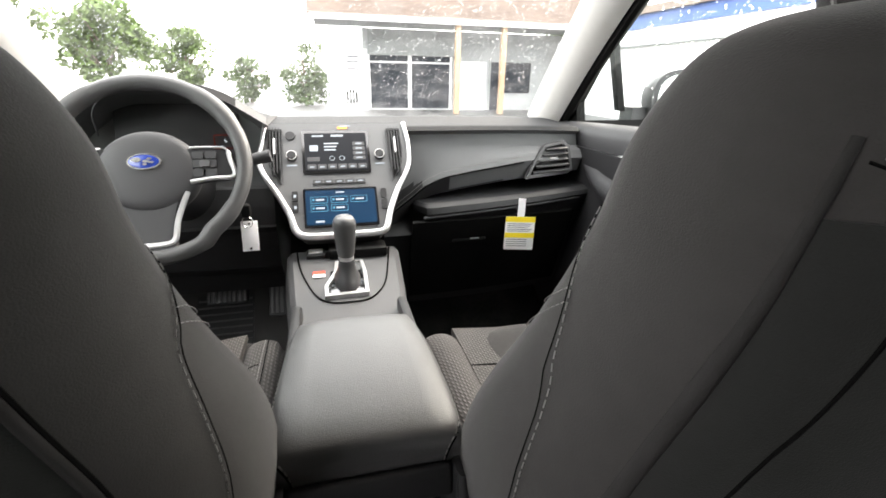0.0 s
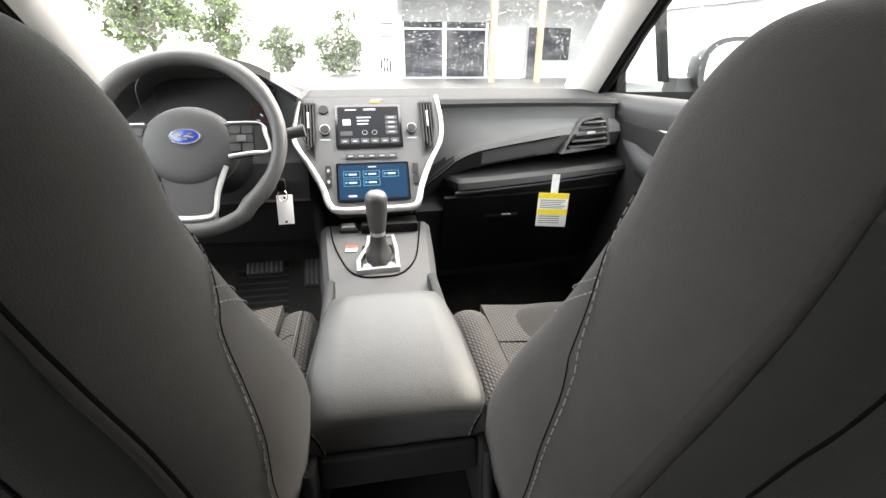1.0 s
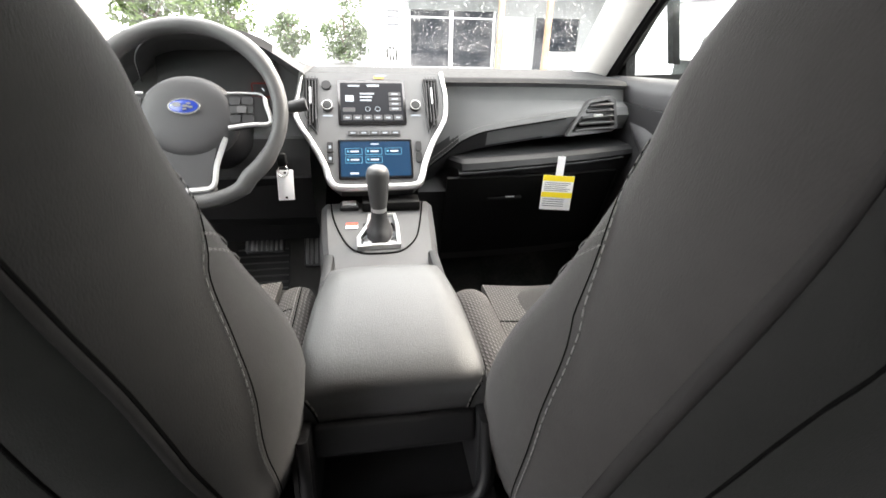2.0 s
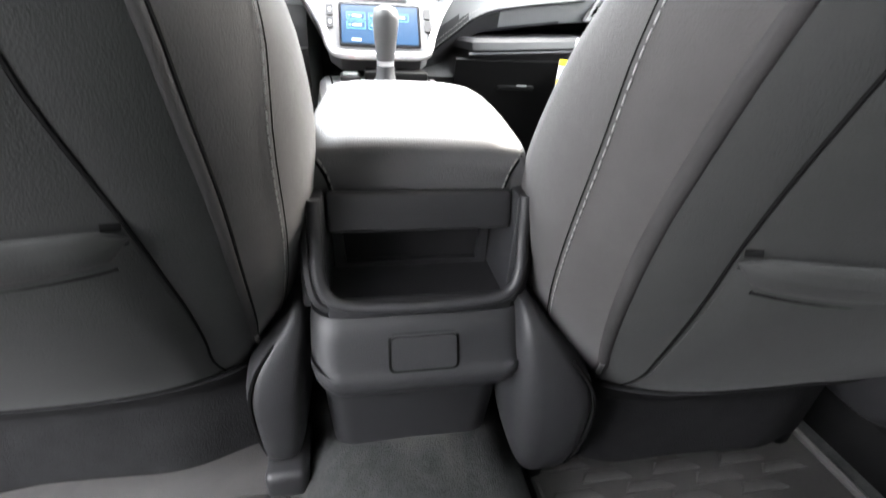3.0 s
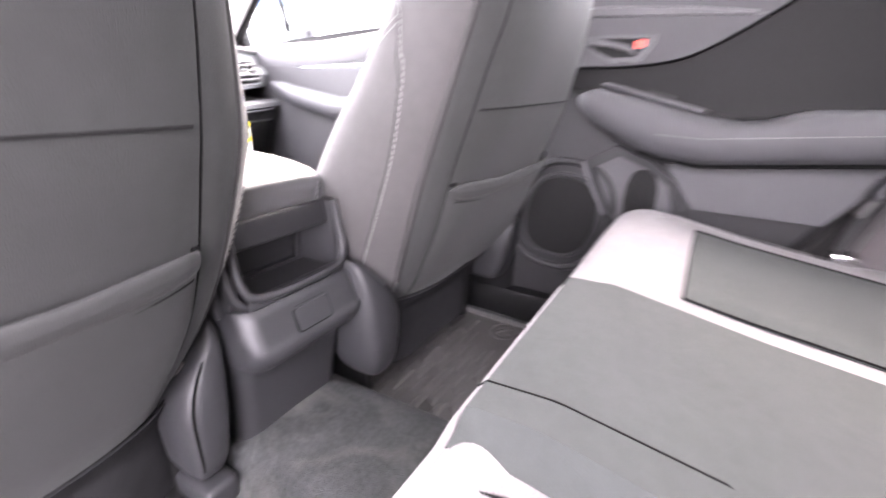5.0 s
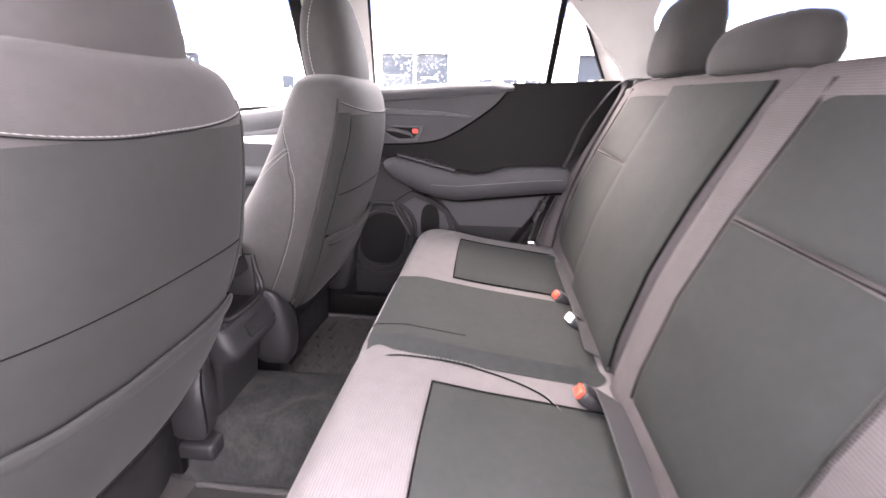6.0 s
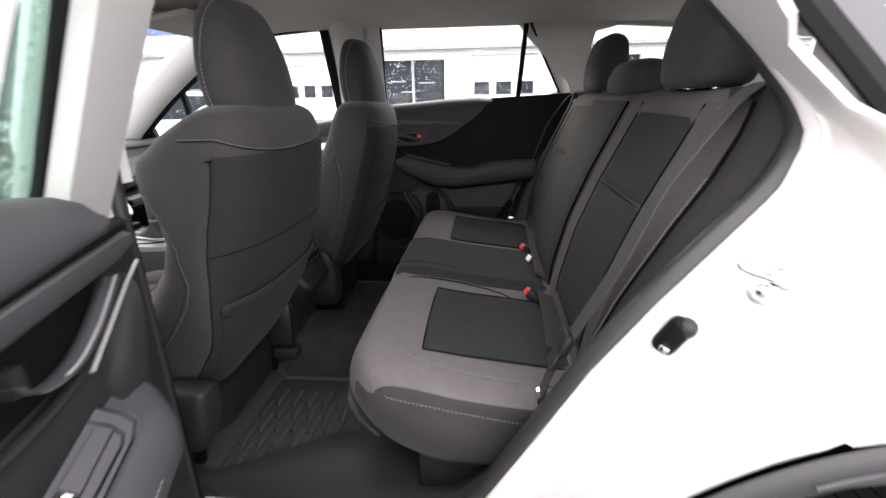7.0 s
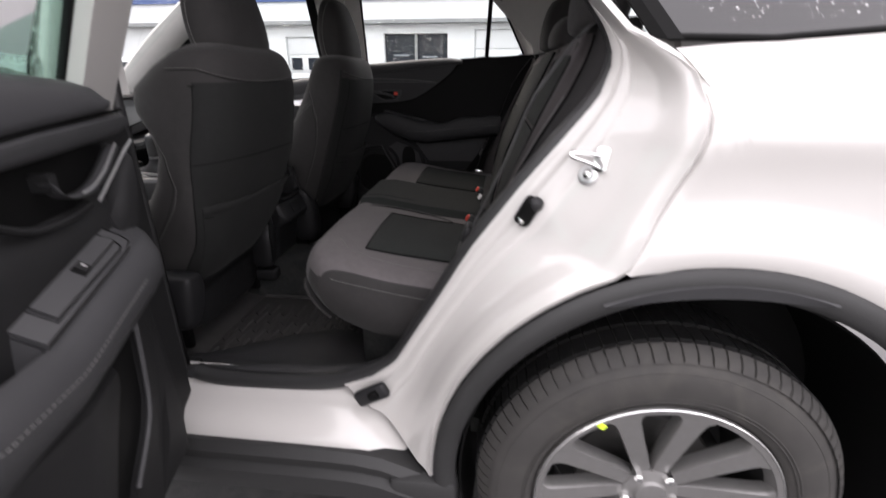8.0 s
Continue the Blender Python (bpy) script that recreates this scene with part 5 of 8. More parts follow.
        if big and side > 0:
            part("rail_end", rbox(x + s * 0.222 - 0.026, x + s * 0.222 + 0.024, 1.125 + dy, 1.21 + dy, 0.432, 0.474, 0.010, 3), M_PLASTIC, seat, "black plastic rail end cap")
    part("rail_foot", rbox(x - side * 0.20 - 0.03, x - side * 0.20 + 0.03, 1.27 + dy, 1.36 + dy, 0.352, 0.402, 0.018, 3), M_PLASTIC, seat, "black plastic cover of the outer rail foot")
    part("underframe", rbox(x - 0.19, x + 0.19, 1.24 + dy, 1.66 + dy, 0.41, 0.47, 0.012), M_SEAL_SHADE, seat, "dark seat underframe")
    return seat


front_seat(1, -0.375, 0.045, "black cloth driver's seat with pale stitching")
front_seat(-1, 0.375, -0.02, "black cloth passenger seat with pale stitching")


# ---- rear bench ----
def cushion_profile(x):
    k = 1 - 0.05 * max(0, (abs(x) - 0.55) / 0.15) ** 2
    f = 0.846 - 0.035 * max(0, (abs(x) - 0.56) / 0.14) ** 2
    crown = 0.008 * math.cos((abs(x) - 0.41) / 0.14) if abs(x) > 0.15 else 0.012
    pts = [(f, 0.70), (f - 0.028, 0.746 + crown), (f - 0.09, 0.748 + crown), (0.60, 0.722 + crown), (0.42, 0.700 + crown), (0.34, 0.694), (0.33, 0.62), (0.34, 0.54), (0.58, 0.538), (f - 0.14, 0.552), (f - 0.05, 0.595), (f - 0.006, 0.652)]
    cy, cz = 0.58, 0.60
    return [(cy + (a - cy) * k, cz + (b - cz) * k) for a, b in pts]


bench = thing("rear_bench_cushion", (0, 0.58, 0.5), "grey and black cloth rear bench cushion with white stitching", "car seat")
XS = [-0.695, -0.69, -0.675, -0.66, -0.645, -0.63, -0.615] + list(np.linspace(-0.60, 0.60, 61)) + [0.615, 0.63, 0.645, 0.66, 0.675, 0.69, 0.695]
rings = []
for i, x in enumerate(XS):
    e = max(0, (abs(x) - 0.60) / 0.095)
    k = math.sqrt(max(0.0, 1 - 0.22 * e ** 3))
    rings.append([(x, 0.58 + (a - 0.58) * k, 0.60 + (b - 0.60) * k) for a, b in closed_curve(cushion_profile(x), 96)])
cb = part("cushion", loft(rings), M_RIB, bench, angle=70)


def cushion_top(x, y):
    f = 0.846 - 0.035 * max(0, (abs(x) - 0.56) / 0.14) ** 2
    crown = 0.008 * math.cos((abs(x) - 0.41) / 0.14) if abs(x) > 0.15 else 0.012
    k = 1 - 0.05 * max(0, (abs(x) - 0.55) / 0.15) ** 2
    e = max(0, (abs(x) - 0.60) / 0.095)
    k *= math.sqrt(max(0.0, 1 - 0.22 * e ** 3))
    yy = 0.58 + (y - 0.58) / k
    pts = [(0.34, 0.694), (0.42, 0.700 + crown), (0.60, 0.722 + crown), (f - 0.09, 0.748 + crown), (f - 0.028, 0.746 + crown), (f, 0.70)]
    for a, b in zip(pts, pts[1:]):
        if a[0] <= yy <= b[0]:
            q = (yy - a[0]) / (b[0] - a[0])
            q = q * q * (3 - 2 * q) if b[0] > f - 0.03 else q
            return 0.60 + (a[1] + (b[1] - a[1]) * q - 0.60) * k
    return 0.70


def top_patch(x0, x1, y0, y1, off, nx=14, ny=14, soft=0.25):
    def f(u, v):
        x, y = x0 + (x1 - x0) * u, y0 + (y1 - y0) * v
        edge = min(u, 1 - u, v, 1 - v) / soft
        return (x, y, cushion_top(x, y) + off * min(1, 0.25 + edge))
    return sheet(f, nx, ny, 0.008)


for x0, x1 in ((-0.582, -0.258), (0.215, 0.548)):
    part("insert", top_patch(x0, x1, 0.355, 0.684, 0.006, 18, 18, 0.08), M_INSERT, cb, "black cloth seat insert")
    for pth in ([(x0, 0.36), (x0 + 0.002, 0.5), (x0, 0.684)], [(x0, 0.684), ((x0 + x1) / 2, 0.686), (x1, 0.684)], [(x1, 0.36), (x1, 0.5), (x1, 0.684)]):
        part("insert_seam", tube([(a, b, cushion_top(a, b) + 0.003) for _, a, b in [(0, p.y, p.z) for p in smooth_path([(0, *q) for q in pth], 18)]], 0.0015, 6), M_SEAM, cb)
part("centre_panel", top_patch(-0.178, 0.160, 0.36, 0.832, 0.006, 22, 34, 0.05), M_INSERT, cb, "smooth black cloth centre panel")
part("panel_seam", tube([(x, y, cushion_top(x, y) + 0.0062) for x, y in [(-0.112 + 0.008 * q, 0.825 - 0.19 * q) for q in np.linspace(0, 1, 24)]], 0.0009, 6), M_SEAM, cb, "thin seam in the centre panel")
for s, path in ((-1, [(-0.205, 0.80), (-0.182, 0.70), (-0.184, 0.60), (-0.225, 0.50), (-0.285, 0.462)]), (1, [(0.180, 0.79), (0.168, 0.70), (0.165, 0.60), (0.166, 0.50), (0.172, 0.40)])):
    path = [(p.y, p.z) for p in smooth_path([(0, *q) for q in path], 40)]
    part("stitching", stitches([(a, b, cushion_top(a, b) + 0.004) for a, b in path]), M_THREAD, cb, "white stitching beside the centre panel", kind="stuff")
    part("wing_seam", tube([(a + 0.004 * s, b, cushion_top(a, b) + 0.002) for a, b in path], 0.0015, 6), M_SEAM, cb)
for s in (-1, 1):
    path = [(p.y, p.z) for p in smooth_path([(0, s * 0.55, 0.76), (0, s * 0.61, 0.71), (0, s * 0.635, 0.60), (0, s * 0.64, 0.45), (0, s * 0.64, 0.38)], 40)]
    part("stitching", stitches([(a, b, cushion_top(a, b) + 0.0035) for a, b in path]), M_THREAD, cb, "white stitching along the outer bolster", kind="stuff")
    low = [(s * 0.699, 0.44 + 0.30 * q, 0.650 + 0.05 * q ** 1.3) for q in np.linspace(0, 1, 20)] + [(s * (0.697 - 0.20 * q), 0.745 + 0.085 * math.sin(q * 1.57), 0.702 + 0.012 * q) for q in np.linspace(0.05, 0.5, 8)]
    part("stitching", stitches(low), M_THREAD, cb, "white stitching along the cushion edge", kind="stuff")
# the ends below the stitched edge are covered in the dark cloth
cb.data.materials.append(M_SEAT)
cb.data.materials.append(M_EDGE)
for poly in cb.data.polygons:
    c = poly.center + Vector(bench.location)
    if (abs(c.x) > 0.66 and c.z < 0.645 + 0.17 * max(0.0, c.y - 0.42)) or c.z < 0.62:
        poly.material_index = 1
    elif abs(c.x) > float(np.interp(c.y, (0.38, 0.60, 0.70, 0.77, 0.80), (0.64, 0.635, 0.61, 0.575, 0.60))):
        poly.material_index = 2
# dark cloth skirt of the cushion front
part("skirt", sheet(lambda u, v: (lambda x: (x, (0.850 - 0.035 * max(0, (abs(x) - 0.56) / 0.14) ** 2) - 0.060 * v ** 2.0, 0.665 - 0.10 * v))(-0.655 + 1.31 * u), 30, 8, 0.006), M_SEAT, cb, "dark cloth front skirt")

BPROF = [(0.365, 0.66), (0.352, 0.78), (0.318, 0.92), (0.268, 1.05), (0.212, 1.17), (0.182, 1.232), (0.142, 1.258), (0.085, 1.24), (0.10, 1.06), (0.17, 0.85), (0.22, 0.68), (0.29, 0.635)]


def back_front(z, x=0.4):
    pts = [(a, b) for a, b in BPROF[:6]]
    for (a, b), (c, d) in zip(pts, pts[1:]):
        if b <= z <= d:
            return a + (c - a) * (z - b) / (d - b)
    return pts[-1][0] if z > 1 else pts[0][0]


def backrest(x0, x1, label):
    t = thing("rear_backrest", ((x0 + x1) / 2, 0.25, 0.64), label, "car seat", "rear backrests")
    rings = []
    n = 22
    for i in range(n + 1):
        u = i / n
        e = abs(2 * u - 1)
        k = math.sqrt(max(0.0, 1 - 0.35 * max(0, (e - 0.86) / 0.14) ** 2.5))
        dip = -0.012 * math.sin(math.pi * u) ** 2
        rings.append([(x0 + (x1 - x0) * u, 0.22 + (a - 0.22) * k + dip * (a > 0.2 or b < 1.2), 0.94 + (b - 0.94) * (0.5 + 0.5 * k)) for a, b in closed_curve(BPROF, 44)])
    return t, part("backrest", loft(rings), M_RIBBACK, t, angle=70)


def back_patch(x0, x1, z0, z1, off, slant=0.0):
    return sheet(lambda u, v: (x0 + (x1 - x0) * u + slant * v, back_front(z0 + (z1 - z0) * v) - 0.004 + off * min(1, 0.5 + min(u, 1 - u, v, 1 - v) / 0.1), z0 + (z1 - z0) * v), 14, 20, -0.008)


t1, b1 = backrest(-0.665, -0.155, "grey and black cloth rear backrest, driver's side part")
t2, b2 = backrest(-0.148, 0.665, "grey and black cloth rear backrest, wide part with folded centre")
for b, xa, xb in ((b1, -0.575, -0.265), (b2, 0.265, 0.575)):
    part("insert", back_patch(xa, xb, 0.74, 1.045, 0.005), M_INSERT, b, "black cloth lower insert")
    part("insert", back_patch(xa, xb, 1.055, 1.232, 0.005), M_INSERT, b, "black cloth upper insert")
    for z in (1.05,):
        part("insert_seam", tube([(q, back_front(z) + 0.002, z) for q in np.linspace(xa + 0.01, xb - 0.01, 12)], 0.0012, 6), M_SEAM, b)
    for q in (xa - 0.005, xb + 0.005):
        part("insert_seam", tube([(q, back_front(z) + 0.0, z) for z in np.linspace(0.74, 1.235, 20)], 0.0016, 6), M_SEAM, b)
    for q in (xa - 0.075, xb + 0.075):
        part("stitching", stitches([(q, back_front(z) - 0.002 - 0.003 * abs(q), z) for z in np.linspace(0.72, 1.22, 40)]), M_THREAD, b, "pale stitching on the bolster", kind="stuff")
part("centre_panel", back_patch(-0.135, 0.262, 0.70, 1.235, 0.012), M_INSERT, b2, "black cloth centre panel")
for q in (-0.138, 0.164):
    part("insert_seam", tube([(q, back_front(z) + 0.0, z) for z in np.linspace(0.72, 1.235, 20)], 0.003, 6), M_SEAM, b2)


def rear_headrest(x, w, z0, z1, yc, label):
    h = thing("rear_headrest", (x, yc, z0), label, "headrest", "rear headrests")
    H = z1 - z0
    rows = curve_rows([(z0, w * 0.78, 0.040), (z0 + H * 0.08, w * 0.96, 0.058), (z0 + H * 0.4, w, 0.064), (z0 + H * 0.75, w * 0.92, 0.055), (z0 + H * 0.93, w * 0.78, 0.04), (z1, w * 0.5, 0.015)], 18)
    part("pad", loft([[(x + px, py, z) for px, py, z in ring_of(a, yc - b - (z - z0) * 0.10, yc + b - (z - z0) * 0.10, z, 2.9, 36)] for z, a, b in rows]), M_SEAT, h, angle=70)
    for s in (-1, 1):
        part("post", tube([(x + s * w * 0.45, yc, z0 - 0.05), (x + s * w * 0.45, yc, z0 + 0.03)], 0.006, 8), M_CHROME, h, "bright metal headrest post")
    return h


rear_headrest(-0.42, 0.135, 1.262, 1.455, 0.125, "black cloth outer headrest on the rear backrest")
rear_headrest(0.42, 0.135, 1.262, 1.455, 0.125, "black cloth outer headrest on the rear backrest")
rear_headrest(0.02, 0.150, 1.250, 1.345, 0.125, "low black cloth centre headrest")

# belts and buckles
def strap(points, width, name, parent, label="", across=(1, 0, 0), n=24):
    pts = smooth_path(points, n)
    a = Vector(across).normalized()
    rings = []
    for i, p in enumerate(pts):
        d = (pts[min(i + 1, n - 1)] - pts[max(i - 1, 0)]).normalized()
        s = (a - d * a.dot(d)).normalized()
        u = d.cross(s).normalized() * 0.0012
        rings.append([p + s * width / 2 + u, p - s * width / 2 + u, p - s * width / 2 - u, p + s * width / 2 - u])
    return part(name, loft(rings), M_BELT, parent, label)


def bolster_at(m, u, v):
    """A point on the pad between backrest and door opening, u up, v outward."""
    z = 0.60 + 0.66 * u
    inner_y = back_front(max(0.67, z))
    outer_y = np.interp(z, (0.504, 0.548, 0.679, 0.844, 0.966, 1.054, 1.13, 1.19, 1.26), (0.60, 0.545, 0.467, 0.372, 0.284, 0.214, 0.154, 0.132, 0.14))
    return (m * (0.655 + 0.140 * v), inner_y + (outer_y - inner_y) * v ** 1.3 + 0.020 * math.sin(math.pi * v) * (1 - 0.6 * u), z)


for m, nm in ((-1, "left"), (1, "right")):
    b = thing("seat_belt", (m * 0.62, 0.3, 0.7), "black webbing seat belt hanging over the rear backrest", "seat belt", "rear seat belts")
    run = [(m * 0.720, 0.262, 1.158), (m * 0.718, 0.290, 1.108), (m * 0.712, 0.330, 1.0), (m * 0.700, 0.382, 0.88), (m * 0.690, 0.418, 0.80)]
    strap([(m * 0.690, 0.10, 1.266), (m * 0.712, 0.185, 1.256)] + run + [(m * 0.680, 0.445, 0.70)], 0.040, "webbing", b, n=44)
    part("shoulder_guide", rbox(m * 0.660 - 0.05, m * 0.660 + 0.045, 0.09, 0.185, 1.205, 1.236, 0.012, 3), M_GREYPL, b, "dark grey plastic belt guide")
    part("guide_lid", rbox(m * 0.665 - 0.04, m * 0.665 + 0.04, 0.085, 0.165, 1.2405, 1.262, 0.009, 3), M_GREYPL, b, "rounded lid of the belt guide")
    part("tongue", turned(rbox(-0.020, 0.020, -0.003, 0.003, -0.018, 0.018, 0.002), pose(m * 0.690, 0.424, 0.80, 22, 0, 0)), M_BRAKE, b, "dull metal belt tongue")
    part("tongue_grip", turned(rbox(-0.028, 0.028, -0.009, 0.009, -0.020, 0.020, 0.006), pose(m * 0.694, 0.408, 0.835, 22, 0, 0)), M_PLASTIC, b)
    part("anchor", rbox(m * 0.675 - 0.02, m * 0.675 + 0.02, 0.41, 0.45, 0.690, 0.712, 0.004), M_CHROME, b, "bright metal belt anchor")
for i, (bx, by) in enumerate(((-0.235, 0.40), (0.17, 0.385), (0.05, 0.372))):
    b = thing("belt_buckle", (bx, by, 0.70), "black belt buckle with a red button between cushion and backrest", "belt buckle", "belt buckles")
    part("case", turned(rbox(-0.018, 0.018, -0.014, 0.014, -0.03, 0.04, 0.008, 3), pose(bx, by, 0.705, -55, 0, 8 * i)), M_PLASTIC, b)
    part("button", turned(rbox(-0.012, 0.012, -0.010, 0.010, 0.036, 0.045, 0.003, 2), pose(bx, by, 0.705, -55, 0, 8 * i)), M_RED if i < 2 else M_PAPER, b, "red release button" if i < 2 else "white woven tag")
strapt = thing("lap_belt", (0.12, 0.38, 0.7), "black lap webbing lying along the back of the cushion", "seat belt")
strap([(0.42, 0.368, 0.722), (0.25, 0.372, 0.722), (0.05, 0.372, 0.722), (-0.10, 0.378, 0.72)], 0.045, "webbing", strapt, across=(0, 1, 0.5))
lb = thing("folded_lap_belt", (-0.38, 0.4, 0.7), "black webbing flap tucked at the back of the cushion", "seat belt")
strap([(-0.24, 0.385, 0.725), (-0.34, 0.385, 0.727), (-0.46, 0.388, 0.725), (-0.53, 0.392, 0.716)], 0.055, "webbing", lb, across=(0, 1, 0.6))
# side bolster between backrest and door opening
for m in (-1, 1):
    def bolster(u, v, m=m):
        return bolster_at(m, u, v)
    sb = thing("side_bolster", (m * 0.7, 0.3, 0.6), "dark cloth side bolster beside the rear backrest, shade in its colour", "seat bolster", "side bolsters")
    # pad cloth darkened in place of the shade in the doorway
    part("pad", sheet(bolster, 26, 12, 0.03 * m), M_BOLSTER, sb)
    part("ribbed_edge", sheet(lambda u, v: Vector(bolster(0.04 + 0.93 * u, 0.40 * v)) + Vector((0, 0.007 * math.sin(math.pi * min(1, 0.15 + 0.9 * v)), 0.003)), 26, 8, 0.006 * m), M_RIBBACK, sb, "ribbed grey cloth edge")
    zig = [Vector(bolster(u, 0.405 + 0.016 * (k % 2))) + Vector((0, 0.0035, 0.002)) for k, u in enumerate(np.linspace(0.06, 0.80, 150))]
    part("stitching", tube(zig, 0.0010, 5), M_THREAD, sb, "pale zig-zag stitching along the bolster", kind="stuff")
    part("edge_seam", tube([Vector(bolster(u, 0.44)) + Vector((0, 0.001, 0)) for u in np.linspace(0.04, 0.97, 40)], 0.003, 6), M_SEAM, sb)
    part("seam", tube([bolster(u, 0.80) for u in np.linspace(0.03, 0.97, 30)], 0.0022, 6), M_SEAM, sb)


# ---- centre console ----
con = thing("centre_console", (0, 1.5, 0.345), "black plastic centre console with a rear storage pocket", "centre console")


def con_ring(z, w, yr, yf=1.62, r=0.03, k=7):
    out = []
    for cx, cy, a0 in ((w - r, yf - r, 0), (-w + r, yf - r, 90), (-w + r, yr + r, 180), (w - r, yr + r, 270)):
        for i in range(k + 1):
            a = radians(a0 + 90 * i / k)
            out.append((cx + r * math.cos(a), cy + r * math.sin(a), z))
    return out


CB = [(0.47, 0.098, 1.196), (0.54, 0.102, 1.188), (0.60, 0.104, 1.176), (0.618, 0.105, 1.152), (0.632, 0.106, 1.135), (0.648, 0.107, 1.129), (0.672, 0.107, 1.138), (0.70, 0.106, 1.148), (0.712, 0.105, 1.156)]
body = part("body", loft([[(x, y, z + 0.018 * (abs(x) / 0.107) ** 6 * (0.61 < z < 0.66)) for x, y, z in con_ring(z, w, yr)] for z, w, yr in curve_rows(CB, 34)]), M_PLASTIC, con, angle=50)
for s in (-1, 1):
    part("side_wall", rbox(min(s * 0.086, s * 0.104), max(s * 0.086, s * 0.104), 1.178, 1.60, 0.705, 0.822, 0.006), M_PLASTIC, con)
part("pocket_back", rbox(-0.087, 0.087, 1.256, 1.34, 0.705, 0.822, 0.004), M_PLASTIC, con)
part("pocket_front", rbox(-0.088, 0.088, 1.158, 1.171, 0.700, 0.727, 0.005), M_PLASTIC, con)
part("pocket_floor", sheet(lambda u, v: (-0.088 + 0.176 * u, 1.168 + 0.095 * v, 0.716 - 0.012 * math.sin(v * math.pi)), 8, 8, 0.006), M_PLASTIC, con)
part("pocket_flap", turned(rbox(-0.085, 0.085, -0.006, 0.006, -0.014, 0.024, 0.005, 3), pose(0, 1.192, 0.798, -12, 0, 0)), M_PLASTIC, con, "smooth black flap above the pocket")
part("pocket_step", frame_plate([(-0.084, 0.712), (0.084, 0.712), (0.084, 0.815), (-0.084, 0.815)], [(-0.072, 0.718), (0.072, 0.718), (0.076, 0.774), (-0.076, 0.774)], lambda a, b, d: (a, 1.256 - d, b), 0.009), M_PLASTIC, con, "moulded step at the back of the pocket")
U = smooth_path([(-0.094, 1.178, 0.822), (-0.094, 1.172, 0.78), (-0.093, 1.164, 0.750), (-0.083, 1.158, 0.731), (-0.055, 1.154, 0.7255), (0, 1.152, 0.724), (0.055, 1.154, 0.7255), (0.083, 1.158, 0.731), (0.093, 1.164, 0.750), (0.094, 1.172, 0.78), (0.094, 1.178, 0.822)], 60)
part("pocket_rim", tube(U, 0.0062, 10), M_PLASTIC, con, "rounded satin rim round the pocket")
part("pocket_rim_step", tube([(p.x * 1.09, p.y + 0.012, p.z - 0.012 * min(1, max(0, (0.765 - p.z) / 0.02))) for p in U], 0.007, 8), M_PLASTIC, con)
def cover(a, b, d):
    return (a, 1.1470 - (b * 0.40) * -1 - d - 0.004, 0.680 + b)
part("socket_cover", prism(rrect(0.062, 0.030, 0.004), cover, 0.005), M_PLASTIC, con, "blank rectangular socket cover")
part("cover_gap", frame_plate(rrect(0.068, 0.036, 0.006), rrect(0.063, 0.031, 0.004), cover, 0.003), M_SEAM, con)
# padded lid
LID = [(1.202, 0.818, 0.846, 0.099), (1.206, 0.815, 0.858, 0.102), (1.222, 0.815, 0.866, 0.104), (1.25, 0.815, 0.872, 0.104), (1.30, 0.815, 0.878, 0.102), (1.36, 0.815, 0.881, 0.098), (1.41, 0.815, 0.880, 0.092), (1.44, 0.818, 0.874, 0.087), (1.455, 0.824, 0.862, 0.080), (1.459, 0.83, 0.85, 0.072)]


def lid_ring(y, z0, z1, w):
    """A section across the lid: flat below, softly domed above."""
    pts = [(-w * 0.96, z0), (-w, z0 + 0.008), (-w, z0 + (z1 - z0) * 0.45), (-w * 0.97, z0 + (z1 - z0) * 0.75), (-w * 0.88, z1 - 0.004), (-w * 0.6, z1), (0, z1 + 0.001), (w * 0.6, z1), (w * 0.88, z1 - 0.004), (w * 0.97, z0 + (z1 - z0) * 0.75), (w, z0 + (z1 - z0) * 0.45), (w, z0 + 0.008), (w * 0.96, z0), (0, z0 - 0.001)]
    return [(x, y, z) for x, z in pts]


lid = thing("console_armrest", (0, 1.31, 0.815), "black leatherette padded console lid with pale stitching", "armrest")
lp = part("pad", loft([lid_ring(*r) for r in curve_rows(LID, 36)]), M_LEATHER, lid, angle=75)
for s in (-1, 1):
    pth = smooth_path([(s * 0.078, 1.2005, 0.820), (s * 0.083, 1.2005, 0.838), (s * 0.094, 1.207, 0.854), (s * 0.1015, 1.235, 0.853), (s * 0.1025, 1.30, 0.852), (s * 0.0945, 1.41, 0.850)], 40)
    part("stitching", stitches(pth), M_THREAD, lp, "pale stitching", kind="stuff")
    part("lid_seam", tube([(p.x * 1.01, p.y + 0.001, p.z - 0.004) for p in pth], 0.0016, 6), M_SEAM, lp)
# forward deck
deck = part("deck", loft([[(s * w, y, z + dz) for s, dz in ((-1.0, -0.40), (-1.08, -0.08), (-1.0, -0.012), (-0.90, 0.0), (0, 0.002), (0.90, 0.0), (1.0, -0.012), (1.08, -0.08), (1.0, -0.40))] for y, w, z in ((1.44, 0.100, 0.800), (1.55, 0.104, 0.799), (1.65, 0.112, 0.798), (1.75, 0.122, 0.800), (1.84, 0.130, 0.804), (1.90, 0.134, 0.81))]), M_DECK, con, "dark grey console deck", angle=30)
edge = smooth_path([(-0.110, 1.895, 0.812), (-0.101, 1.82, 0.805), (-0.085, 1.745, 0.802), (-0.062, 1.670, 0.801), (-0.035, 1.638, 0.801), (0, 1.632, 0.802), (0.035, 1.638, 0.801), (0.060, 1.668, 0.801), (0.080, 1.72, 0.801), (0.098, 1.82, 0.805), (0.110, 1.895, 0.812)], 50)
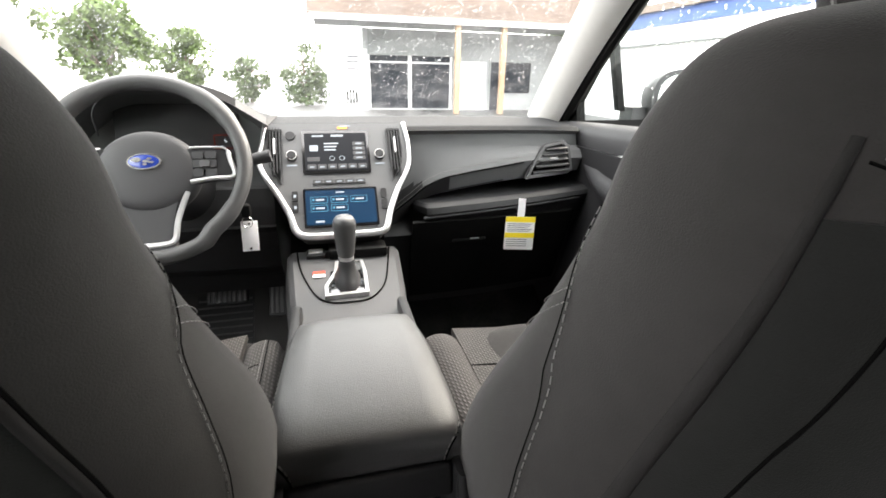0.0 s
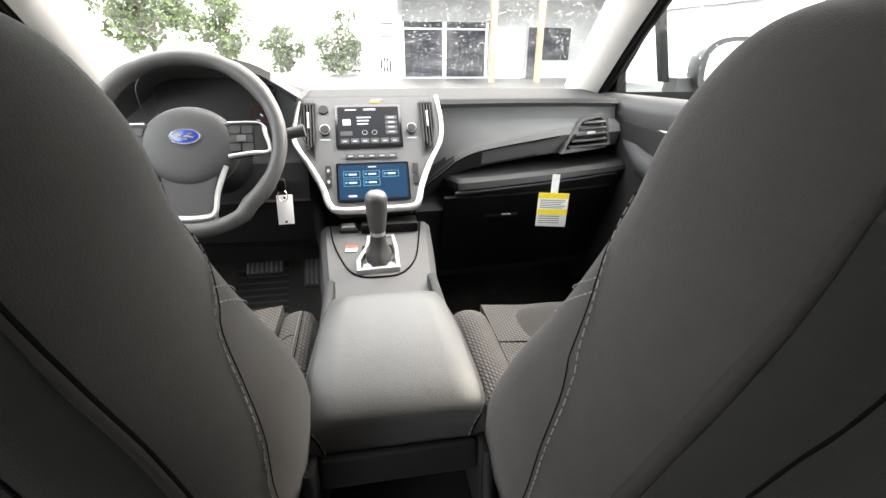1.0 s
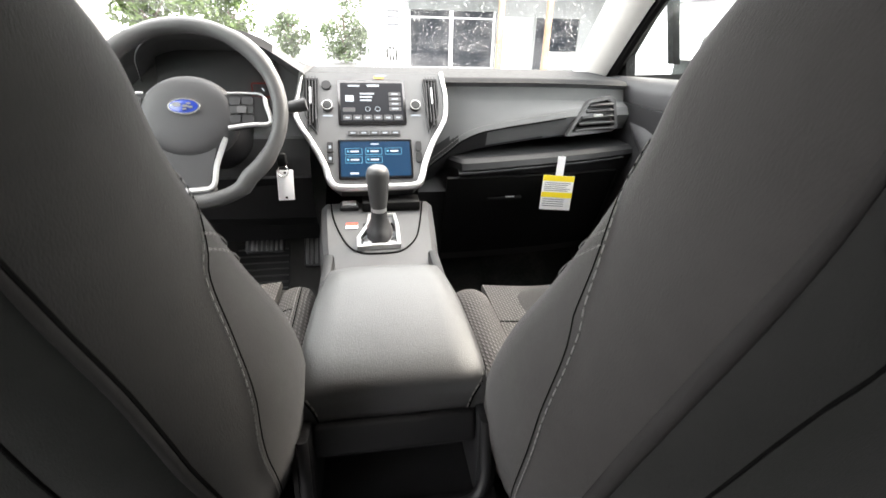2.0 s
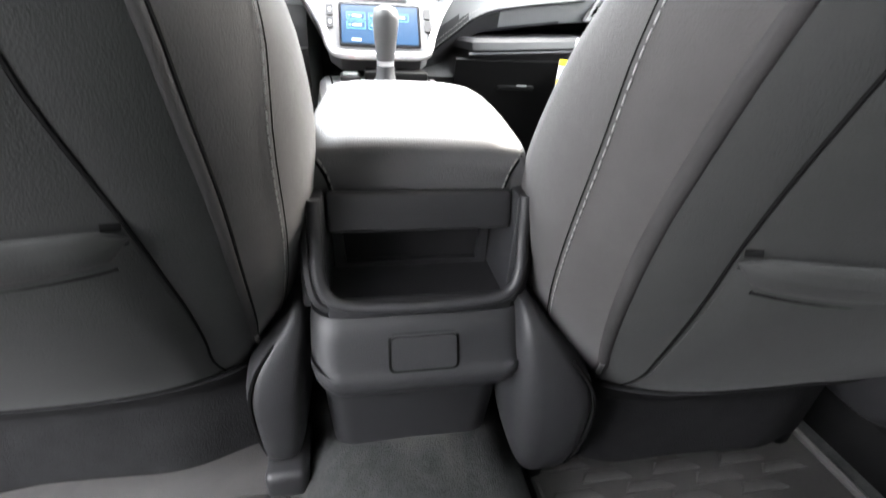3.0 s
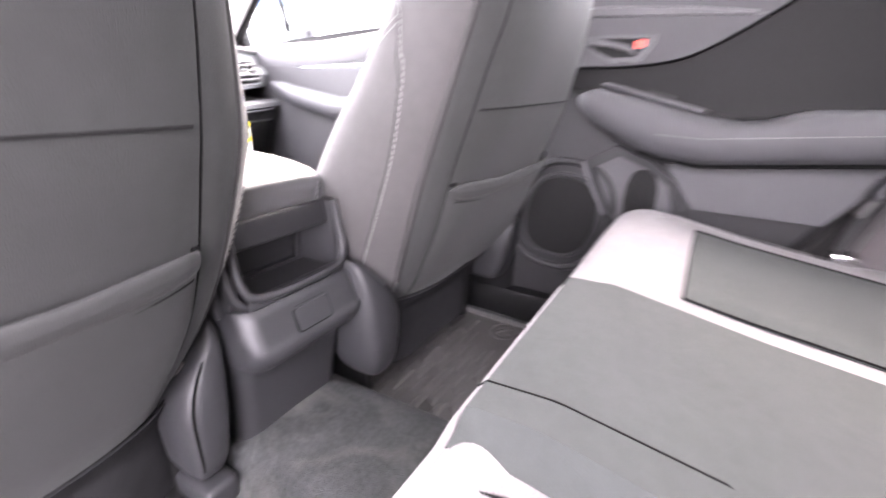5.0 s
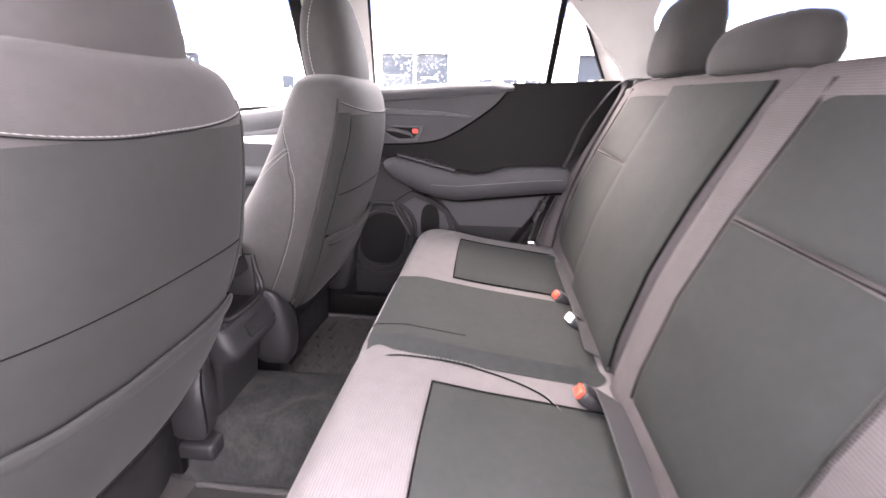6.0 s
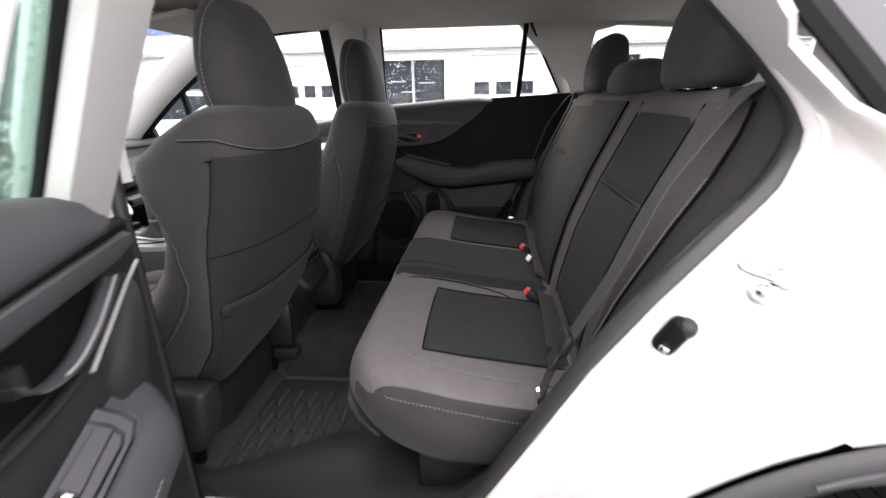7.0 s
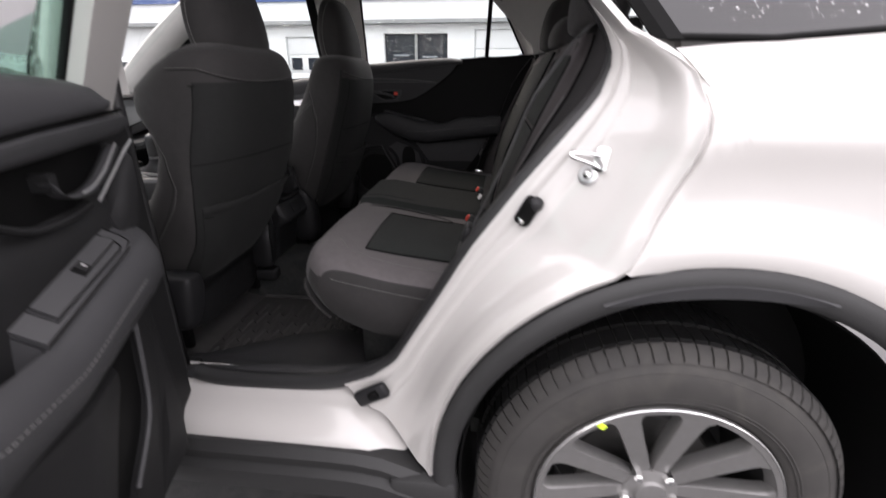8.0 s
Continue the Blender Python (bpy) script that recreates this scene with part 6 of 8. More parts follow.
part("deck_groove", tube(edge, 0.0018, 6), M_SEAM, con)
# the cubby's shade is a solid black block, no hollow is cut
part("cubby", rbox(-0.036, 0.10, 1.845, 1.90, 0.806, 0.83, 0.005), M_SEAL_SHADE, con, "cubby at the front of the deck, a black block for its shade")
part("switch_block", turned(rbox(-0.022, 0.022, -0.016, 0.016, 0, 0.012, 0.004), pose(-0.066, 1.872, 0.808, 8, 0, 0)), M_PLASTIC, con, "black brake switch")
part("switch_face", turned(rbox(-0.016, 0.016, -0.010, 0.010, 0.012, 0.016, 0.002), pose(-0.066, 1.872, 0.808, 8, 0, 0)), M_SILVER, con)
lab = part("deck_label", rbox(-0.072, -0.046, 1.757, 1.787, 0.803, 0.8042, 0), M_PAPER, con, "small red and white label")
part("label_print", rbox(-0.072, -0.046, 1.773, 1.787, 0.8042, 0.8050, 0), M_RED, lab)
# selector
sel = thing("gear_selector", (0, 1.72, 0.80), "black leather gear selector with a silver surround", "gear selector")
tr = [(-0.046, 1.652), (0.040, 1.656), (0.043, 1.76), (0.040, 1.830), (-0.023, 1.832), (-0.027, 1.772), (-0.047, 1.70)]
ti = [(-0.039, 1.662), (0.033, 1.665), (0.036, 1.76), (0.033, 1.822), (-0.016, 1.824), (-0.019, 1.768), (-0.039, 1.70)]
part("surround", frame_plate(tr, ti, lambda a, b, d: (a, b, 0.800 + d), 0.009), M_SILVER, sel, "satin silver surround")
part("gate", rbox(-0.036, 0.034, 1.663, 1.822, 0.795, 0.803, 0.002), M_GLOSSBLK, sel)
rk = curve_rows([(0.80, 0.029, 0.060, 1.735), (0.815, 0.026, 0.050, 1.728), (0.83, 0.021, 0.032, 1.719), (0.845, 0.017, 0.020, 1.712), (0.865, 0.015, 0.016, 1.710)], 10)
part("boot", loft([[(a * math.cos(2 * math.pi * i / 24) * (1 + 0.06 * math.sin(i * 3 + z * 200)), yc + b * math.sin(2 * math.pi * i / 24), z) for i in range(24)] for z, a, b, yc in rk]), M_GREYPL, sel, "wrinkled leather boot")
kn = curve_rows([(0.862, 0.013, 0.013, 1.710), (0.875, 0.017, 0.018, 1.708), (0.90, 0.0195, 0.022, 1.704), (0.925, 0.022, 0.026, 1.70), (0.943, 0.022, 0.027, 1.698), (0.953, 0.017, 0.021, 1.697), (0.957, 0.008, 0.01, 1.697)], 20)
part("knob", loft([[(a * math.cos(2 * math.pi * i / 28), yc + b * math.sin(2 * math.pi * i / 28), z) for i in range(28)] for z, a, b, yc in kn]), M_LEATHER, sel, "smooth black leather knob", angle=70)
part("knob_collar", loft([[(0.0155 * math.cos(2 * math.pi * i / 24), 1.710 + 0.0165 * math.sin(2 * math.pi * i / 24), z) for i in range(24)] for z in (0.860, 0.868)]), M_SILVER, sel)
bk = thing("front_belt_buckle", (0.115, 1.24, 0.72), "black front belt buckle with a red button beside the console", "belt buckle", "belt buckles")
bm4 = pose(0.127, 1.225, 0.760, -14, 0, 0)
part("case", turned(rbox(-0.008, 0.008, -0.022, 0.022, -0.06, 0.046, 0.005), bm4), M_PLASTIC, bk)
part("button", turned(rbox(-0.0075, 0.0075, -0.018, 0.012, 0.042, 0.051, 0.003), bm4), M_RED, bk, "red release button")
copy_thing(bk, pose(-0.118, 1.24, 0.715))


# ---- dashboard ----
def F(x, z, off=0.0):
    """A point on the sloping face of the centre stack."""
    return Vector((x, 1.2204 + 0.766 * z - 0.794 * off, z + 0.608 * off))


dash = thing("dashboard", (0, 2.1, 0.8), "dark grey soft-skinned dashboard with a stitched seam", "dashboard")


def top_z(x):
    return 1.092 - 0.012 * max(0, (abs(x) - 0.3) / 0.45) ** 2 + (0.0 if x > -0.12 else 0.0)


def soft(x, xs, zs):
    return sum(float(np.interp(x + d, xs, zs)) for d in (-0.018, -0.009, 0, 0.009, 0.018)) / 5


def pad_seam(x):
    """Height of the stitched seam on the soft pad."""
    return soft(x, (0.10, 0.128, 0.156, 0.184, 0.232, 0.282, 0.37, 0.54), (0.81, 0.851, 0.878, 0.896, 0.936, 0.956, 0.970, 0.991))


def pad_low(x):
    """Height of the pad's lower edge."""
    return soft(x, (0.10, 0.135, 0.17, 0.218, 0.249, 0.329, 0.509, 0.74), (0.765, 0.805, 0.843, 0.884, 0.902, 0.915, 0.937, 0.950))


def right_profile(x):
    t, zs, zl = top_z(x), pad_seam(x), pad_low(x)
    top, low = 0.892 + 0.04 * (x - 0.2), 0.860 + 0.05 * (x - 0.174)
    back = 0.10 * min(1, max(0, (0.225 - x) / 0.05))
    return [(2.075, t - 0.006), (2.06, t - 0.016), (2.078, t - 0.028), (2.068, t - 0.06), (2.036, zs + 0.02), (2.022, zs), (2.040, zl), (2.13, max(zl - 0.004, 0.902)), (2.14, top + 0.004), (2.05, top), (1.985 + back, top), (1.966 + back, top - 0.008), (1.960 + back, low + 0.006), (1.970 + back, low - 0.008), (2.004, 0.80), (2.034, 0.66), (2.07, 0.56), (2.2, 0.56), (2.40, 0.70), (2.52, 0.95), (2.54, 1.04), (2.50, t - 0.03), (2.30, t + 0.004)]


def bend_r(x):
    return 0.05 * max(0, (abs(x) - 0.2) / 0.5) ** 2


def poly_loft(x0, x1, n, profile, bend):
    rings = []
    for i in range(n + 1):
        x = x0 + (x1 - x0) * i / n
        pts = [(x, y + bend(x), z) for y, z in profile(x)]
        dense = []
        m = len(pts)
        for k in range(m):
            a, b = Vector(pts[k]), Vector(pts[(k + 1) % m])
            dense += [a, a.lerp(b, 0.12), a.lerp(b, 0.88)]
        rings.append(dense)
    return loft(rings)


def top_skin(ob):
    """Upward faces above the crease are darkened to hold down the light on them; the shelf and knee part are black
    plastic.
    """
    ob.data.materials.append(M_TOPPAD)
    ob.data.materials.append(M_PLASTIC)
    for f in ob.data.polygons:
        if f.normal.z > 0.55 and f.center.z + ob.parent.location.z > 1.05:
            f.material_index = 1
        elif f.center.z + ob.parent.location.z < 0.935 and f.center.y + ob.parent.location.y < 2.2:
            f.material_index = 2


dr = part("passenger_side", poly_loft(0.112, 0.735, 56, right_profile, bend_r), M_DASH, dash, angle=32)
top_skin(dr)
# lower edge of the soft pad: stitched seam that sweeps down to the console
seam = [(x, 2.0205 + bend_r(x), pad_seam(x) + 0.003) for x in np.linspace(0.125, 0.525, 50)]
part("stitching", stitches(seam, pitch=0.008, length=0.0055, r=0.0009), M_THREAD, dash, "pale stitching along the pad", kind="stuff")
part("stitching", stitches([(a, b + 0.0035, c + 0.011) for a, b, c in seam], pitch=0.008, length=0.0055, r=0.0009), M_THREAD, dash, "pale stitching along the pad", kind="stuff")
part("pad_seam", tube([(a, b - 0.0005, c - 0.005) for a, b, c in seam], 0.0018, 6), M_SEAM, dash)
# lid and handle set blacker than their plastic for the shade under the shelf
gb = part("glovebox", sheet(lambda u, v: (0.185 + 0.50 * u, 1.972 + 0.095 * v + bend_r(0.185 + 0.5 * u), 0.850 - 0.26 * v), 8, 8, 0.01), M_SEAL_SHADE, dash, "black plastic glovebox lid, darkened for the shade it lies in")
part("glovebox_handle", rbox(0.30, 0.40, 1.983, 2.00, 0.775, 0.787, 0.004), M_SEAL_SHADE, gb)
# thin silver bar paints a highlight on the handle
part("handle_glint", rbox(0.352, 0.378, 1.980, 1.985, 0.7855, 0.7885, 0.001), M_SILVER, gb)
part("lip", tube([(x, 1.966 + bend_r(x), 0.857 + 0.05 * (x - 0.174)) for x in np.linspace(0.215, 0.70, 16)], 0.004, 8), M_GREYPL, dash, "thin ledge under the shelf")
# side vent
def vent_face(a, b, d):
    return (a, 2.052 + bend_r(a) - d - 0.035 * (1 - (b - 0.945) / 0.09), b)
vo = [(0.525, 0.942), (0.672, 0.950), (0.690, 0.962), (0.686, 1.030), (0.668, 1.042), (0.600, 1.032), (0.568, 1.002)]
cxv, czv = 0.622, 0.99
vi = [(cxv + (a - cxv) * 0.86, czv + (b - czv) * 0.82) for a, b in vo]
v1 = part("side_vent", frame_plate(vo, vi, vent_face, 0.016), M_GREYPL, dash, "dark grey vent surround")
part("vent_back", prism(vi, lambda a, b, d: vent_face(a, b, d - 0.006), 0.003), M_SEAL_SHADE, v1)
for i in range(5):
    z = 0.960 + i * 0.0150
    part("louvre", turned(rbox(-0.070 + 0.012 * i, 0.050, -0.012, 0.004, -0.0022, 0.0022, 0.001), pose(0.624, 2.044 + bend_r(0.62) - 0.035 * (1 - (z - 0.945) / 0.09), z, 12, -3, 4)), M_GREYPL, v1)
part("vent_tab", turned(rbox(-0.014, 0.014, -0.012, 0.0, -0.004, 0.004, 0.002), pose(0.625, 2.028 + bend_r(0.62), 0.992, 0, -3, 4)), M_SILVER, v1, "small silver vent tab")
# left side with the instrument hood
def left_profile(x):
    h = math.exp(-((x + 0.375) / 0.20) ** 4)
    t = top_z(x) + 0.105 * h
    return [(2.06 - 0.085 * h, t - 0.006), (2.045 - 0.09 * h, t - 0.022), (2.07 - 0.03 * h, t - 0.032), (2.10 + 0.03 * h, t - 0.06), (2.09 + 0.03 * h, 0.985), (2.02, 0.95), (1.99, 0.90), (1.98, 0.84), (2.0, 0.74), (2.05, 0.69), (2.2, 0.66), (2.40, 0.74), (2.52, 0.95), (2.54, 1.04), (2.50, top_z(x) - 0.03), (2.34, top_z(x) + 0.01 * h)]
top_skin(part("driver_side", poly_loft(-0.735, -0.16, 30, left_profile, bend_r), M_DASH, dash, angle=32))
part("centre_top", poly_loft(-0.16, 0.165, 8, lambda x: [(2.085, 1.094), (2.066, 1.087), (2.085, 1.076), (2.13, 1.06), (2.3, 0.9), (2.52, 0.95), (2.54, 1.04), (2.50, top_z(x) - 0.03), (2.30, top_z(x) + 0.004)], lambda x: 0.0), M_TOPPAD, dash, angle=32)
part("hood_trim", tube(smooth_path([(-0.52, 2.03, 1.075), (-0.505, 1.995, 1.13), (-0.46, 1.972, 1.165), (-0.375, 1.962, 1.178), (-0.29, 1.972, 1.165)], 30), 0.0018, 6), M_GREYPL, dash, "thin grey line under the hood")
ins = part("instrument_panel", sheet(lambda u, v: (-0.515 + 0.28 * u, 2.09 + 0.03 * v, 1.0 + 0.14 * v), 6, 6, 0.01), M_PLASTIC, dash, "dark instrument panel")
part("gauge_window", frame_plate(rrect(0.045, 0.035, 0.004), rrect(0.041, 0.031, 0.003), lambda a, b, d: (-0.275 + a, 2.098 - d, 1.05 + b), 0.002), M_REDGLOW, ins, "dim red-lit gauge field")
for k in range(7):
    a = radians(210 - 40 * k)
    part("gauge_mark", turned(rbox(-0.004, 0.004, -0.001, 0.001, -0.0015, 0.0015, 0), pose(-0.252 + 0.028 * math.cos(a), 2.094, 1.035 + 0.022 * math.sin(a), 0, -math.degrees(a), 0)), M_ICON, ins)
part("knee_panel", sheet(lambda u, v: (-0.70 + 0.54 * u, 1.985 + 0.08 * v, 0.86 - 0.20 * v), 8, 6, 0.012), M_PLASTIC, dash, "black knee panel under the steering column")

# centre stack
stack = thing("centre_stack", (0, 2.0, 0.86), "dark grey centre stack with two screens and a silver edge", "centre stack")
so = [(-0.172, 1.070), (-0.176, 1.05), (-0.182, 1.003), (-0.145, 0.945), (-0.118, 0.90), (-0.108, 0.872), (-0.085, 0.857), (0.0, 0.856), (0.090, 0.858), (0.108, 0.872), (0.118, 0.90), (0.142, 0.945), (0.176, 0.995), (0.183, 1.04), (0.180, 1.070), (0.176, 1.096), (-0.168, 1.096)]
part("face", prism(so, lambda a, b, d: F(a, b, d - 0.06), 0.06), M_STACK, stack, angle=30)
edge_pts = smooth_path([F(a, b, 0.002) for a, b in [so[-1]] + so[:16]], 90)
part("silver_edge", tube(edge_pts, [0.0055 + 0.0035 * math.sin(math.pi * i / 89) ** 2 for i in range(90)], 10), M_SILVER, stack, "satin silver edge")


def plate(name, x0, x1, z0, z1, m, off=0.001, th=0.003, parent=None, label="", r=0.003):
    w, h = x1 - x0, z1 - z0
    return part(name, prism(rrect(w, h, min(r, w / 3, h / 3), 3), lambda a, b, d: F((x0 + x1) / 2 + a, (z0 + z1) / 2 + b, off + d), th), m, parent or stack, label)


up = plate("upper_screen", -0.083, 0.081, 0.984, 1.077, M_GLOSSBLK, label="dark media screen")
plate("display", -0.077, 0.075, 0.990, 1.072, M_SCREEN, 0.004, 0.0005, up)
for x0, x1, z0, z1 in ((-0.065, -0.045, 1.032, 1.045), (-0.030, 0.005, 1.047, 1.050), (-0.030, 0.0, 1.040, 1.043), (-0.030, -0.002, 1.033, 1.036), (-0.012, 0.018, 1.064, 1.068), (-0.058, -0.03, 1.064, 1.067)):
    plate("icon", x0, x1, z0, z1, M_ICON, 0.0046, 0.0004, up, r=0.001)
for i in range(6):
    plate("icon_key", -0.072 + i * 0.0245, -0.051 + i * 0.0245, 0.993, 1.0035, M_ICON if i == 9 else M_GREYPL, 0.0046, 0.0004, up, r=0.002)
    plate("icon", -0.067 + i * 0.0245, -0.056 + i * 0.0245, 0.996, 0.999, M_ICON, 0.0051, 0.0003, up, r=0.001)
for i in range(4):
    plate("icon_key", 0.040, 0.070, 1.012 + i * 0.0105, 1.0205 + i * 0.0105, M_GREYPL, 0.0046, 0.0004, up, r=0.002)
    plate("icon", 0.047, 0.063, 1.015 + i * 0.0105, 1.0175 + i * 0.0105, M_ICON, 0.0051, 0.0003, up, r=0.001)
plate("icon_key", -0.072, -0.042, 1.010, 1.019, M_GREYPL, 0.0046, 0.0004, up, r=0.002)
for x in (-0.012, 0.012):
    part("icon_ring", tube([F(x + 0.006 * math.cos(a), 1.016 + 0.0048 * math.sin(a), 0.0048) for a in np.linspace(0, 6.28, 14)[:-1]], 0.0006, 5, closed=True), M_ICON, up)
lo = plate("lower_screen", -0.086, 0.089, 0.873, 0.952, M_GLOSSBLK, label="blue settings screen")
plate("display", -0.081, 0.084, 0.878, 0.948, M_SCREENBLUE, 0.004, 0.0005, lo)
for i in range(3):
    for j in range(2):
        if (i, j) == (2, 0):
            continue
        x0 = -0.070 + i * 0.047
        z0 = 0.904 + j * 0.017
        key = plate("icon_key", x0, x0 + 0.040, z0, z0 + 0.0135, M_ICONBLUE, 0.0046, 0.0004, lo, "lit cyan menu key", r=0.002)
        plate("key_field", x0 + 0.001, x0 + 0.039, z0 + 0.0009, z0 + 0.0126, M_SCREENBLUE, 0.0051, 0.0003, lo, r=0.002)
        plate("icon", x0 + 0.012, x0 + 0.032, z0 + 0.005, z0 + 0.0085, M_ICON, 0.0055, 0.0003, lo, r=0.001)
        plate("icon", x0 + 0.004, x0 + 0.009, z0 + 0.005, z0 + 0.009, M_ICONBLUE, 0.0055, 0.0003, lo, r=0.001)
plate("icon", -0.060, -0.040, 0.882, 0.886, M_ICON, 0.0046, 0.0004, lo, r=0.001)
plate("icon", -0.010, 0.010, 0.9415, 0.944, M_ICON, 0.0046, 0.0004, lo, r=0.001)
for x in (-0.108, 0.105):
    kb = part("knob", loft([[F(x + r * math.cos(2 * math.pi * i / 28), 1.022 + 0.79 * r * math.sin(2 * math.pi * i / 28), d) for i in range(28)] for d, r in ((0.0, 0.0125), (0.012, 0.0115), (0.014, 0.009))]), M_PLASTIC, stack, "round volume knob")
    part("knob_ring", tube([F(x + 0.0118 * math.cos(a), 1.022 + 0.79 * 0.0118 * math.sin(a), 0.011) for a in np.linspace(0, 6.283, 25)[:-1]], 0.0016, 6, closed=True), M_CHROME, kb)
    plate("knob_print", x - 0.012, x + 0.012, 1.002, 1.005, M_ICON, 0.001, 0.0006, r=0.001)
part("start_cap", loft([[F(-0.110 + r * math.cos(2 * math.pi * i / 28), 1.068 + 0.79 * r * math.sin(2 * math.pi * i / 28), d) for i in range(28)] for d, r in ((0.0, 0.012), (0.004, 0.0115), (0.004, 0.010))]), M_PLASTIC, stack, "round blank cap")
for i in range(5):
    plate("menu_key", -0.062 + i * 0.0255, -0.038 + i * 0.0255, 0.962, 0.9705, M_GREYPL, 0.001, 0.003, label="flat menu key", r=0.002)
    plate("key_print", -0.056 + i * 0.0255, -0.044 + i * 0.0255, 0.965, 0.9675, M_ICON, 0.0042, 0.0003, r=0.001)
for z in (0.915, 0.938):
    plate("rocker_key", -0.112, -0.098, z - 0.010, z + 0.010, M_PLASTIC, 0.001, 0.003)
    plate("key_print", -0.108, -0.102, z - 0.003, z + 0.003, M_ICON, 0.0042, 0.0003, r=0.001)
    plate("rocker_key", 0.099, 0.113, z - 0.010, z + 0.010, M_PLASTIC, 0.001, 0.003)
plate("warning_lamp", 0.006, 0.030, 1.0835, 1.0875, M_AMBER, 0.001, 0.001, label="amber seat-belt warning lamp", r=0.001)
plate("warning_print", 0.012, 0.038, 1.0885, 1.0905, M_ICON, 0.001, 0.0006, r=0.001)
for s in (-1, 1):
    vo = [(s * 0.128, 1.080), (s * 0.163, 1.080), (s * 0.165, 1.03), (s * 0.160, 1.0), (s * 0.134, 0.965), (s * 0.130, 1.02)]
    vi = [(s * 0.147 + (a - s * 0.147) * 0.84, 1.03 + (b - 1.03) * 0.94) for a, b in vo]
    v = part("centre_vent", frame_plate(vo, vi, lambda a, b, d: F(a, b, d), 0.008), M_PLASTIC, stack, "upright centre air vent")
    part("vent_back", prism(vi, lambda a, b, d: F(a, b, d + 0.001), 0.001), M_SEAL_SHADE, v)
    for i in range(4):
        x = s * (0.135 + 0.0072 * i)
        part("louvre", loft([[F(x + a, z, o) for a, o in ((-0.0012, 0.001), (0.0012, 0.001), (0.0012, 0.008), (-0.0012, 0.008))] for z in (0.975 + 0.006 * (3 - i if s > 0 else 3 - i), 1.084)]), M_GREYPL, v)
    part("vent_tab", loft([[F(s * 0.147 + a, z, o) for a, o in ((-0.002, 0.008), (0.002, 0.008), (0.002, 0.013), (-0.002, 0.013))] for z in (1.025, 1.058)]), M_SILVER, v, "small silver vent tab")

# ---- steering wheel ----
SW = Vector((-0.367, 1.835, 1.038))
swm = Matrix.Translation(SW) @ pose(0, 0, 0, -26, 0, 0)
wheel2 = thing("steering_wheel", SW, "black steering wheel with silver spoke trim and a blue oval badge", "steering wheel")


def S(x, z, d=0.0):
    """Wheel plane: x across, z up along the rim, d towards the driver."""
    return swm @ Vector((x, -d + SPOKE_BACK, z))


SPOKE_BACK = 0.0
part("rim", tube([S(0.178 * math.cos(a), 0.172 * math.sin(a) - (0.012 if -2.2 < a < -0.9 else 0)) for a in np.linspace(-math.pi, math.pi, 65)[:-1]], [0.0155 + 0.002 * (abs(math.sin(a * 2)) > 0.9) for a in np.linspace(-math.pi, math.pi, 65)[:-1]], 12, closed=True), M_LEATHER, wheel2, angle=60)
hub = curve_rows([(-0.035, 0.086), (-0.015, 0.090), (0.003, 0.083), (0.011, 0.062), (0.014, 0.02)], 14)
hb = part("hub", loft([[S(r * 1.06 * math.cos(2 * math.pi * i / 40), r * 0.95 * math.sin(2 * math.pi * i / 40) - 0.012, d) for i in range(40)] for d, r in hub]), M_GREYPL, wheel2, "rounded airbag cover", angle=60)
part("hub_ring", tube([S(0.068 * math.cos(a), 0.060 * math.sin(a) - 0.010, 0.008) for a in np.linspace(0, 6.283, 41)[:-1]], 0.0014, 6, closed=True), M_GREYPL, hb)
bd = part("badge", loft([[S(r * 0.028 * math.cos(2 * math.pi * i / 32), r * 0.0145 * math.sin(2 * math.pi * i / 32) + 0.004, d) for i in range(32)] for d, r in ((0.011, 1.0), (0.016, 1.0), (0.018, 0.9))]), M_BLUE, hb, "blue oval badge")
part("badge_rim", tube([S(0.028 * math.cos(a), 0.0145 * math.sin(a) + 0.004, 0.016) for a in np.linspace(0, 6.283, 33)[:-1]], 0.0022, 6, closed=True), M_CHROME, bd)
for q, (a, b, r) in enumerate(((-0.013, 0.006, 0.006), (0.004, 0.003, 0.004), (0.013, 0.001, 0.0035), (0.010, 0.008, 0.003), (0.002, -0.003, 0.003))):
    part("badge_mark", loft([[S(a + r * 1.5 * math.cos(2 * math.pi * i / 12), b + r * 0.7 * math.sin(2 * math.pi * i / 12) + 0.001, d) for i in range(12)] for d in (0.0175, 0.0195)]), M_CHROME, bd)
SPOKE_BACK = 0.022
for s in (-1, 1):
    sp = part("spoke", loft([[S(s * x, z0, d) for z0, d in ((zt, 0.012), (zt, 0.026), (zb, 0.026), (zb, 0.012))] for x, zt, zb in ((0.070, 0.032, -0.042), (0.11, 0.030, -0.034), (0.150, 0.026, -0.026), (0.172, 0.022, -0.020))]), M_PLASTIC, wheel2)
    tri = smooth_path([S(s * 0.078, 0.034, 0.027), S(s * 0.12, 0.034, 0.027), S(s * 0.145, 0.030, 0.027), S(s * 0.152, 0.008, 0.027), S(s * 0.158, -0.026, 0.026), S(s * 0.12, -0.030, 0.027), S(s * 0.078, -0.036, 0.027)], 36)
    part("silver_trim", tube(tri, [0.002 + 0.0028 * (i > 12) for i in range(36)], 8), M_SILVER, sp, "silver spoke trim")
    for i in range(2):
        for j in range(3):
            part("spoke_key", loft([[S(s * (0.092 + 0.024 * i) + a, 0.018 - 0.018 * j + b, d) for a, b in rrect(0.021, 0.015, 0.003, 2)] for d in (0.026, 0.029)]), M_GREYPL, sp)
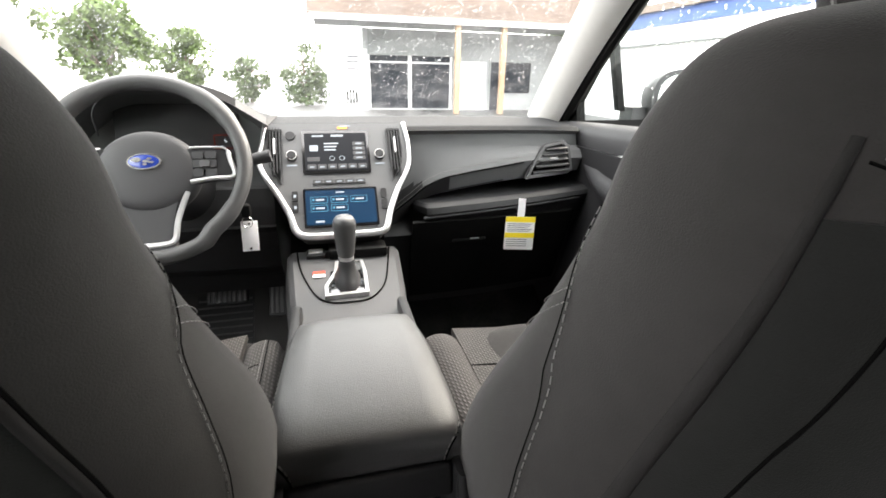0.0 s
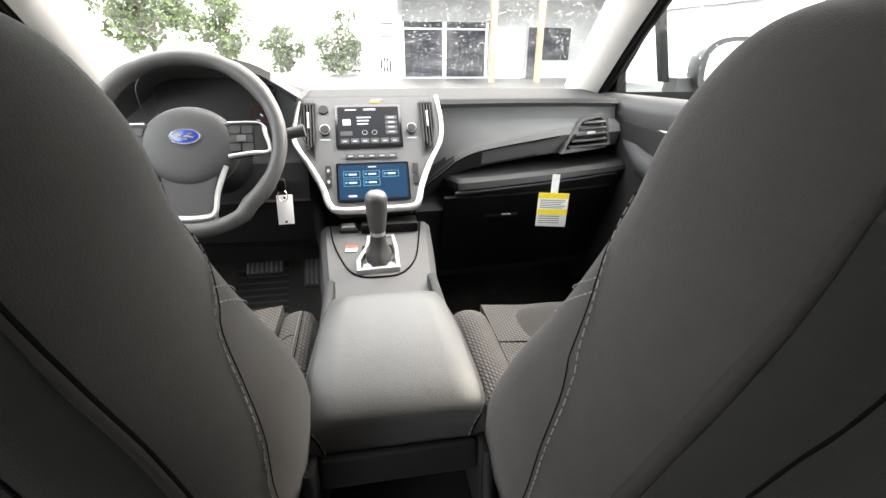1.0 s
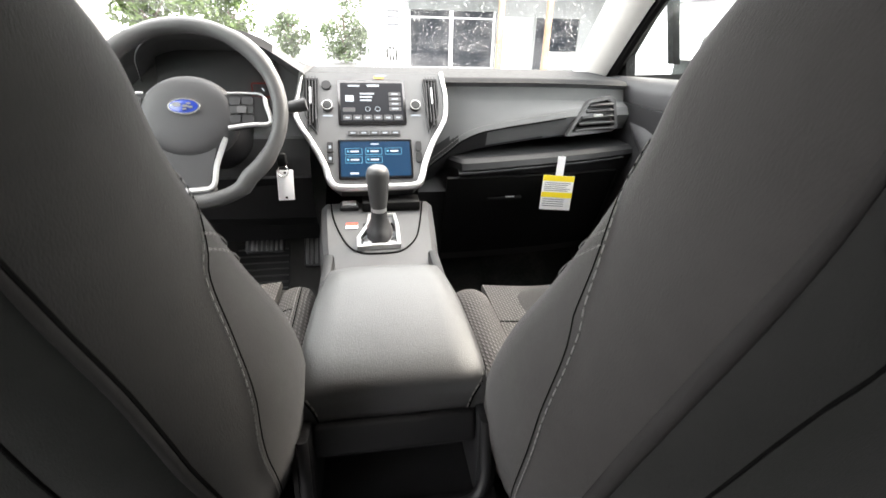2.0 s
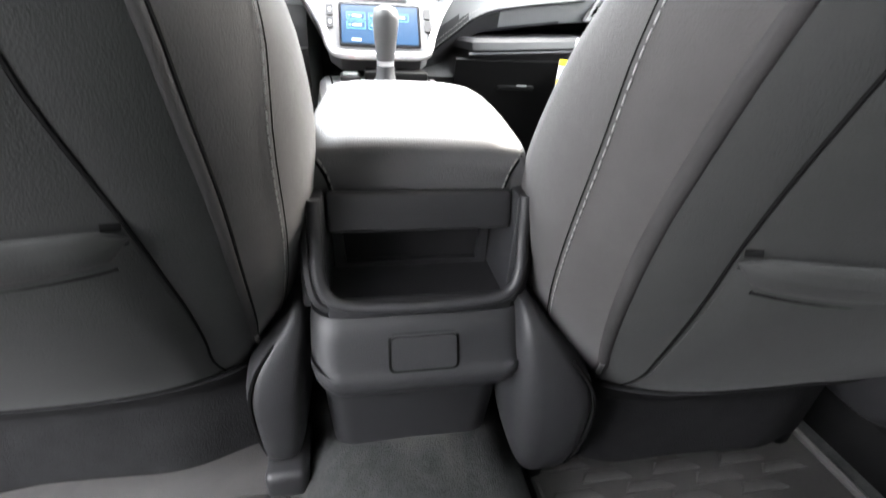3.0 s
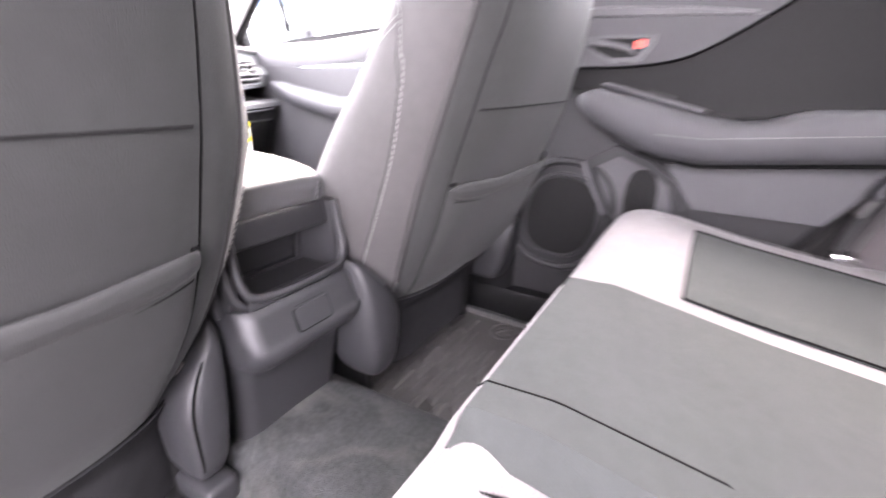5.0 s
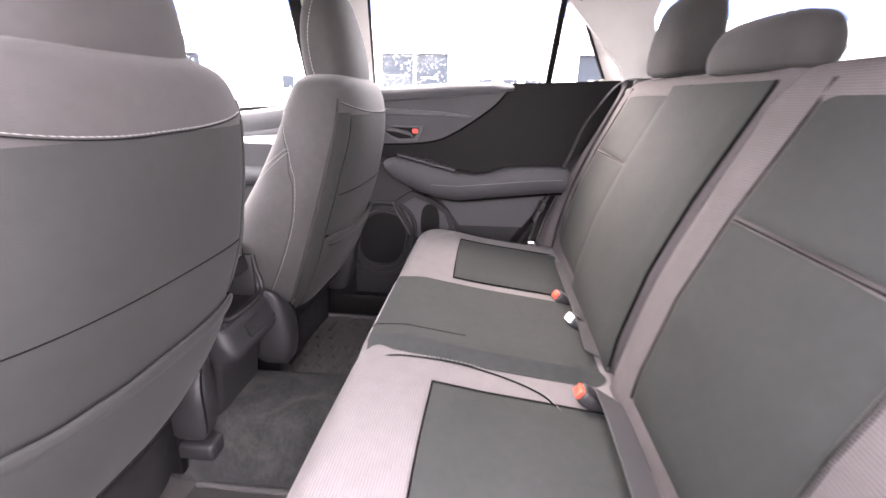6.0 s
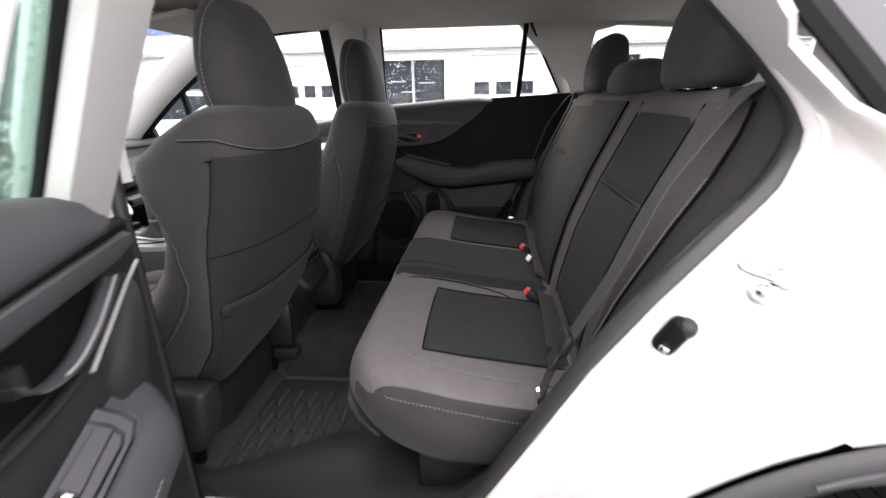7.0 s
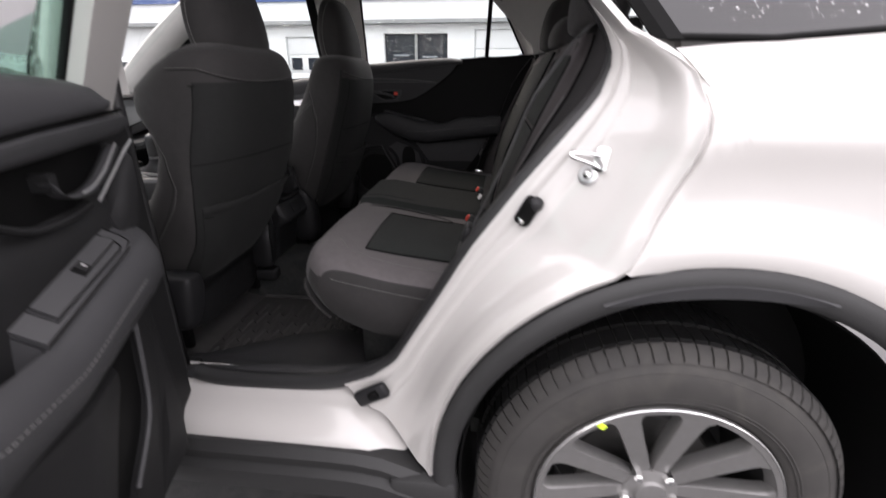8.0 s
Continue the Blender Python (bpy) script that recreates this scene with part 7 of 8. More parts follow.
    part("rocker_key", loft([[S(s * 0.105 + a, 0.0 + b, d) for a, b in rrect(0.018, 0.013, 0.003, 2)] for d in (0.028, 0.033)]), M_STACK, sp)
lowsp = part("lower_spoke", loft([[S(x, z, d) for x, d in ((-w, 0.010), (-w * 0.9, 0.026), (w * 0.9, 0.026), (w, 0.010))] for z, w in ((-0.06, 0.062), (-0.10, 0.052), (-0.14, 0.044), (-0.172, 0.05))]), M_GREYPL, wheel2, "dark lower spoke")
part("silver_trim", tube(smooth_path([S(-0.070, -0.055, 0.024), S(-0.052, -0.11, 0.026), S(-0.044, -0.150, 0.024), S(-0.020, -0.158, 0.024), S(0.020, -0.158, 0.024), S(0.044, -0.150, 0.024), S(0.052, -0.11, 0.026), S(0.070, -0.055, 0.024)], 40), 0.0055, 8), M_SILVER, lowsp, "silver spoke trim")
part("column", tube([SW + Vector((0, 0.03, -0.02)), SW + Vector((0, 0.20, -0.10))], [0.06, 0.075], 20), M_PLASTIC, wheel2, "black steering column shroud")
for s in (-1, 1):
    stalk = part("stalk", tube([S(s * 0.04, 0.0, -0.05), S(s * 0.12, 0.015, -0.045), S(s * 0.20, 0.03, -0.04)], [0.008, 0.008, 0.009], 10), M_PLASTIC, wheel2, "black control stalk")
    part("stalk_end", tube([S(s * 0.185, 0.027, -0.04), S(s * 0.222, 0.034, -0.038)], [0.013, 0.014], 12), M_GREYPL, stalk)
# key with tag
key = thing("key_tag", (-0.20, 1.86, 0.80), "white plastic key tag hanging from the ignition key", "key tag")
part("key_head", rbox(-0.215, -0.195, 1.855, 1.875, 0.915, 0.945, 0.006), M_SEAL_SHADE, key, "dark ignition key head")
part("ring", tube([(-0.205 + 0.011 * math.cos(a), 1.862, 0.905 + 0.013 * math.sin(a)) for a in np.linspace(0, 6.283, 25)[:-1]], 0.0012, 6, closed=True), M_CHROME, key)
part("tag", turned(rbox(-0.0175, 0.0175, -0.001, 0.001, -0.034, 0.034, 0.001), pose(-0.203, 1.862, 0.872, -8, 3, 12)), M_PAPER, key, "plain white tag")
for z in (-0.028, 0.028):
    part("tag_hole", turned(rbox(-0.0025, 0.0025, -0.0016, 0.0016, z - 0.0025, z + 0.0025, 0.0005), pose(-0.203, 1.862, 0.872, -8, 3, 12)), M_SEAM, key)
# yellow airbag tag on the glovebox
tag = thing("airbag_tag", (0.48, 1.93, 0.75), "white and yellow printed card hanging from the glovebox", "tag")
tm = pose(0.478, 1.932, 0.812, -6, 3, -6)
part("ribbon", turned(rbox(-0.010, 0.010, -0.0008, 0.0008, 0.035, 0.095, 0), tm), M_PAPER, tag, "white paper strip")
card = part("card", turned(rbox(-0.042, 0.042, -0.0008, 0.0008, -0.048, 0.045, 0.0005), tm), M_PAPER, tag)
for z0, z1, m, x0, x1 in ((0.030, 0.045, M_YELLOW, -0.042, 0.042), (-0.014, 0.0, M_YELLOW, -0.042, 0.042)):
    part("yellow_band", turned(rbox(x0, x1, -0.0016, -0.0009, z0, z1, 0), tm), m, card, "yellow band")
for z in (0.024, 0.019, 0.014, 0.009, 0.004, -0.020, -0.026, -0.032, -0.038):
    part("print_line", turned(rbox(-0.036, 0.034 - 0.006 * (abs(z * 1000) % 3), -0.0014, -0.0009, z, z + 0.0016, 0), tm), M_INK, card)
# pedals and footwell pads
pd = thing("brake_pedal", (-0.325, 2.12, 0.6), "black rubber brake pedal with a metal arm", "pedal", "pedals")
part("pad", turned(rbox(-0.055, 0.055, -0.008, 0.008, -0.030, 0.030, 0.008), pose(-0.325, 2.10, 0.625, -40, 0, 0)), M_GREYPL, pd)
part("arm", tube([(-0.325, 2.11, 0.635), (-0.325, 2.16, 0.69), (-0.325, 2.20, 0.78)], 0.008, 8), M_BRAKE, pd)
for i in range(8):
    part("rib", turned(rbox(-0.050 + i * 0.0133, -0.043 + i * 0.0133, -0.012, -0.007, -0.025, 0.025, 0.001), pose(-0.325, 2.10, 0.625, -40, 0, 0)), M_STACK, pd)
pd = thing("accelerator_pedal", (-0.19, 2.12, 0.6), "black rubber accelerator pedal on a metal arm", "pedal", "pedals")
part("pad", turned(rbox(-0.024, 0.024, -0.008, 0.008, -0.060, 0.060, 0.008), pose(-0.195, 2.11, 0.60, -42, 0, 0)), M_GREYPL, pd)
for i in range(3):
    part("rib", turned(rbox(-0.018 + i * 0.013, -0.010 + i * 0.013, -0.012, -0.007, -0.052, 0.052, 0.001), pose(-0.195, 2.11, 0.60, -42, 0, 0)), M_STACK, pd)
part("arm", tube([(-0.195, 2.13, 0.63), (-0.195, 2.20, 0.72)], 0.007, 8), M_BRAKE, pd)
hp = thing("driver_floor_mat", (-0.37, 1.9, 0.345), "black rubber driver's floor mat with a ribbed heel pad", "floor mat", "floor mats")
part("mat", rbox(-0.60, -0.15, 1.55, 2.12, 0.347, 0.357, 0.004), M_RUBBERMAT, hp)
def toe(u, v):
    return (-0.60 + 0.45 * u, 2.10 + 0.28 * v, 0.352 + 0.26 * v ** 1.3)
part("toe_section", sheet(toe, 4, 8, 0.010), M_RUBBERMAT, hp, "part of the mat that climbs the toe board")
part("heel_pad", sheet(lambda u, v: Vector(toe(0.30 + 0.38 * u, 0.18 + 0.55 * v)) + Vector((0, -0.004, 0.006)), 6, 6, 0.006), M_GREYPL, hp, "worn grey heel pad")
for k in range(9):
    part("rib", tube([Vector(toe(0.31 + 0.36 * u, 0.22 + k * 0.058)) + Vector((0, -0.005, 0.008)) for u in (0, 0.5, 1)], 0.003, 6), M_STACK, hp)


# ---- rear doors: one built for both sides ----
def shut_trim(d, D, rear_u):
    """The moulded inner trim of the shut door, seen whole across the bench."""
    def at_path(rows, n, k):
        return [D(p.y, p.z, n) for p in smooth_path([(0, *r) for r in rows], k)]

    part("trim_panel", sheet(lambda u, v: D(0.02 + (rear_u(0.42 + 0.77 * v) - 0.03) * u, 0.42 + 0.77 * v, 0.098), 24, 24, 0.03), M_DOORPL, d, "black moulded door trim", local=True)
    CURVE = [(0.60, 1.246), (0.575, 1.215), (0.536, 1.171), (0.458, 1.114), (0.40, 1.078), (0.343, 1.052), (0.26, 1.038), (0.13, 1.032), (0.02, 1.030)]
    # grey-black upper part with the handle, above the sweeping groove
    upper = [(0.02, 1.188)] + [(0.02 + 0.57 * q, 1.188 + 0.044 * q) for q in (0.25, 0.5, 0.75, 1.0)] + CURVE[1:]
    part("upper_panel", prism(upper, lambda a, b, n: D(a, b, 0.095 + n), 0.026), M_DOORROLL, d, "dark grey upper door trim", local=True)
    part("top_roll", loft([[D(u, 1.182 + 0.078 * u + b * k, 0.05 + a) for a, b in ((0.0, 0.028), (0.05, 0.032), (0.074, 0.022), (0.084, 0.004), (0.080, -0.012), (0.0, -0.016))] for u, k in ((0.02, 1.0), (0.2, 1.0), (0.4, 1.0), (0.54, 0.8), (0.60, 0.4))]), M_DOORROLL, d, "soft dark top roll", local=True, angle=60)
    part("trim_strip", loft([[D(u, z + b * h, 0.121 + a) for a, b in ((0.0, 1.0), (0.006, 0.8), (0.006, -0.8), (0.0, -1.0))] for u, z, h in ((0.05, 1.146, 0.009), (0.2, 1.145, 0.009), (0.35, 1.142, 0.007), (0.44, 1.138, 0.004), (0.475, 1.134, 0.001))]), M_GREYPL, d, "satin grey trim strip", local=True)
    part("strip_edge", tube([D(u, z, 0.1265) for u, z in ((0.05, 1.1555), (0.2, 1.1545), (0.35, 1.149), (0.46, 1.138))], 0.0016, 6), M_STACK, d, local=True)
    ho = [(0.12, 1.094), (0.20, 1.100), (0.292, 1.100), (0.288, 1.078), (0.268, 1.048), (0.205, 1.044), (0.165, 1.062)]
    hi = [(0.205 + (a - 0.205) * 0.82, 1.076 + (b - 1.076) * 0.72) for a, b in ho]
    hb = part("handle_bezel", frame_plate(ho, hi, lambda a, b, n: D(a, b, 0.118 + n), 0.012), M_GREYPL, d, "grey handle surround", local=True)
    # flat black plate paints the shade within the surround
    part("handle_cup", prism(hi, lambda a, b, n: D(a, b, 0.1215 + n), 0.002), M_SEAL_SHADE, hb, "handle recess, a plate blackened for its shade", local=True)
    part("door_handle", loft([[D(u + a, z + b, 0.120 + n) for a, b, n in ((0.0, 0.006, 0.0), (0.0, 0.006, 0.016), (0.004, -0.006, 0.016), (0.004, -0.006, 0.0))] for u, z in ((0.14, 1.088), (0.19, 1.084), (0.235, 1.074), (0.25, 1.066))]), M_GREYPL, hb, "grey inner door handle", local=True)
    part("lock_mark", loft([[D(0.262 + a, 1.082 + b, n) for a, b in rrect(0.020, 0.016, 0.003, 2)] for n in (0.122, 0.128)]), M_RED, hb, "small red lock mark", local=True)
    # wide black field between the groove and the armrest
    field = CURVE + [(0.05, 0.985), (0.15, 0.985), (0.24, 0.99), (0.40, 0.955), (0.48, 0.94), (0.58, 0.96), (0.80, 0.975), (0.875, 1.05), (0.945, 1.15), (0.955, 1.262)]
    part("upper_insert", prism(field, lambda a, b, n: D(a, b, 0.094 + n), 0.020), M_SEAL_SHADE, d, "black soft upper door insert", local=True)
    part("groove", tube(at_path(CURVE, 0.119, 40), 0.0035, 6), M_SEAM, d, local=True)
    # armrest: a rounded nose in front, dipping under the switches, rising to the rear
    rows = []
    for u in list(0.148 + 0.05 * np.array([0, 0.03, 0.12, 0.3, 0.6, 1.0])) + list(np.linspace(0.23, 0.80, 26)):
        top = float(np.interp(u, (0.148, 0.20, 0.30, 0.40, 0.48, 0.53, 0.58, 0.75, 0.80), (0.982, 0.992, 0.976, 0.950, 0.937, 0.944, 0.966, 0.976, 0.974)))
        low = float(np.interp(u, (0.148, 0.20, 0.27, 0.34, 0.42, 0.70, 0.80), (0.945, 0.912, 0.878, 0.853, 0.846, 0.880, 0.890)))
        k = math.sqrt(max(0.03, 1 - (1 - min(1, (u - 0.147) / 0.05)) ** 2))
        mid = (top + low) / 2
        h = (top - low) / 2 * (0.35 + 0.65 * k)
        reach = 0.118 + 0.072 * k
        rows.append([D(u, mid + h * b, 0.09 + (reach - 0.09) * a) for a, b in ((0.0, 0.96), (0.55, 1.0), (0.80, 0.93), (0.94, 0.70), (1.0, 0.30), (0.99, -0.20), (0.93, -0.65), (0.80, -0.95), (0.5, -1.0), (0.0, -1.0))])
    ar = part("armrest", loft(rows), M_DOORROLL, d, "black padded door armrest", local=True, angle=60)
    part("stitching", stitches([D(u, float(np.interp(u, (0.30, 0.42, 0.70, 0.78), (0.905, 0.902, 0.932, 0.937))), 0.1915) for u in np.linspace(0.33, 0.78, 26)]), M_THREAD, ar, "pale stitching along the armrest", local=True, kind="stuff")
    part("under_seam", tube([D(u, float(np.interp(u, (0.30, 0.42, 0.70, 0.80), (0.862, 0.842, 0.876, 0.886))), 0.165) for u in np.linspace(0.30, 0.80, 20)], 0.004, 6), M_SEAM, ar, local=True)
    sw = part("switch_plate", prism([(0.21, 0.122), (0.20, 0.150), (0.22, 0.172), (0.41, 0.172), (0.42, 0.125)], lambda a, n0, h: D(a, 0.997 - 0.24 * max(0, a - 0.22) + h, n0), 0.005), M_GREYPL, d, "grey window switch plate", local=True)
    part("window_switch", prism([(0.30, 0.138), (0.30, 0.160), (0.35, 0.160), (0.35, 0.138)], lambda a, n0, h: D(a, 1.002 - 0.24 * max(0, a - 0.22) + h, n0), 0.007), M_DOORPL, sw, "black rocker window switch", local=True)
    # cloth-grained panel under the armrest
    part("lower_insert", prism([(0.36, 0.835), (0.44, 0.845), (0.74, 0.880), (0.70, 0.80), (0.66, 0.745), (0.43, 0.742), (0.405, 0.775)], lambda a, b, n: D(a, b, 0.096 + n), 0.026), M_DOORROLL, d, "dark grey insert under the armrest", local=True)
    # speaker and bottle pocket in the front lower corner
    part("front_lower_panel", prism([(0.02, 0.44), (0.02, 0.96), (0.14, 0.962), (0.16, 0.94), (0.24, 0.875), (0.36, 0.82), (0.42, 0.70), (0.36, 0.46)], lambda a, b, n: D(a, b, 0.096 + n), 0.014), M_DOORPL, d, "black moulded lower door panel", local=True)
    def oval(r, k=40):
        out = []
        for q in range(k):
            a = 2 * math.pi * q / k
            x, z = r * 0.90 * spow(math.cos(a), 0.8), r * 1.06 * spow(math.sin(a), 0.8)
            out.append((0.135 + x * math.cos(0.3) + z * math.sin(0.3) * 0.6, 0.672 + z * math.cos(0.3) - x * 0.10))
        return out
    sg = part("speaker_grille", prism(oval(0.100), lambda a, b, n: D(a, b, 0.108 + n), 0.008), M_SEAL_SHADE, d, "black speaker grille", local=True)
    part("speaker_ring", tube([D(a, b, 0.113) for a, b in oval(0.108)], 0.005, 8, closed=True), M_DOORPL, sg, "satin ring round the speaker", local=True)
    part("outer_ring", tube([D(a, b, 0.111) for a, b in oval(0.140)], 0.010, 8, closed=True), M_DOORPL, sg, "raised bowl edge round the speaker", local=True)
    po = [(0.178, 0.822), (0.250, 0.866), (0.330, 0.838), (0.392, 0.795), (0.412, 0.735), (0.400, 0.66), (0.300, 0.63), (0.245, 0.70)]
    pi_ = [(0.300 + (a - 0.300) * 0.80, 0.752 + (b - 0.752) * 0.80) for a, b in po]
    bp = part("bottle_pocket", frame_plate(po, pi_, lambda a, b, n: D(a, b, 0.108 + n), 0.024), M_DOORPL, d, "black bevelled pocket frame", local=True)
    part("pocket_face", prism(pi_, lambda a, b, n: D(a, b, 0.111 + n), 0.004), M_DOORROLL, bp, "dark grey face of the pocket", local=True)
    # black oval laid on the face stands for the hollow's shade
    part("bottle_hollow", prism([(0.318 + 0.036 * spow(math.cos(q), 0.8), 0.745 + 0.072 * spow(math.sin(q), 0.8)) for q in np.linspace(0, 6.283, 29)[:-1]], lambda a, b, n: D(a, b, 0.1155 + n), 0.002), M_SEAL_SHADE, bp, "bottle hollow, a black patch for its shade", local=True)
    part("pocket_edge", tube([D(a, b, 0.1335) for a, b in (po[0], (0.20, 0.775), po[7])], 0.004, 8), M_GREYPL, bp, "satin edge of the pocket", local=True)


def rear_door(m, at, turn, label, opened, drop, win):
    """Local frame: +X*(-m) towards the cabin when shut, -Y rearward from the hinge, Z up from the ground."""
    d = thing("car_door", (0, 0, 0), label, "car door", "rear doors")

    def D(u, z, n):
        """u: metres behind the hinge, n: metres towards the cabin from the outer skin."""
        return Vector((-m * n, -u, z))

    def lean(z):
        return max(0, z - 1.18) * 0.42

    def rear_u(z):
        """Where the door ends towards the rear: it follows the wheel arch."""
        pts = [(0.40, 0.50), (0.52, 0.56), (0.68, 0.63), (0.84, 0.73), (0.98, 0.86), (1.06, 0.91), (1.14, 0.96), (1.22, 0.97)]
        for (a, b), (c, e) in zip(pts, pts[1:]):
            if a <= z <= c:
                return b + (e - b) * (z - a) / (c - a)
        return 0.5 if z < 0.5 else 0.97

    # outer skin and door core
    core = sheet(lambda u, v: D(0.03 + (rear_u(0.42 + 0.76 * v) - 0.03) * u, 0.42 + 0.76 * v, 0.03 + 0.015 * math.sin(v * 3) * 0), 16, 16, 0.0)
    part("inner_shell", core, M_DOORPL, d, local=True)
    part("outer_skin", sheet(lambda u, v: D((rear_u(0.40 + 0.80 * v) + 0.02) * u, 0.40 + 0.80 * v, 0.0 - 0.03 * math.sin(v * 2.6)), 16, 16, 0.004), M_WHITE, d, "white painted outer door skin", local=True)
    part("hinge_edge", loft([[D(a, z, n) for a, n in ((0.0, 0.0), (0.0, 0.03), (0.02, 0.05), (0.18, 0.05), (0.18, 0.0))] for z in (0.46, 0.7, 1.0, 1.19)]), M_DOORPL, d, local=True)
    if opened:
        # trim panel: depth towards the cabin over the door's face
        def depth(u, z):
            low = 1 / (1 + math.exp((z - 1.055) / 0.012))
            return 0.100 + 0.028 * low + 0.012 * math.exp(-((z - 0.66) / 0.14) ** 2)

        def T(u, z, n):
            return D(1.07 * u - 0.008, z + drop + 0.024, n - 0.028)

        def panel(u, v):
            z = 0.50 + 0.68 * v
            a = 0.175 + (rear_u(z + drop) - 0.195) * u
            return T(a, z, depth(a, z) - 0.03 * max(0, (u - 0.94) / 0.06) - 0.02 * max(0, (0.05 - u) / 0.05))
        part("trim_panel", sheet(panel, 34, 60, 0.03 * m), M_DOORPL, d, "black moulded door trim", local=True)
        # padded top roll with a rounded front end
        roll = []
        for u in list(0.182 + 0.03 * np.array([0, 0.06, 0.2, 0.45, 0.75])) + list(np.linspace(0.212, 0.93, 24)):
            k = math.sqrt(max(0.05, 1 - (1 - min(1, (u - 0.182) / 0.03)) ** 2))
            top = np.interp(u, (0.18, 0.27, 0.38, 0.50, 0.93), (1.236, 1.246, 1.252, 1.256, 1.268))
            low = np.interp(u, (0.18, 0.37, 0.57, 0.93), (1.195, 1.185, 1.172, 1.165))
            mid_z = (top + low) / 2
            roll.append([T(u, mid_z + (z - mid_z) * (0.45 + 0.55 * k), 0.04 + (n - 0.04) * (0.80 + 0.20 * k)) for n, z in ((0.04, top - 0.01), (0.075, top), (0.105, top - 0.001), (0.130, top - 0.010), (0.147, top - 0.028), (0.153, low + 0.012), (0.150, low + 0.002), (0.140, low - 0.002), (0.04, low - 0.01))])
        part("top_roll", loft(roll), M_DOORROLL, d, "soft grey top roll", local=True, angle=60)
        # moulded band under the roll, running out to a point
        band = []
        for u in np.linspace(0.160, 0.575, 26):
            e = math.sqrt(min(1, (u - 0.150) / 0.03))
            top = np.interp(u, (0.16, 0.37, 0.575), (1.192, 1.184, 1.170))
            low = np.interp(u, (0.16, 0.36, 0.50, 0.575), (1.156, 1.147, 1.143, 1.160))
            c = (top + low) / 2
            band.append([T(u, c + (z - c) * e, n) for n, z in ((0.06, top - 0.001), (0.141, top - 0.001), (0.150, top - 0.008), (0.149, low + 0.010), (0.140, low), (0.126, low - 0.002), (0.06, low))])
        part("mid_roll", loft(band), M_GREYPL, d, "grey moulding under the top roll", local=True, angle=50)
        part("roll_groove", tube([T(u, z, 0.148) for u, z in zip(np.linspace(0.17, 0.575, 20), np.interp(np.linspace(0.17, 0.575, 20), (0.16, 0.37, 0.575), (1.1935, 1.185, 1.1715)))], 0.0028, 6), M_SEAM, d, local=True)
        # handle recess, its shade painted as a black plate, with the curved pull handle
        tri = [(0.518, 1.138), (0.44, 1.142), (0.36, 1.145), (0.18, 1.143), (0.20, 1.120), (0.262, 1.068), (0.30, 1.060), (0.385, 1.058), (0.44, 1.084), (0.48, 1.112)]
        h = part("handle_cup", prism(tri, lambda a, b, n: T(a, b, 0.108 + n), 0.003), M_SEAL_SHADE, d, "handle recess, a plate blackened for its shade", local=True)
        rim_path = smooth_path([(0, 0.512, 1.134), (0, 0.47, 1.100), (0, 0.43, 1.074), (0, 0.385, 1.058), (0, 0.32, 1.056), (0, 0.275, 1.062)], 26)
        part("recess_edge", tube([T(p.y, p.z, 0.124) for p in rim_path], 0.007, 8, flat=0.8), M_DOORPL, h, "rounded lower edge of the recess", local=True)
        grip = smooth_path([(0, 0.188, 1.136), (0, 0.212, 1.118), (0, 0.240, 1.099), (0, 0.275, 1.084), (0, 0.310, 1.082), (0, 0.338, 1.090), (0, 0.356, 1.110)], 30)
        part("door_handle", loft([[T(p.y + a * 0.8, p.z + a * 0.5, 0.118 + b) for a, b in ((0.0, 0.0), (0.009, 0.004), (0.011, 0.013), (0.008, 0.021), (0.0, 0.022), (-0.006, 0.014))] for p in grip]), M_GREYPL, h, "grey curved inner door handle", local=True, angle=60)
        part("handle_edge", tube([T(p.y + 0.008, p.z + 0.006, 0.1405) for p in grip[:20]], 0.0016, 6), M_SILVER, h, "satin edge of the door handle", local=True)
        part("lock_button", loft([[T(0.352 + a, 1.112 + b, n) for a, b in rrect(0.016, 0.026, 0.004, 3)] for n in (0.110, 0.132, 0.136)]), M_DOORPL, h, "black lock button", local=True)
        part("trim_strip", tube([T(u, z, 0.1385) for u, z in ((0.142, 1.140), (0.175, 1.124), (0.215, 1.100), (0.273, 1.066))], 0.0024, 6), M_SILVER, d, "thin silver trim strip", local=True)
        part("front_flare", loft([[T(u, z + b * hh, 0.09 + a) for a, b in ((0.0, 1.0), (0.038, 1.0), (0.05, 0.4), (0.05, -1.0), (0.0, -1.0))] for u, z, hh in ((0.155, 1.10, 0.03), (0.175, 1.06, 0.045), (0.20, 1.01, 0.05), (0.24, 0.98, 0.05))]), M_DOORPL, d, local=True, angle=60)
        # armrest: switch plate in front, pull cup, padded arm behind
        arm = []
        for u in np.linspace(0.185, 0.80, 44):
            zt = np.interp(u, (0.185, 0.262, 0.478, 0.60, 0.80), (0.998, 0.988, 0.939, 0.945, 0.985))
            k = min(1, ((u - 0.18) / 0.06)) ** 0.5 * min(1, ((0.81 - u) / 0.10)) ** 0.5
            dip = 0.06 if 0.492 < u < 0.60 else 0.0
            arm.append([T(u, zt + b - (dip if n < 0.16 else 0), 0.09 + (n - 0.09) * (0.35 + 0.65 * k)) for n, b in ((0.09, 0.036), (0.112, 0.032), (0.155, 0.003), (0.161, 0.002), (0.178, -0.008), (0.190, -0.032), (0.189, -0.065), (0.168, -0.10), (0.09, -0.125))])
        ar = part("armrest", loft(arm), M_DOORROLL, d, "black padded door armrest", local=True, angle=50)
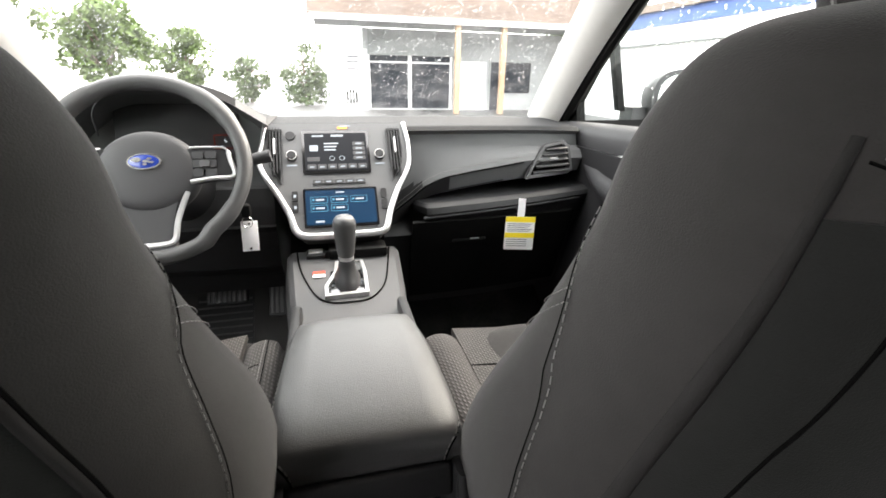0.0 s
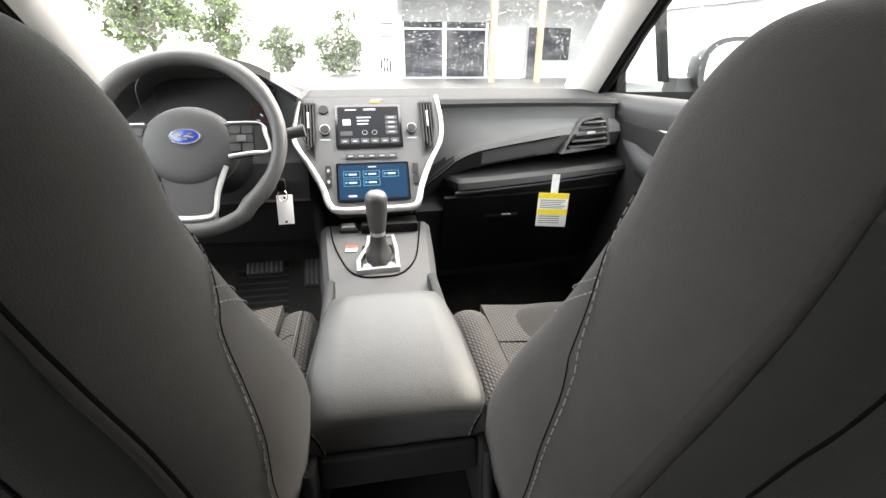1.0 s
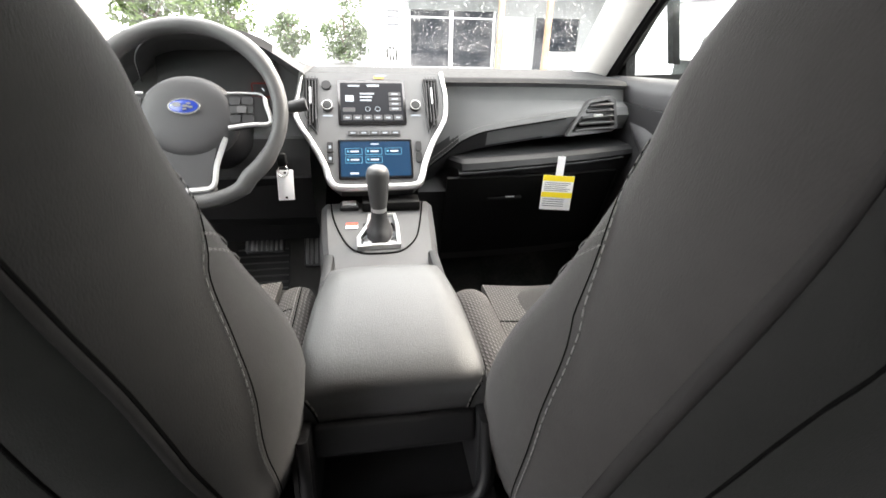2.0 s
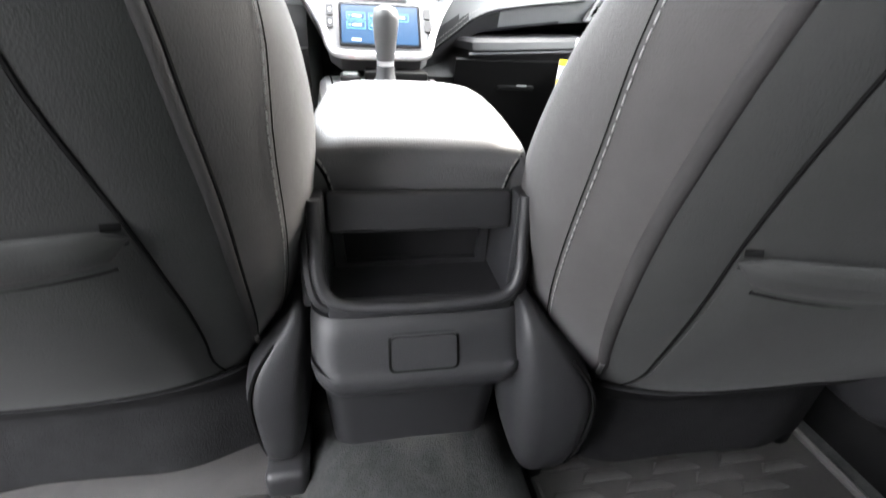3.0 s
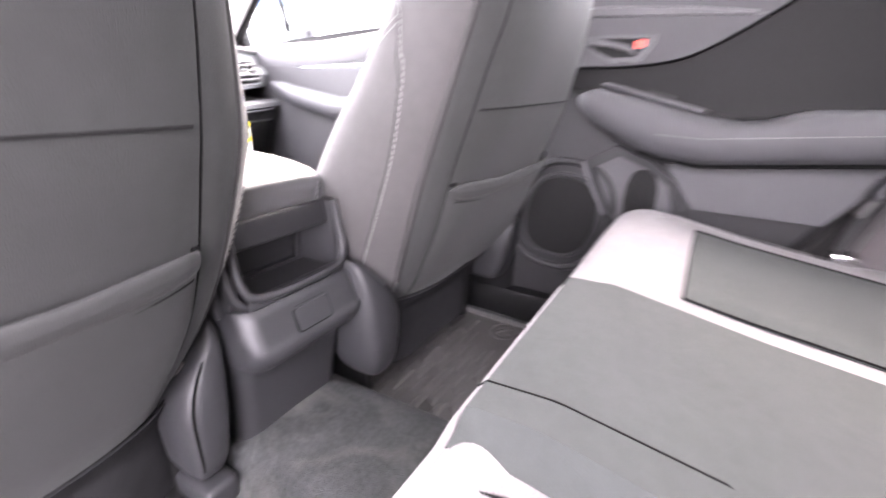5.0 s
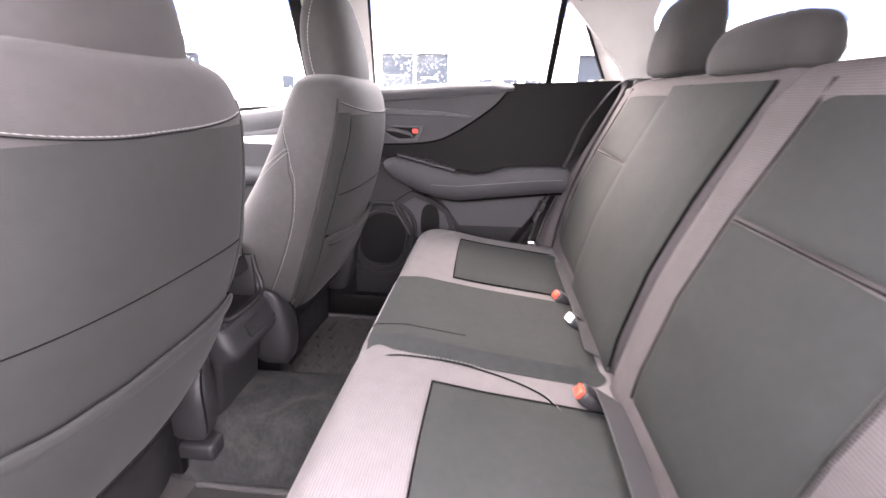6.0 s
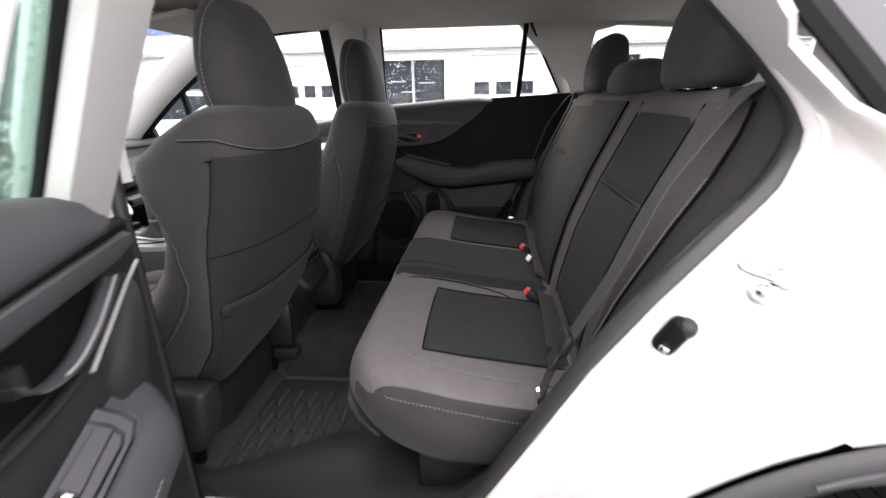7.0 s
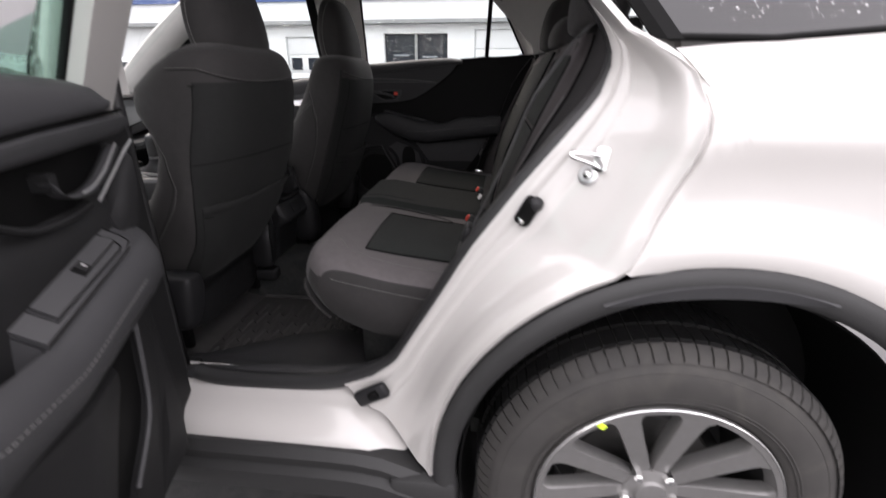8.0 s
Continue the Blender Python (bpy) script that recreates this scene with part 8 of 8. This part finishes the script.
        part("stitching", stitches([T(u, z, 0.191) for u, z in zip(np.linspace(0.30, 0.74, 20), np.interp(np.linspace(0.30, 0.74, 20), (0.262, 0.478, 0.60, 0.80), (0.950, 0.901, 0.907, 0.947)))]), M_THREAD, ar, "pale stitching along the armrest", local=True, kind="stuff")

        def pad(s, q, n):
            """s along the door, q towards the cabin, n out of the plate."""
            return T(0.262 + 0.222 * s, 1.019 - 0.048 * s - 0.031 * q + n, 0.114 + 0.051 * q + 0.5 * n)
        sp = part("switch_plate", prism([(0.03, 0.0), (0.0, 0.5), (0.0, 0.85), (0.05, 0.97), (0.14, 1.0), (1.0, 0.96), (1.0, 0.02)], pad, 0.006), M_GREYPL, d, "grey window switch plate", local=True)
        part("plate_groove", tube([pad(a, b, 0.0062) for a, b in ((0.10, 0.16), (0.085, 0.55), (0.11, 0.80), (0.16, 0.86), (0.86, 0.80), (0.86, 0.20))], 0.0013, 6, closed=True), M_SEAM, sp, local=True)
        part("plate_panel", prism([(0.11, 0.20), (0.10, 0.55), (0.125, 0.77), (0.17, 0.82), (0.845, 0.765), (0.845, 0.235)], lambda a, b, n: pad(a, b, 0.0055 + n + 0.004 * a), 0.002), M_GREYPL, sp, local=True)
        part("outer_groove", tube([pad(a, b, 0.0062) for a, b in ((0.02, 0.10), (0.012, 0.60), (0.03, 0.88), (0.12, 0.975), (0.5, 0.955), (1.0, 0.94))], 0.0012, 6), M_SEAM, sp, local=True)
        part("switch_well", prism([(0.125, 0.34), (0.115, 0.64), (0.50, 0.66), (0.50, 0.32)], lambda a, b, n: pad(a, b, 0.0078 + n + 0.004 * a), 0.001), M_SEAL_SHADE, sp, local=True)
        part("window_switch", prism([(0.135, 0.36), (0.125, 0.62), (0.43, 0.64), (0.43, 0.345)], lambda a, b, n: pad(a, b, 0.009 + n * (0.5 + 1.4 * a)), 0.006), M_GREYPL, sp, "grey rocker window switch", local=True)
        part("switch_lip", prism([(0.435, 0.345), (0.435, 0.64), (0.485, 0.63), (0.485, 0.36)], lambda a, b, n: pad(a, b, 0.0095 + n), 0.005), M_DOORPL, sp, "front lip of the switch", local=True)
        part("lip_mark", prism([(0.44, 0.44), (0.44, 0.56), (0.452, 0.56), (0.452, 0.44)], lambda a, b, n: pad(a, b, 0.0147 + n), 0.0006), M_SILVER, sp, local=True)
        # front pier of the lower trim with the pocket behind it
        pier = [(0.185, 0.99), (0.190, 0.76), (0.29, 0.62), (0.36, 0.53), (0.46, 0.53), (0.410, 0.63), (0.345, 0.69), (0.322, 0.735), (0.303, 0.868), (0.302, 0.92)]
        pr = part("front_pier", prism(pier, lambda a, b, n: T(a, b, 0.03 + n - 0.03 * max(0, 0.24 - a) / 0.05), 0.125), M_DOORPL, d, "black moulded front of the door pocket", local=True)
        part("pocket_rim", tube([T(p.y, p.z, 0.157) for p in smooth_path([(0, 0.303, 0.90), (0, 0.305, 0.86), (0, 0.322, 0.74), (0, 0.345, 0.69), (0, 0.41, 0.63)], 24)], 0.0045, 8), M_GREYPL, pr, "satin grey pocket rim", local=True)
        # black sheet drawn where the pocket is only in shade
        part("pocket_shade", prism([(0.30, 0.90), (0.46, 0.90), (0.55, 0.56), (0.40, 0.56), (0.32, 0.70)], lambda a, b, n: T(a, b, 0.142 + n), 0.003), M_SEAL_SHADE, pr, "black plate for the shade inside the door pocket", local=True)
        part("pocket_back", loft([[T(a, z, 0.10), T(a, z, 0.165), T(a + 0.018, z, 0.182), T(a + 0.10, z, 0.190), T(rear_u(z + drop) - 0.05, z, 0.150), T(rear_u(z + drop) - 0.03, z, 0.10)] for a, z in ((0.45, 0.54), (0.47, 0.60), (0.475, 0.69), (0.435, 0.77), (0.40, 0.83), (0.395, 0.85))]), M_DOORPL, d, "bulging black lower door panel", local=True, angle=60)
    else:
        shut_trim(d, D, rear_u)
    # window frame and glass
    wb = [(0.075, 1.19), (0.60, 1.215), (0.93, 1.265)]
    hb, ht = (0.140, 0.165) if opened else (0.105, 0.125)
    wo = [(0.03, 1.18), (0.93, 1.225), (0.965, 1.26), (0.845, 1.46), (0.78, 1.53), (0.70, 1.568), (0.05, 1.565), (0.03, 1.50)]
    wi = [(hb, 1.195), (0.80, 1.225), (0.90, 1.268), (0.805, 1.44), (0.755, 1.505), (0.69, 1.535), (ht, 1.532), (ht - 0.005, 1.49)]
    if not opened:
        wo, wi = ([(a, b + 0.035 * (b > 1.48)) for a, b in q] for q in (wo, wi))
    fr = part("window_frame", frame_plate(wo, wi, lambda a, b, n: D(a, b, 0.02 + win + lean(b) + n), 0.035 if not opened else 0.062), M_WHITE if opened else M_PILLAR, d, "white painted window frame" if opened else "light grey window frame", local=True)
    part("frame_seal", tube([D(a, b, 0.046 + win + lean(b)) for a, b in wi], 0.009, 8, closed=True), M_SEAL_SHADE, fr, "black glass run seal", local=True)
    part("divider", loft([[D(u + a, z, 0.03 + win + lean(z) + n) for a, n in ((-0.010, 0.0), (0.010, 0.0), (0.010, 0.022), (-0.010, 0.022))] for u, z in ((0.715, 1.215), (0.735, 1.535))]), M_SEAL_SHADE, fr, "black upright window divider", local=True)
    gl = part("glass", prism([(a, b + (0.0 if opened else 0.035 * (b > 1.48))) for a, b in [(0.10, 1.16), (0.80, 1.19), (0.905, 1.265), (0.81, 1.445), (0.757, 1.51), (0.69, 1.54), (0.12, 1.537), (0.10, 1.49)]], lambda a, b, n: D(a, b, 0.035 + win + lean(b) + n), 0.004), M_GREENGLASS if opened else M_SIDEGLASS, d, "rain-spattered door glass", local=True)
    gl.visible_shadow = False
    d.matrix_world = Matrix.Translation(at) @ pose(0, 0, 0, 0, 0, turn)
    return d, D, lean


door_r, DR, lean_r = rear_door(1, (0.845, 1.13, 0), 0, "closed rear door with black moulded trim and an armrest", False, -0.10, 0.0)
door_l, DL, lean_l = rear_door(-1, (-0.815, 1.14, -0.10), -DOOR_TURN, "open rear door with black moulded trim, armrest and window switch", True, 0.0, -0.055)
door_l["label"] = "open white rear door with black moulded trim and window switch"

# printed sheet inside the open door's window
sh = part("window_sheet", prism([(0.222, 1.302), (0.228, 1.298), (0.263, 1.299), (0.43, 1.314), (0.66, 1.325), (0.66, 1.53), (0.200, 1.53), (0.209, 1.486)], lambda a, b, n: DL(a, b, -0.0145 + lean_l(b) + n), 0.0006), M_PAPER, door_l, "large white printed sheet on the glass", local=True)


def print_at(u0, z0):
    """Lettering that reads from the cabin side."""
    return lambda a, b: DL(u0 - a, z0 + b, -0.0132 + lean_l(z0 + b))


def print_bar(name, u0, u1, z, h):
    part(name, prism([(u0, z), (u1, z), (u1, z + h), (u0, z + h)], lambda a, b, n: DL(a, b, -0.0136 + lean_l(b) + n), 0.0004), M_INK, sh, local=True)


for u0, z0, size, text in ((0.400, 1.4045, 0.0085, "Over"), (0.3985, 1.3955, 0.0085, "167,000 books"), (0.398, 1.3865, 0.0085, "donated to"), (0.397, 1.3775, 0.0085, "local schools"), (0.388, 1.4475, 0.0115, "Loves"), (0.399, 1.4365, 0.0115, "Learning"), (0.330, 1.438, 0.0105, "Loves"), (0.328, 1.428, 0.0105, "Pets"), (0.286, 1.426, 0.0090, "Loves"), (0.286, 1.4175, 0.0090, "the Earth"), (0.452, 1.448, 0.0115, "to Help")):
    words(text, size, print_at(u0, z0), M_INK, sh, local=True)
for u0, u1, zz in ((0.356, 0.402, 1.4185), (0.299, 0.336, 1.4115), (0.249, 0.287, 1.4065), (0.421, 0.448, 1.4235)):
    print_bar("print_rule", u0, u1, zz, 0.0011)
for u0, z0, lens in ((0.331, 1.3965, (0.010, 0.016, 0.010, 0.020)), (0.283, 1.3925, (0.022, 0.017, 0.022, 0.015))):
    for i, q in enumerate(lens):
        print_bar("print_line", u0 - q, u0, z0 - i * 0.0085, 0.0042)
print_bar("print_rule", 0.396, 0.44, 1.337, 0.0012)
for u0, z0, r in ((0.360, 1.4445, 0.0085), (0.306, 1.4385, 0.0075)):
    part("print_ring", tube([DL(u0 + r * math.cos(a), z0 + r * math.sin(a), -0.0132 + lean_l(z0 + r * math.sin(a))) for a in np.linspace(0, 6.283, 25)[:-1]], 0.0004, 5, closed=True), M_INK, sh, local=True)
    for k in range(3):
        part("print_dot", tube([DL(u0 + r * 0.35 * math.cos(k * 2.1 + q), z0 + r * 0.35 * math.sin(k * 2.1 + q), -0.0132 + lean_l(z0)) for q in (0, 0.5, 1.0)], 0.0007, 5), M_INK, sh, local=True)

# ---- front doors (shut) ----
for m in (-1, 1):
    fd = thing("car_door", (0, 0, 0), "closed front door with dark trim and a clear window", "car door", "front doors")

    def E(y, z, n, m=m):
        return Vector((m * (0.845 - n - max(0, z - 1.18) * 0.42), y, z))
    part("trim_panel", sheet(lambda u, v: E(1.26 + 1.10 * u, 0.42 + 0.60 * v, 0.075 + 0.012 * math.sin(v * 5)), 20, 20, 0.05), M_PLASTIC, fd)
    part("top_roll", loft([[E(y, z + b, 0.05 + a) for a, b in ((-0.03, 0.03), (0.015, 0.036), (0.05, 0.022), (0.058, -0.005), (0.05, -0.04), (0.0, -0.05))] for y, z in ((1.25, 1.135), (1.5, 1.10), (1.86, 1.064), (2.1, 1.054), (2.28, 1.046), (2.38, 1.04))]), M_DOORROLL, fd, "soft dark top roll", angle=60)
    part("upper_trim", loft([[E(y, z + b, 0.06 + a) for a, b in ((0.0, 0.02), (0.034, 0.018), (0.040, 0.008), (0.036, -0.016), (0.0, -0.02))] for y, z in ((1.25, 1.075), (1.5, 1.058), (1.9, 1.038), (2.1, 1.026), (2.30, 1.012))]), M_GREYPL, fd, "grey upper door moulding", angle=60)
    ho = [(2.06, 1.008), (1.90, 1.014), (1.89, 0.98), (1.93, 0.945), (1.985, 0.935)]
    hi = [(1.955 + (a - 1.955) * 0.84, 0.98 + (b - 0.98) * 0.80) for a, b in ho]
    part("trim_strip", tube([E(y, z, 0.101) for y, z in ((1.30, 1.056), (1.6, 1.033), (1.9, 1.018), (2.14, 1.003))], 0.003, 6), M_SILVER, fd, "thin silver trim strip")
    part("handle_bezel", frame_plate(ho, hi, lambda a, b, n: E(a, b, 0.088 + n), 0.014), M_GREYPL, fd, "grey handle surround")
    # recess shade painted as a black plate
    part("handle_cup", prism(hi, lambda a, b, n: E(a, b, 0.086 + n), 0.004), M_SEAL_SHADE, fd)
    part("door_handle", loft([[E(y + a, z, 0.094 + n) for a, n in ((0.0, 0.0), (0.016, 0.0), (0.018, 0.012), (0.0, 0.012))] for y, z in ((2.005, 0.998), (1.975, 0.965), (1.955, 0.950))]), M_SILVER, fd, "satin inner door handle")
    part("armrest", loft([[E(y, z + b * h, 0.06 + a * n) for a, b in ((0.0, 1.0), (0.75, 1.0), (1.0, 0.3), (0.9, -0.8), (0.0, -1.6))] for y, z, n, h in ((1.30, 0.90, 0.07, 0.03), (1.45, 0.90, 0.10, 0.035), (1.75, 0.90, 0.10, 0.035), (1.95, 0.93, 0.08, 0.03), (2.08, 0.97, 0.05, 0.02))]), M_DOORROLL, fd, "black padded door armrest", angle=60)
    part("speaker_grille", prism([(2.0 + 0.09 * math.cos(a), 0.60 + 0.09 * math.sin(a)) for a in np.linspace(0, 6.283, 25)[:-1]], lambda a, b, n: E(a, b, 0.098 + n), 0.006), M_SEAL_SHADE, fd)
    wo = [(1.235, 1.11), (1.235, 1.568), (1.72, 1.54), (1.95, 1.42), (2.38, 1.10), (2.36, 1.03), (1.8, 1.07)]
    wi = [(1.27, 1.165), (1.275, 1.535), (1.69, 1.508), (1.90, 1.405), (2.26, 1.145), (2.24, 1.085), (1.8, 1.125)]
    fr = part("window_frame", frame_plate(wo, wi, lambda a, b, n: E(a, b, 0.02 + n), 0.03), M_SEAL_SHADE, fd, "black window frame")
    part("divider", loft([[E(y + a, z, 0.03 + n) for a, n in ((-0.012, 0.0), (0.012, 0.0), (0.012, 0.02), (-0.012, 0.02))] for y, z in ((2.03, 1.13), (2.02, 1.32))]), M_SEAL_SHADE, fr, "black quarter-light divider")
    gl = part("glass", prism([(1.25, 1.15), (1.25, 1.55), (1.70, 1.52), (1.92, 1.41), (2.30, 1.13), (2.28, 1.06), (1.8, 1.10)], lambda a, b, n: E(a, b, 0.035 + n), 0.004), M_SIDEGLASS, fd, "rain-spattered door glass")
    gl.visible_shadow = False
    mir = thing("door_mirror", (m * 0.98, 2.02, 1.12), "door mirror in a body-coloured housing", "door mirror", "door mirrors")
    hous = curve_rows([(0.10, 0.02, 0.02), (0.06, 0.085, 0.055), (0.0, 0.115, 0.075), (-0.035, 0.12, 0.08)], 12)
    part("housing", loft([[(m * 1.0 + a * spow(math.cos(2 * math.pi * i / 32), 0.7), 2.03 + dy, 1.165 + b * spow(math.sin(2 * math.pi * i / 32), 0.7)) for i in range(32)] for dy, a, b in hous]), M_GREYPL, mir, "dark mirror housing", angle=60)
    part("mirror_glass", loft([[(m * 1.0 + a * spow(math.cos(2 * math.pi * i / 32), 0.7), 2.03 + dy, 1.165 + b * spow(math.sin(2 * math.pi * i / 32), 0.7)) for i in range(32)] for dy, a, b in ((-0.030, 0.104, 0.068), (-0.038, 0.104, 0.068))]), M_MIRROR, mir, "mirror glass")
    part("foot", loft([[(m * x, 2.05 + a, z + b) for a, b in ((-0.03, -0.02), (0.03, -0.02), (0.03, 0.02), (-0.03, 0.02))] for x, z in ((0.84, 1.12), (0.93, 1.12))]), M_GREYPL, mir)

# ---- rear rubber mats with raised dashes ----
def mat_piece(x0, x1, y0, y1, label):
    t = thing("rear_floor_mat", ((x0 + x1) / 2, (y0 + y1) / 2, 0.345), label, "floor mat", "floor mats")
    part("tray", rbox(x0, x1, y0, y1 - 0.09, 0.346, 0.356, 0.004), M_RUBBERMAT, t)
    # smooth ramp that rises under the front seat
    part("front_ramp", sheet(lambda u, v: (x0 + (x1 - x0) * u, y1 - 0.092 + 0.105 * v, 0.3565 + 0.022 * v ** 1.4 + 0.02 * max(0, v - 0.9)), 4, 10, 0.008), M_RUBBERMAT, t, "smooth rising front of the mat")
    part("rim", tube([(x0 + 0.006, y1 - 0.10, 0.360), (x0 + 0.006, y0 + 0.03, 0.360), (x0 + 0.03, y0 + 0.006, 0.360), (x1 - 0.03, y0 + 0.006, 0.360), (x1 - 0.006, y0 + 0.03, 0.360), (x1 - 0.006, y1 - 0.10, 0.360)], 0.007, 8), M_RUBBERMAT, t, "raised rubber rim")
    w, dy, pitch = 0.083, 0.0245, 0.1165
    me = None
    for j in range(int((y1 - y0 - 0.15) / dy)):
        for i in range(-1, 5):
            xx = x0 + 0.018 + i * pitch + (pitch / 2 if j % 2 else 0)
            yy = y1 - 0.108 - j * dy
            if xx < x0 + 0.012 or xx + w > x1 - 0.012 or (x0 > 0 and xx + w > x1 - 0.115 and abs(yy - 1.075) < 0.05):
                continue
            if me is None:
                foot = [(0, -0.0095, 0), (w, -0.0095, 0), (w - 0.014, 0.0095, 0), (0.014, 0.0095, 0)]
                mid = [(0.001, -0.0085, 0.0035), (w - 0.001, -0.0085, 0.0035), (w - 0.0155, 0.0065, 0.0035), (0.0155, 0.0065, 0.0035)]
                cap = [(0.004, -0.0065, 0.0042), (w - 0.004, -0.0065, 0.0042), (w - 0.0175, 0.0045, 0.0042), (0.0175, 0.0045, 0.0042)]
                rib = part("dash_rib", loft([foot, mid, cap]), M_RUBBERMAT, t, local=True, angle=20)
                me = rib.data
            else:
                rib = new("dash_rib", me)
                rib.parent = t
            rib.location = (xx - t.location.x, yy - t.location.y, 0.3558 - t.location.z)
    return t


mat_piece(-0.625, -0.165, 0.72, 1.325, "black rubber rear floor mat with raised dashes, driver's side")
mr = mat_piece(0.175, 0.668, 0.72, 1.325, "black rubber rear floor mat with raised dashes and an oval badge")
part("badge_ring", tube([(0.612 + 0.042 * math.cos(a), 1.075 + 0.036 * math.sin(a), 0.3565) for a in np.linspace(0, 6.283, 33)[:-1]], 0.0024, 6, closed=True), M_RUBBERMAT, mr, "moulded oval badge ring")
for bx, by, bh in ((-0.018, 0.004, 0.012), (-0.006, -0.004, 0.016), (0.008, 0.006, 0.014), (0.020, -0.004, 0.011)):
    part("badge_bar", tube([(0.612 + bx - 0.006, 1.075 + by - bh, 0.3565), (0.612 + bx, 1.075 + by + bh, 0.3565), (0.612 + bx + 0.007, 1.075 + by + bh * 0.3, 0.3565)], 0.002, 6), M_RUBBERMAT, mr)
for m in (-1, 1):
    vis = thing("sun_visor", (m * 0.36, 1.62, 1.5), "light grey folded sun visor", "sun visor", "sun visors")
    part("blade", turned(rbox(-0.19, 0.19, -0.075, 0.075, -0.010, 0.010, 0.009, 3), pose(m * 0.36, 1.63, 1.535, -8, 0, 0)), M_LINER, vis)
    part("hinge_rod", tube([(m * 0.16, 1.70, 1.53), (m * 0.56, 1.70, 1.53)], 0.005, 8), M_PILLAR, vis)


# ---- rain on the glass ----
def drops(name, count, place, size, seed, label):
    """Many small flattened drops on a pane; place(u, v) gives the point and the pane's outward normal."""
    rng = random.Random(seed)
    verts, faces = [], []
    k = 6
    for _ in range(count):
        p, nrm = place(rng.random(), rng.random())
        p, nrm = Vector(p), Vector(nrm).normalized()
        a = nrm.cross(Vector((0.1, 0.2, 1.0))).normalized()
        b = nrm.cross(a).normalized()
        r = size * rng.choice((0.35, 0.45, 0.5, 0.6, 0.8, 1.0, 1.35))
        tall = 1.0 + 0.5 * rng.random()
        base = len(verts)
        for lift, rad in ((0.0, 1.0), (0.50, 0.80)):
            for i in range(k):
                q = 2 * math.pi * i / k
                verts.append(p + a * (r * rad * math.cos(q)) + b * (r * rad * tall * math.sin(q)) + nrm * (r * lift))
        verts.append(p + nrm * r * 0.74)
        for i in range(k):
            j = (i + 1) % k
            faces.append((base + i, base + j, base + k + j, base + k + i))
            faces.append((base + k + i, base + k + j, base + 2 * k))
        faces.append(tuple(base + i for i in reversed(range(k))))
    me = bpy.data.meshes.new(name)
    me.from_pydata([tuple(v) for v in verts], [], faces)
    for f in me.polygons:
        f.use_smooth = True
    me.materials.append(M_DROP)
    return tagged(new(name, me), label, "rain drops", kind="stuff")


def on_screen(u, v):
    return (((-1 + 2 * u) * (0.72 - 0.10 * v), 2.476 + 0.10 * math.sin(u * math.pi) - 0.70 * v, 1.078 + 0.475 * v), (0, 0.56, 0.83))


def on_right_door(u, v):
    return (0.845 - 0.034 - (0.05 + 0.30 * v) * 0.42, 1.03 - 0.66 * u, 1.23 + 0.30 * v), (1, 0, 0.4)


def on_front_door(u, v):
    return (0.845 - 0.034 - (0.03 + 0.30 * v) * 0.42, 1.28 + (0.92 - 0.62 * v) * u, 1.17 + 0.30 * v), (1, 0, 0.4)


def on_quarter(u, v):
    y, z = 0.17 - 1.0 * u, 1.25 + 0.20 * v
    y -= 0.13 * (1 - v)
    p = on_side(y, z, 0.0062)
    return p, (-1, 0, 0.4)


def on_rear_side(u, v):
    return (0.766 - (0.13 + 0.18 * v) * 0.3, -0.70 + 0.72 * u, 1.33 + 0.18 * v), (1, 0, 0.3)


def on_tailgate(u, v):
    return ((2 * u - 1) * 0.56, -1.041 + (0.06 + 0.24 * v) * 0.35, 1.21 + 0.24 * v), (0, -1, 0.3)


def on_open_door(u, v):
    p = door_l.matrix_world @ DL(0.15 + 0.50 * u, 1.225 + 0.075 * v, -0.0215 + lean_l(1.225 + 0.075 * v))
    return p, door_l.matrix_world.to_3x3() @ Vector((-1, 0, 0.4))


def on_open_edge(u, v):
    z = 1.24 + 0.26 * v
    p = door_l.matrix_world @ DL(0.165 + 0.045 * u, z, -0.0215 + lean_l(z))
    return p, door_l.matrix_world.to_3x3() @ Vector((-1, 0, 0.4))


drops("windscreen_drops", 15000, on_screen, 0.0009, 1, "small rain drops on the windscreen")
drops("door_glass_drops", 2600, on_right_door, 0.0013, 2, "small rain drops on the shut rear window")
drops("front_glass_drops", 1300, on_front_door, 0.0015, 3, "small rain drops on the front window")
drops("side_glass_drops", 1300, on_quarter, 0.0012, 4, "rain drops on the dark rear side glass")
drops("rear_side_drops", 240, on_rear_side, 0.0034, 5, "rain drops on the far rear side glass")
drops("tailgate_drops", 260, on_tailgate, 0.0036, 6, "rain drops on the tailgate window")
drops("open_door_drops", 320, on_open_door, 0.0024, 7, "rain drops on the open door's glass below the sheet")
drops("glass_edge_drops", 120, on_open_edge, 0.0022, 8, "rain drops along the edge of the open door's glass")
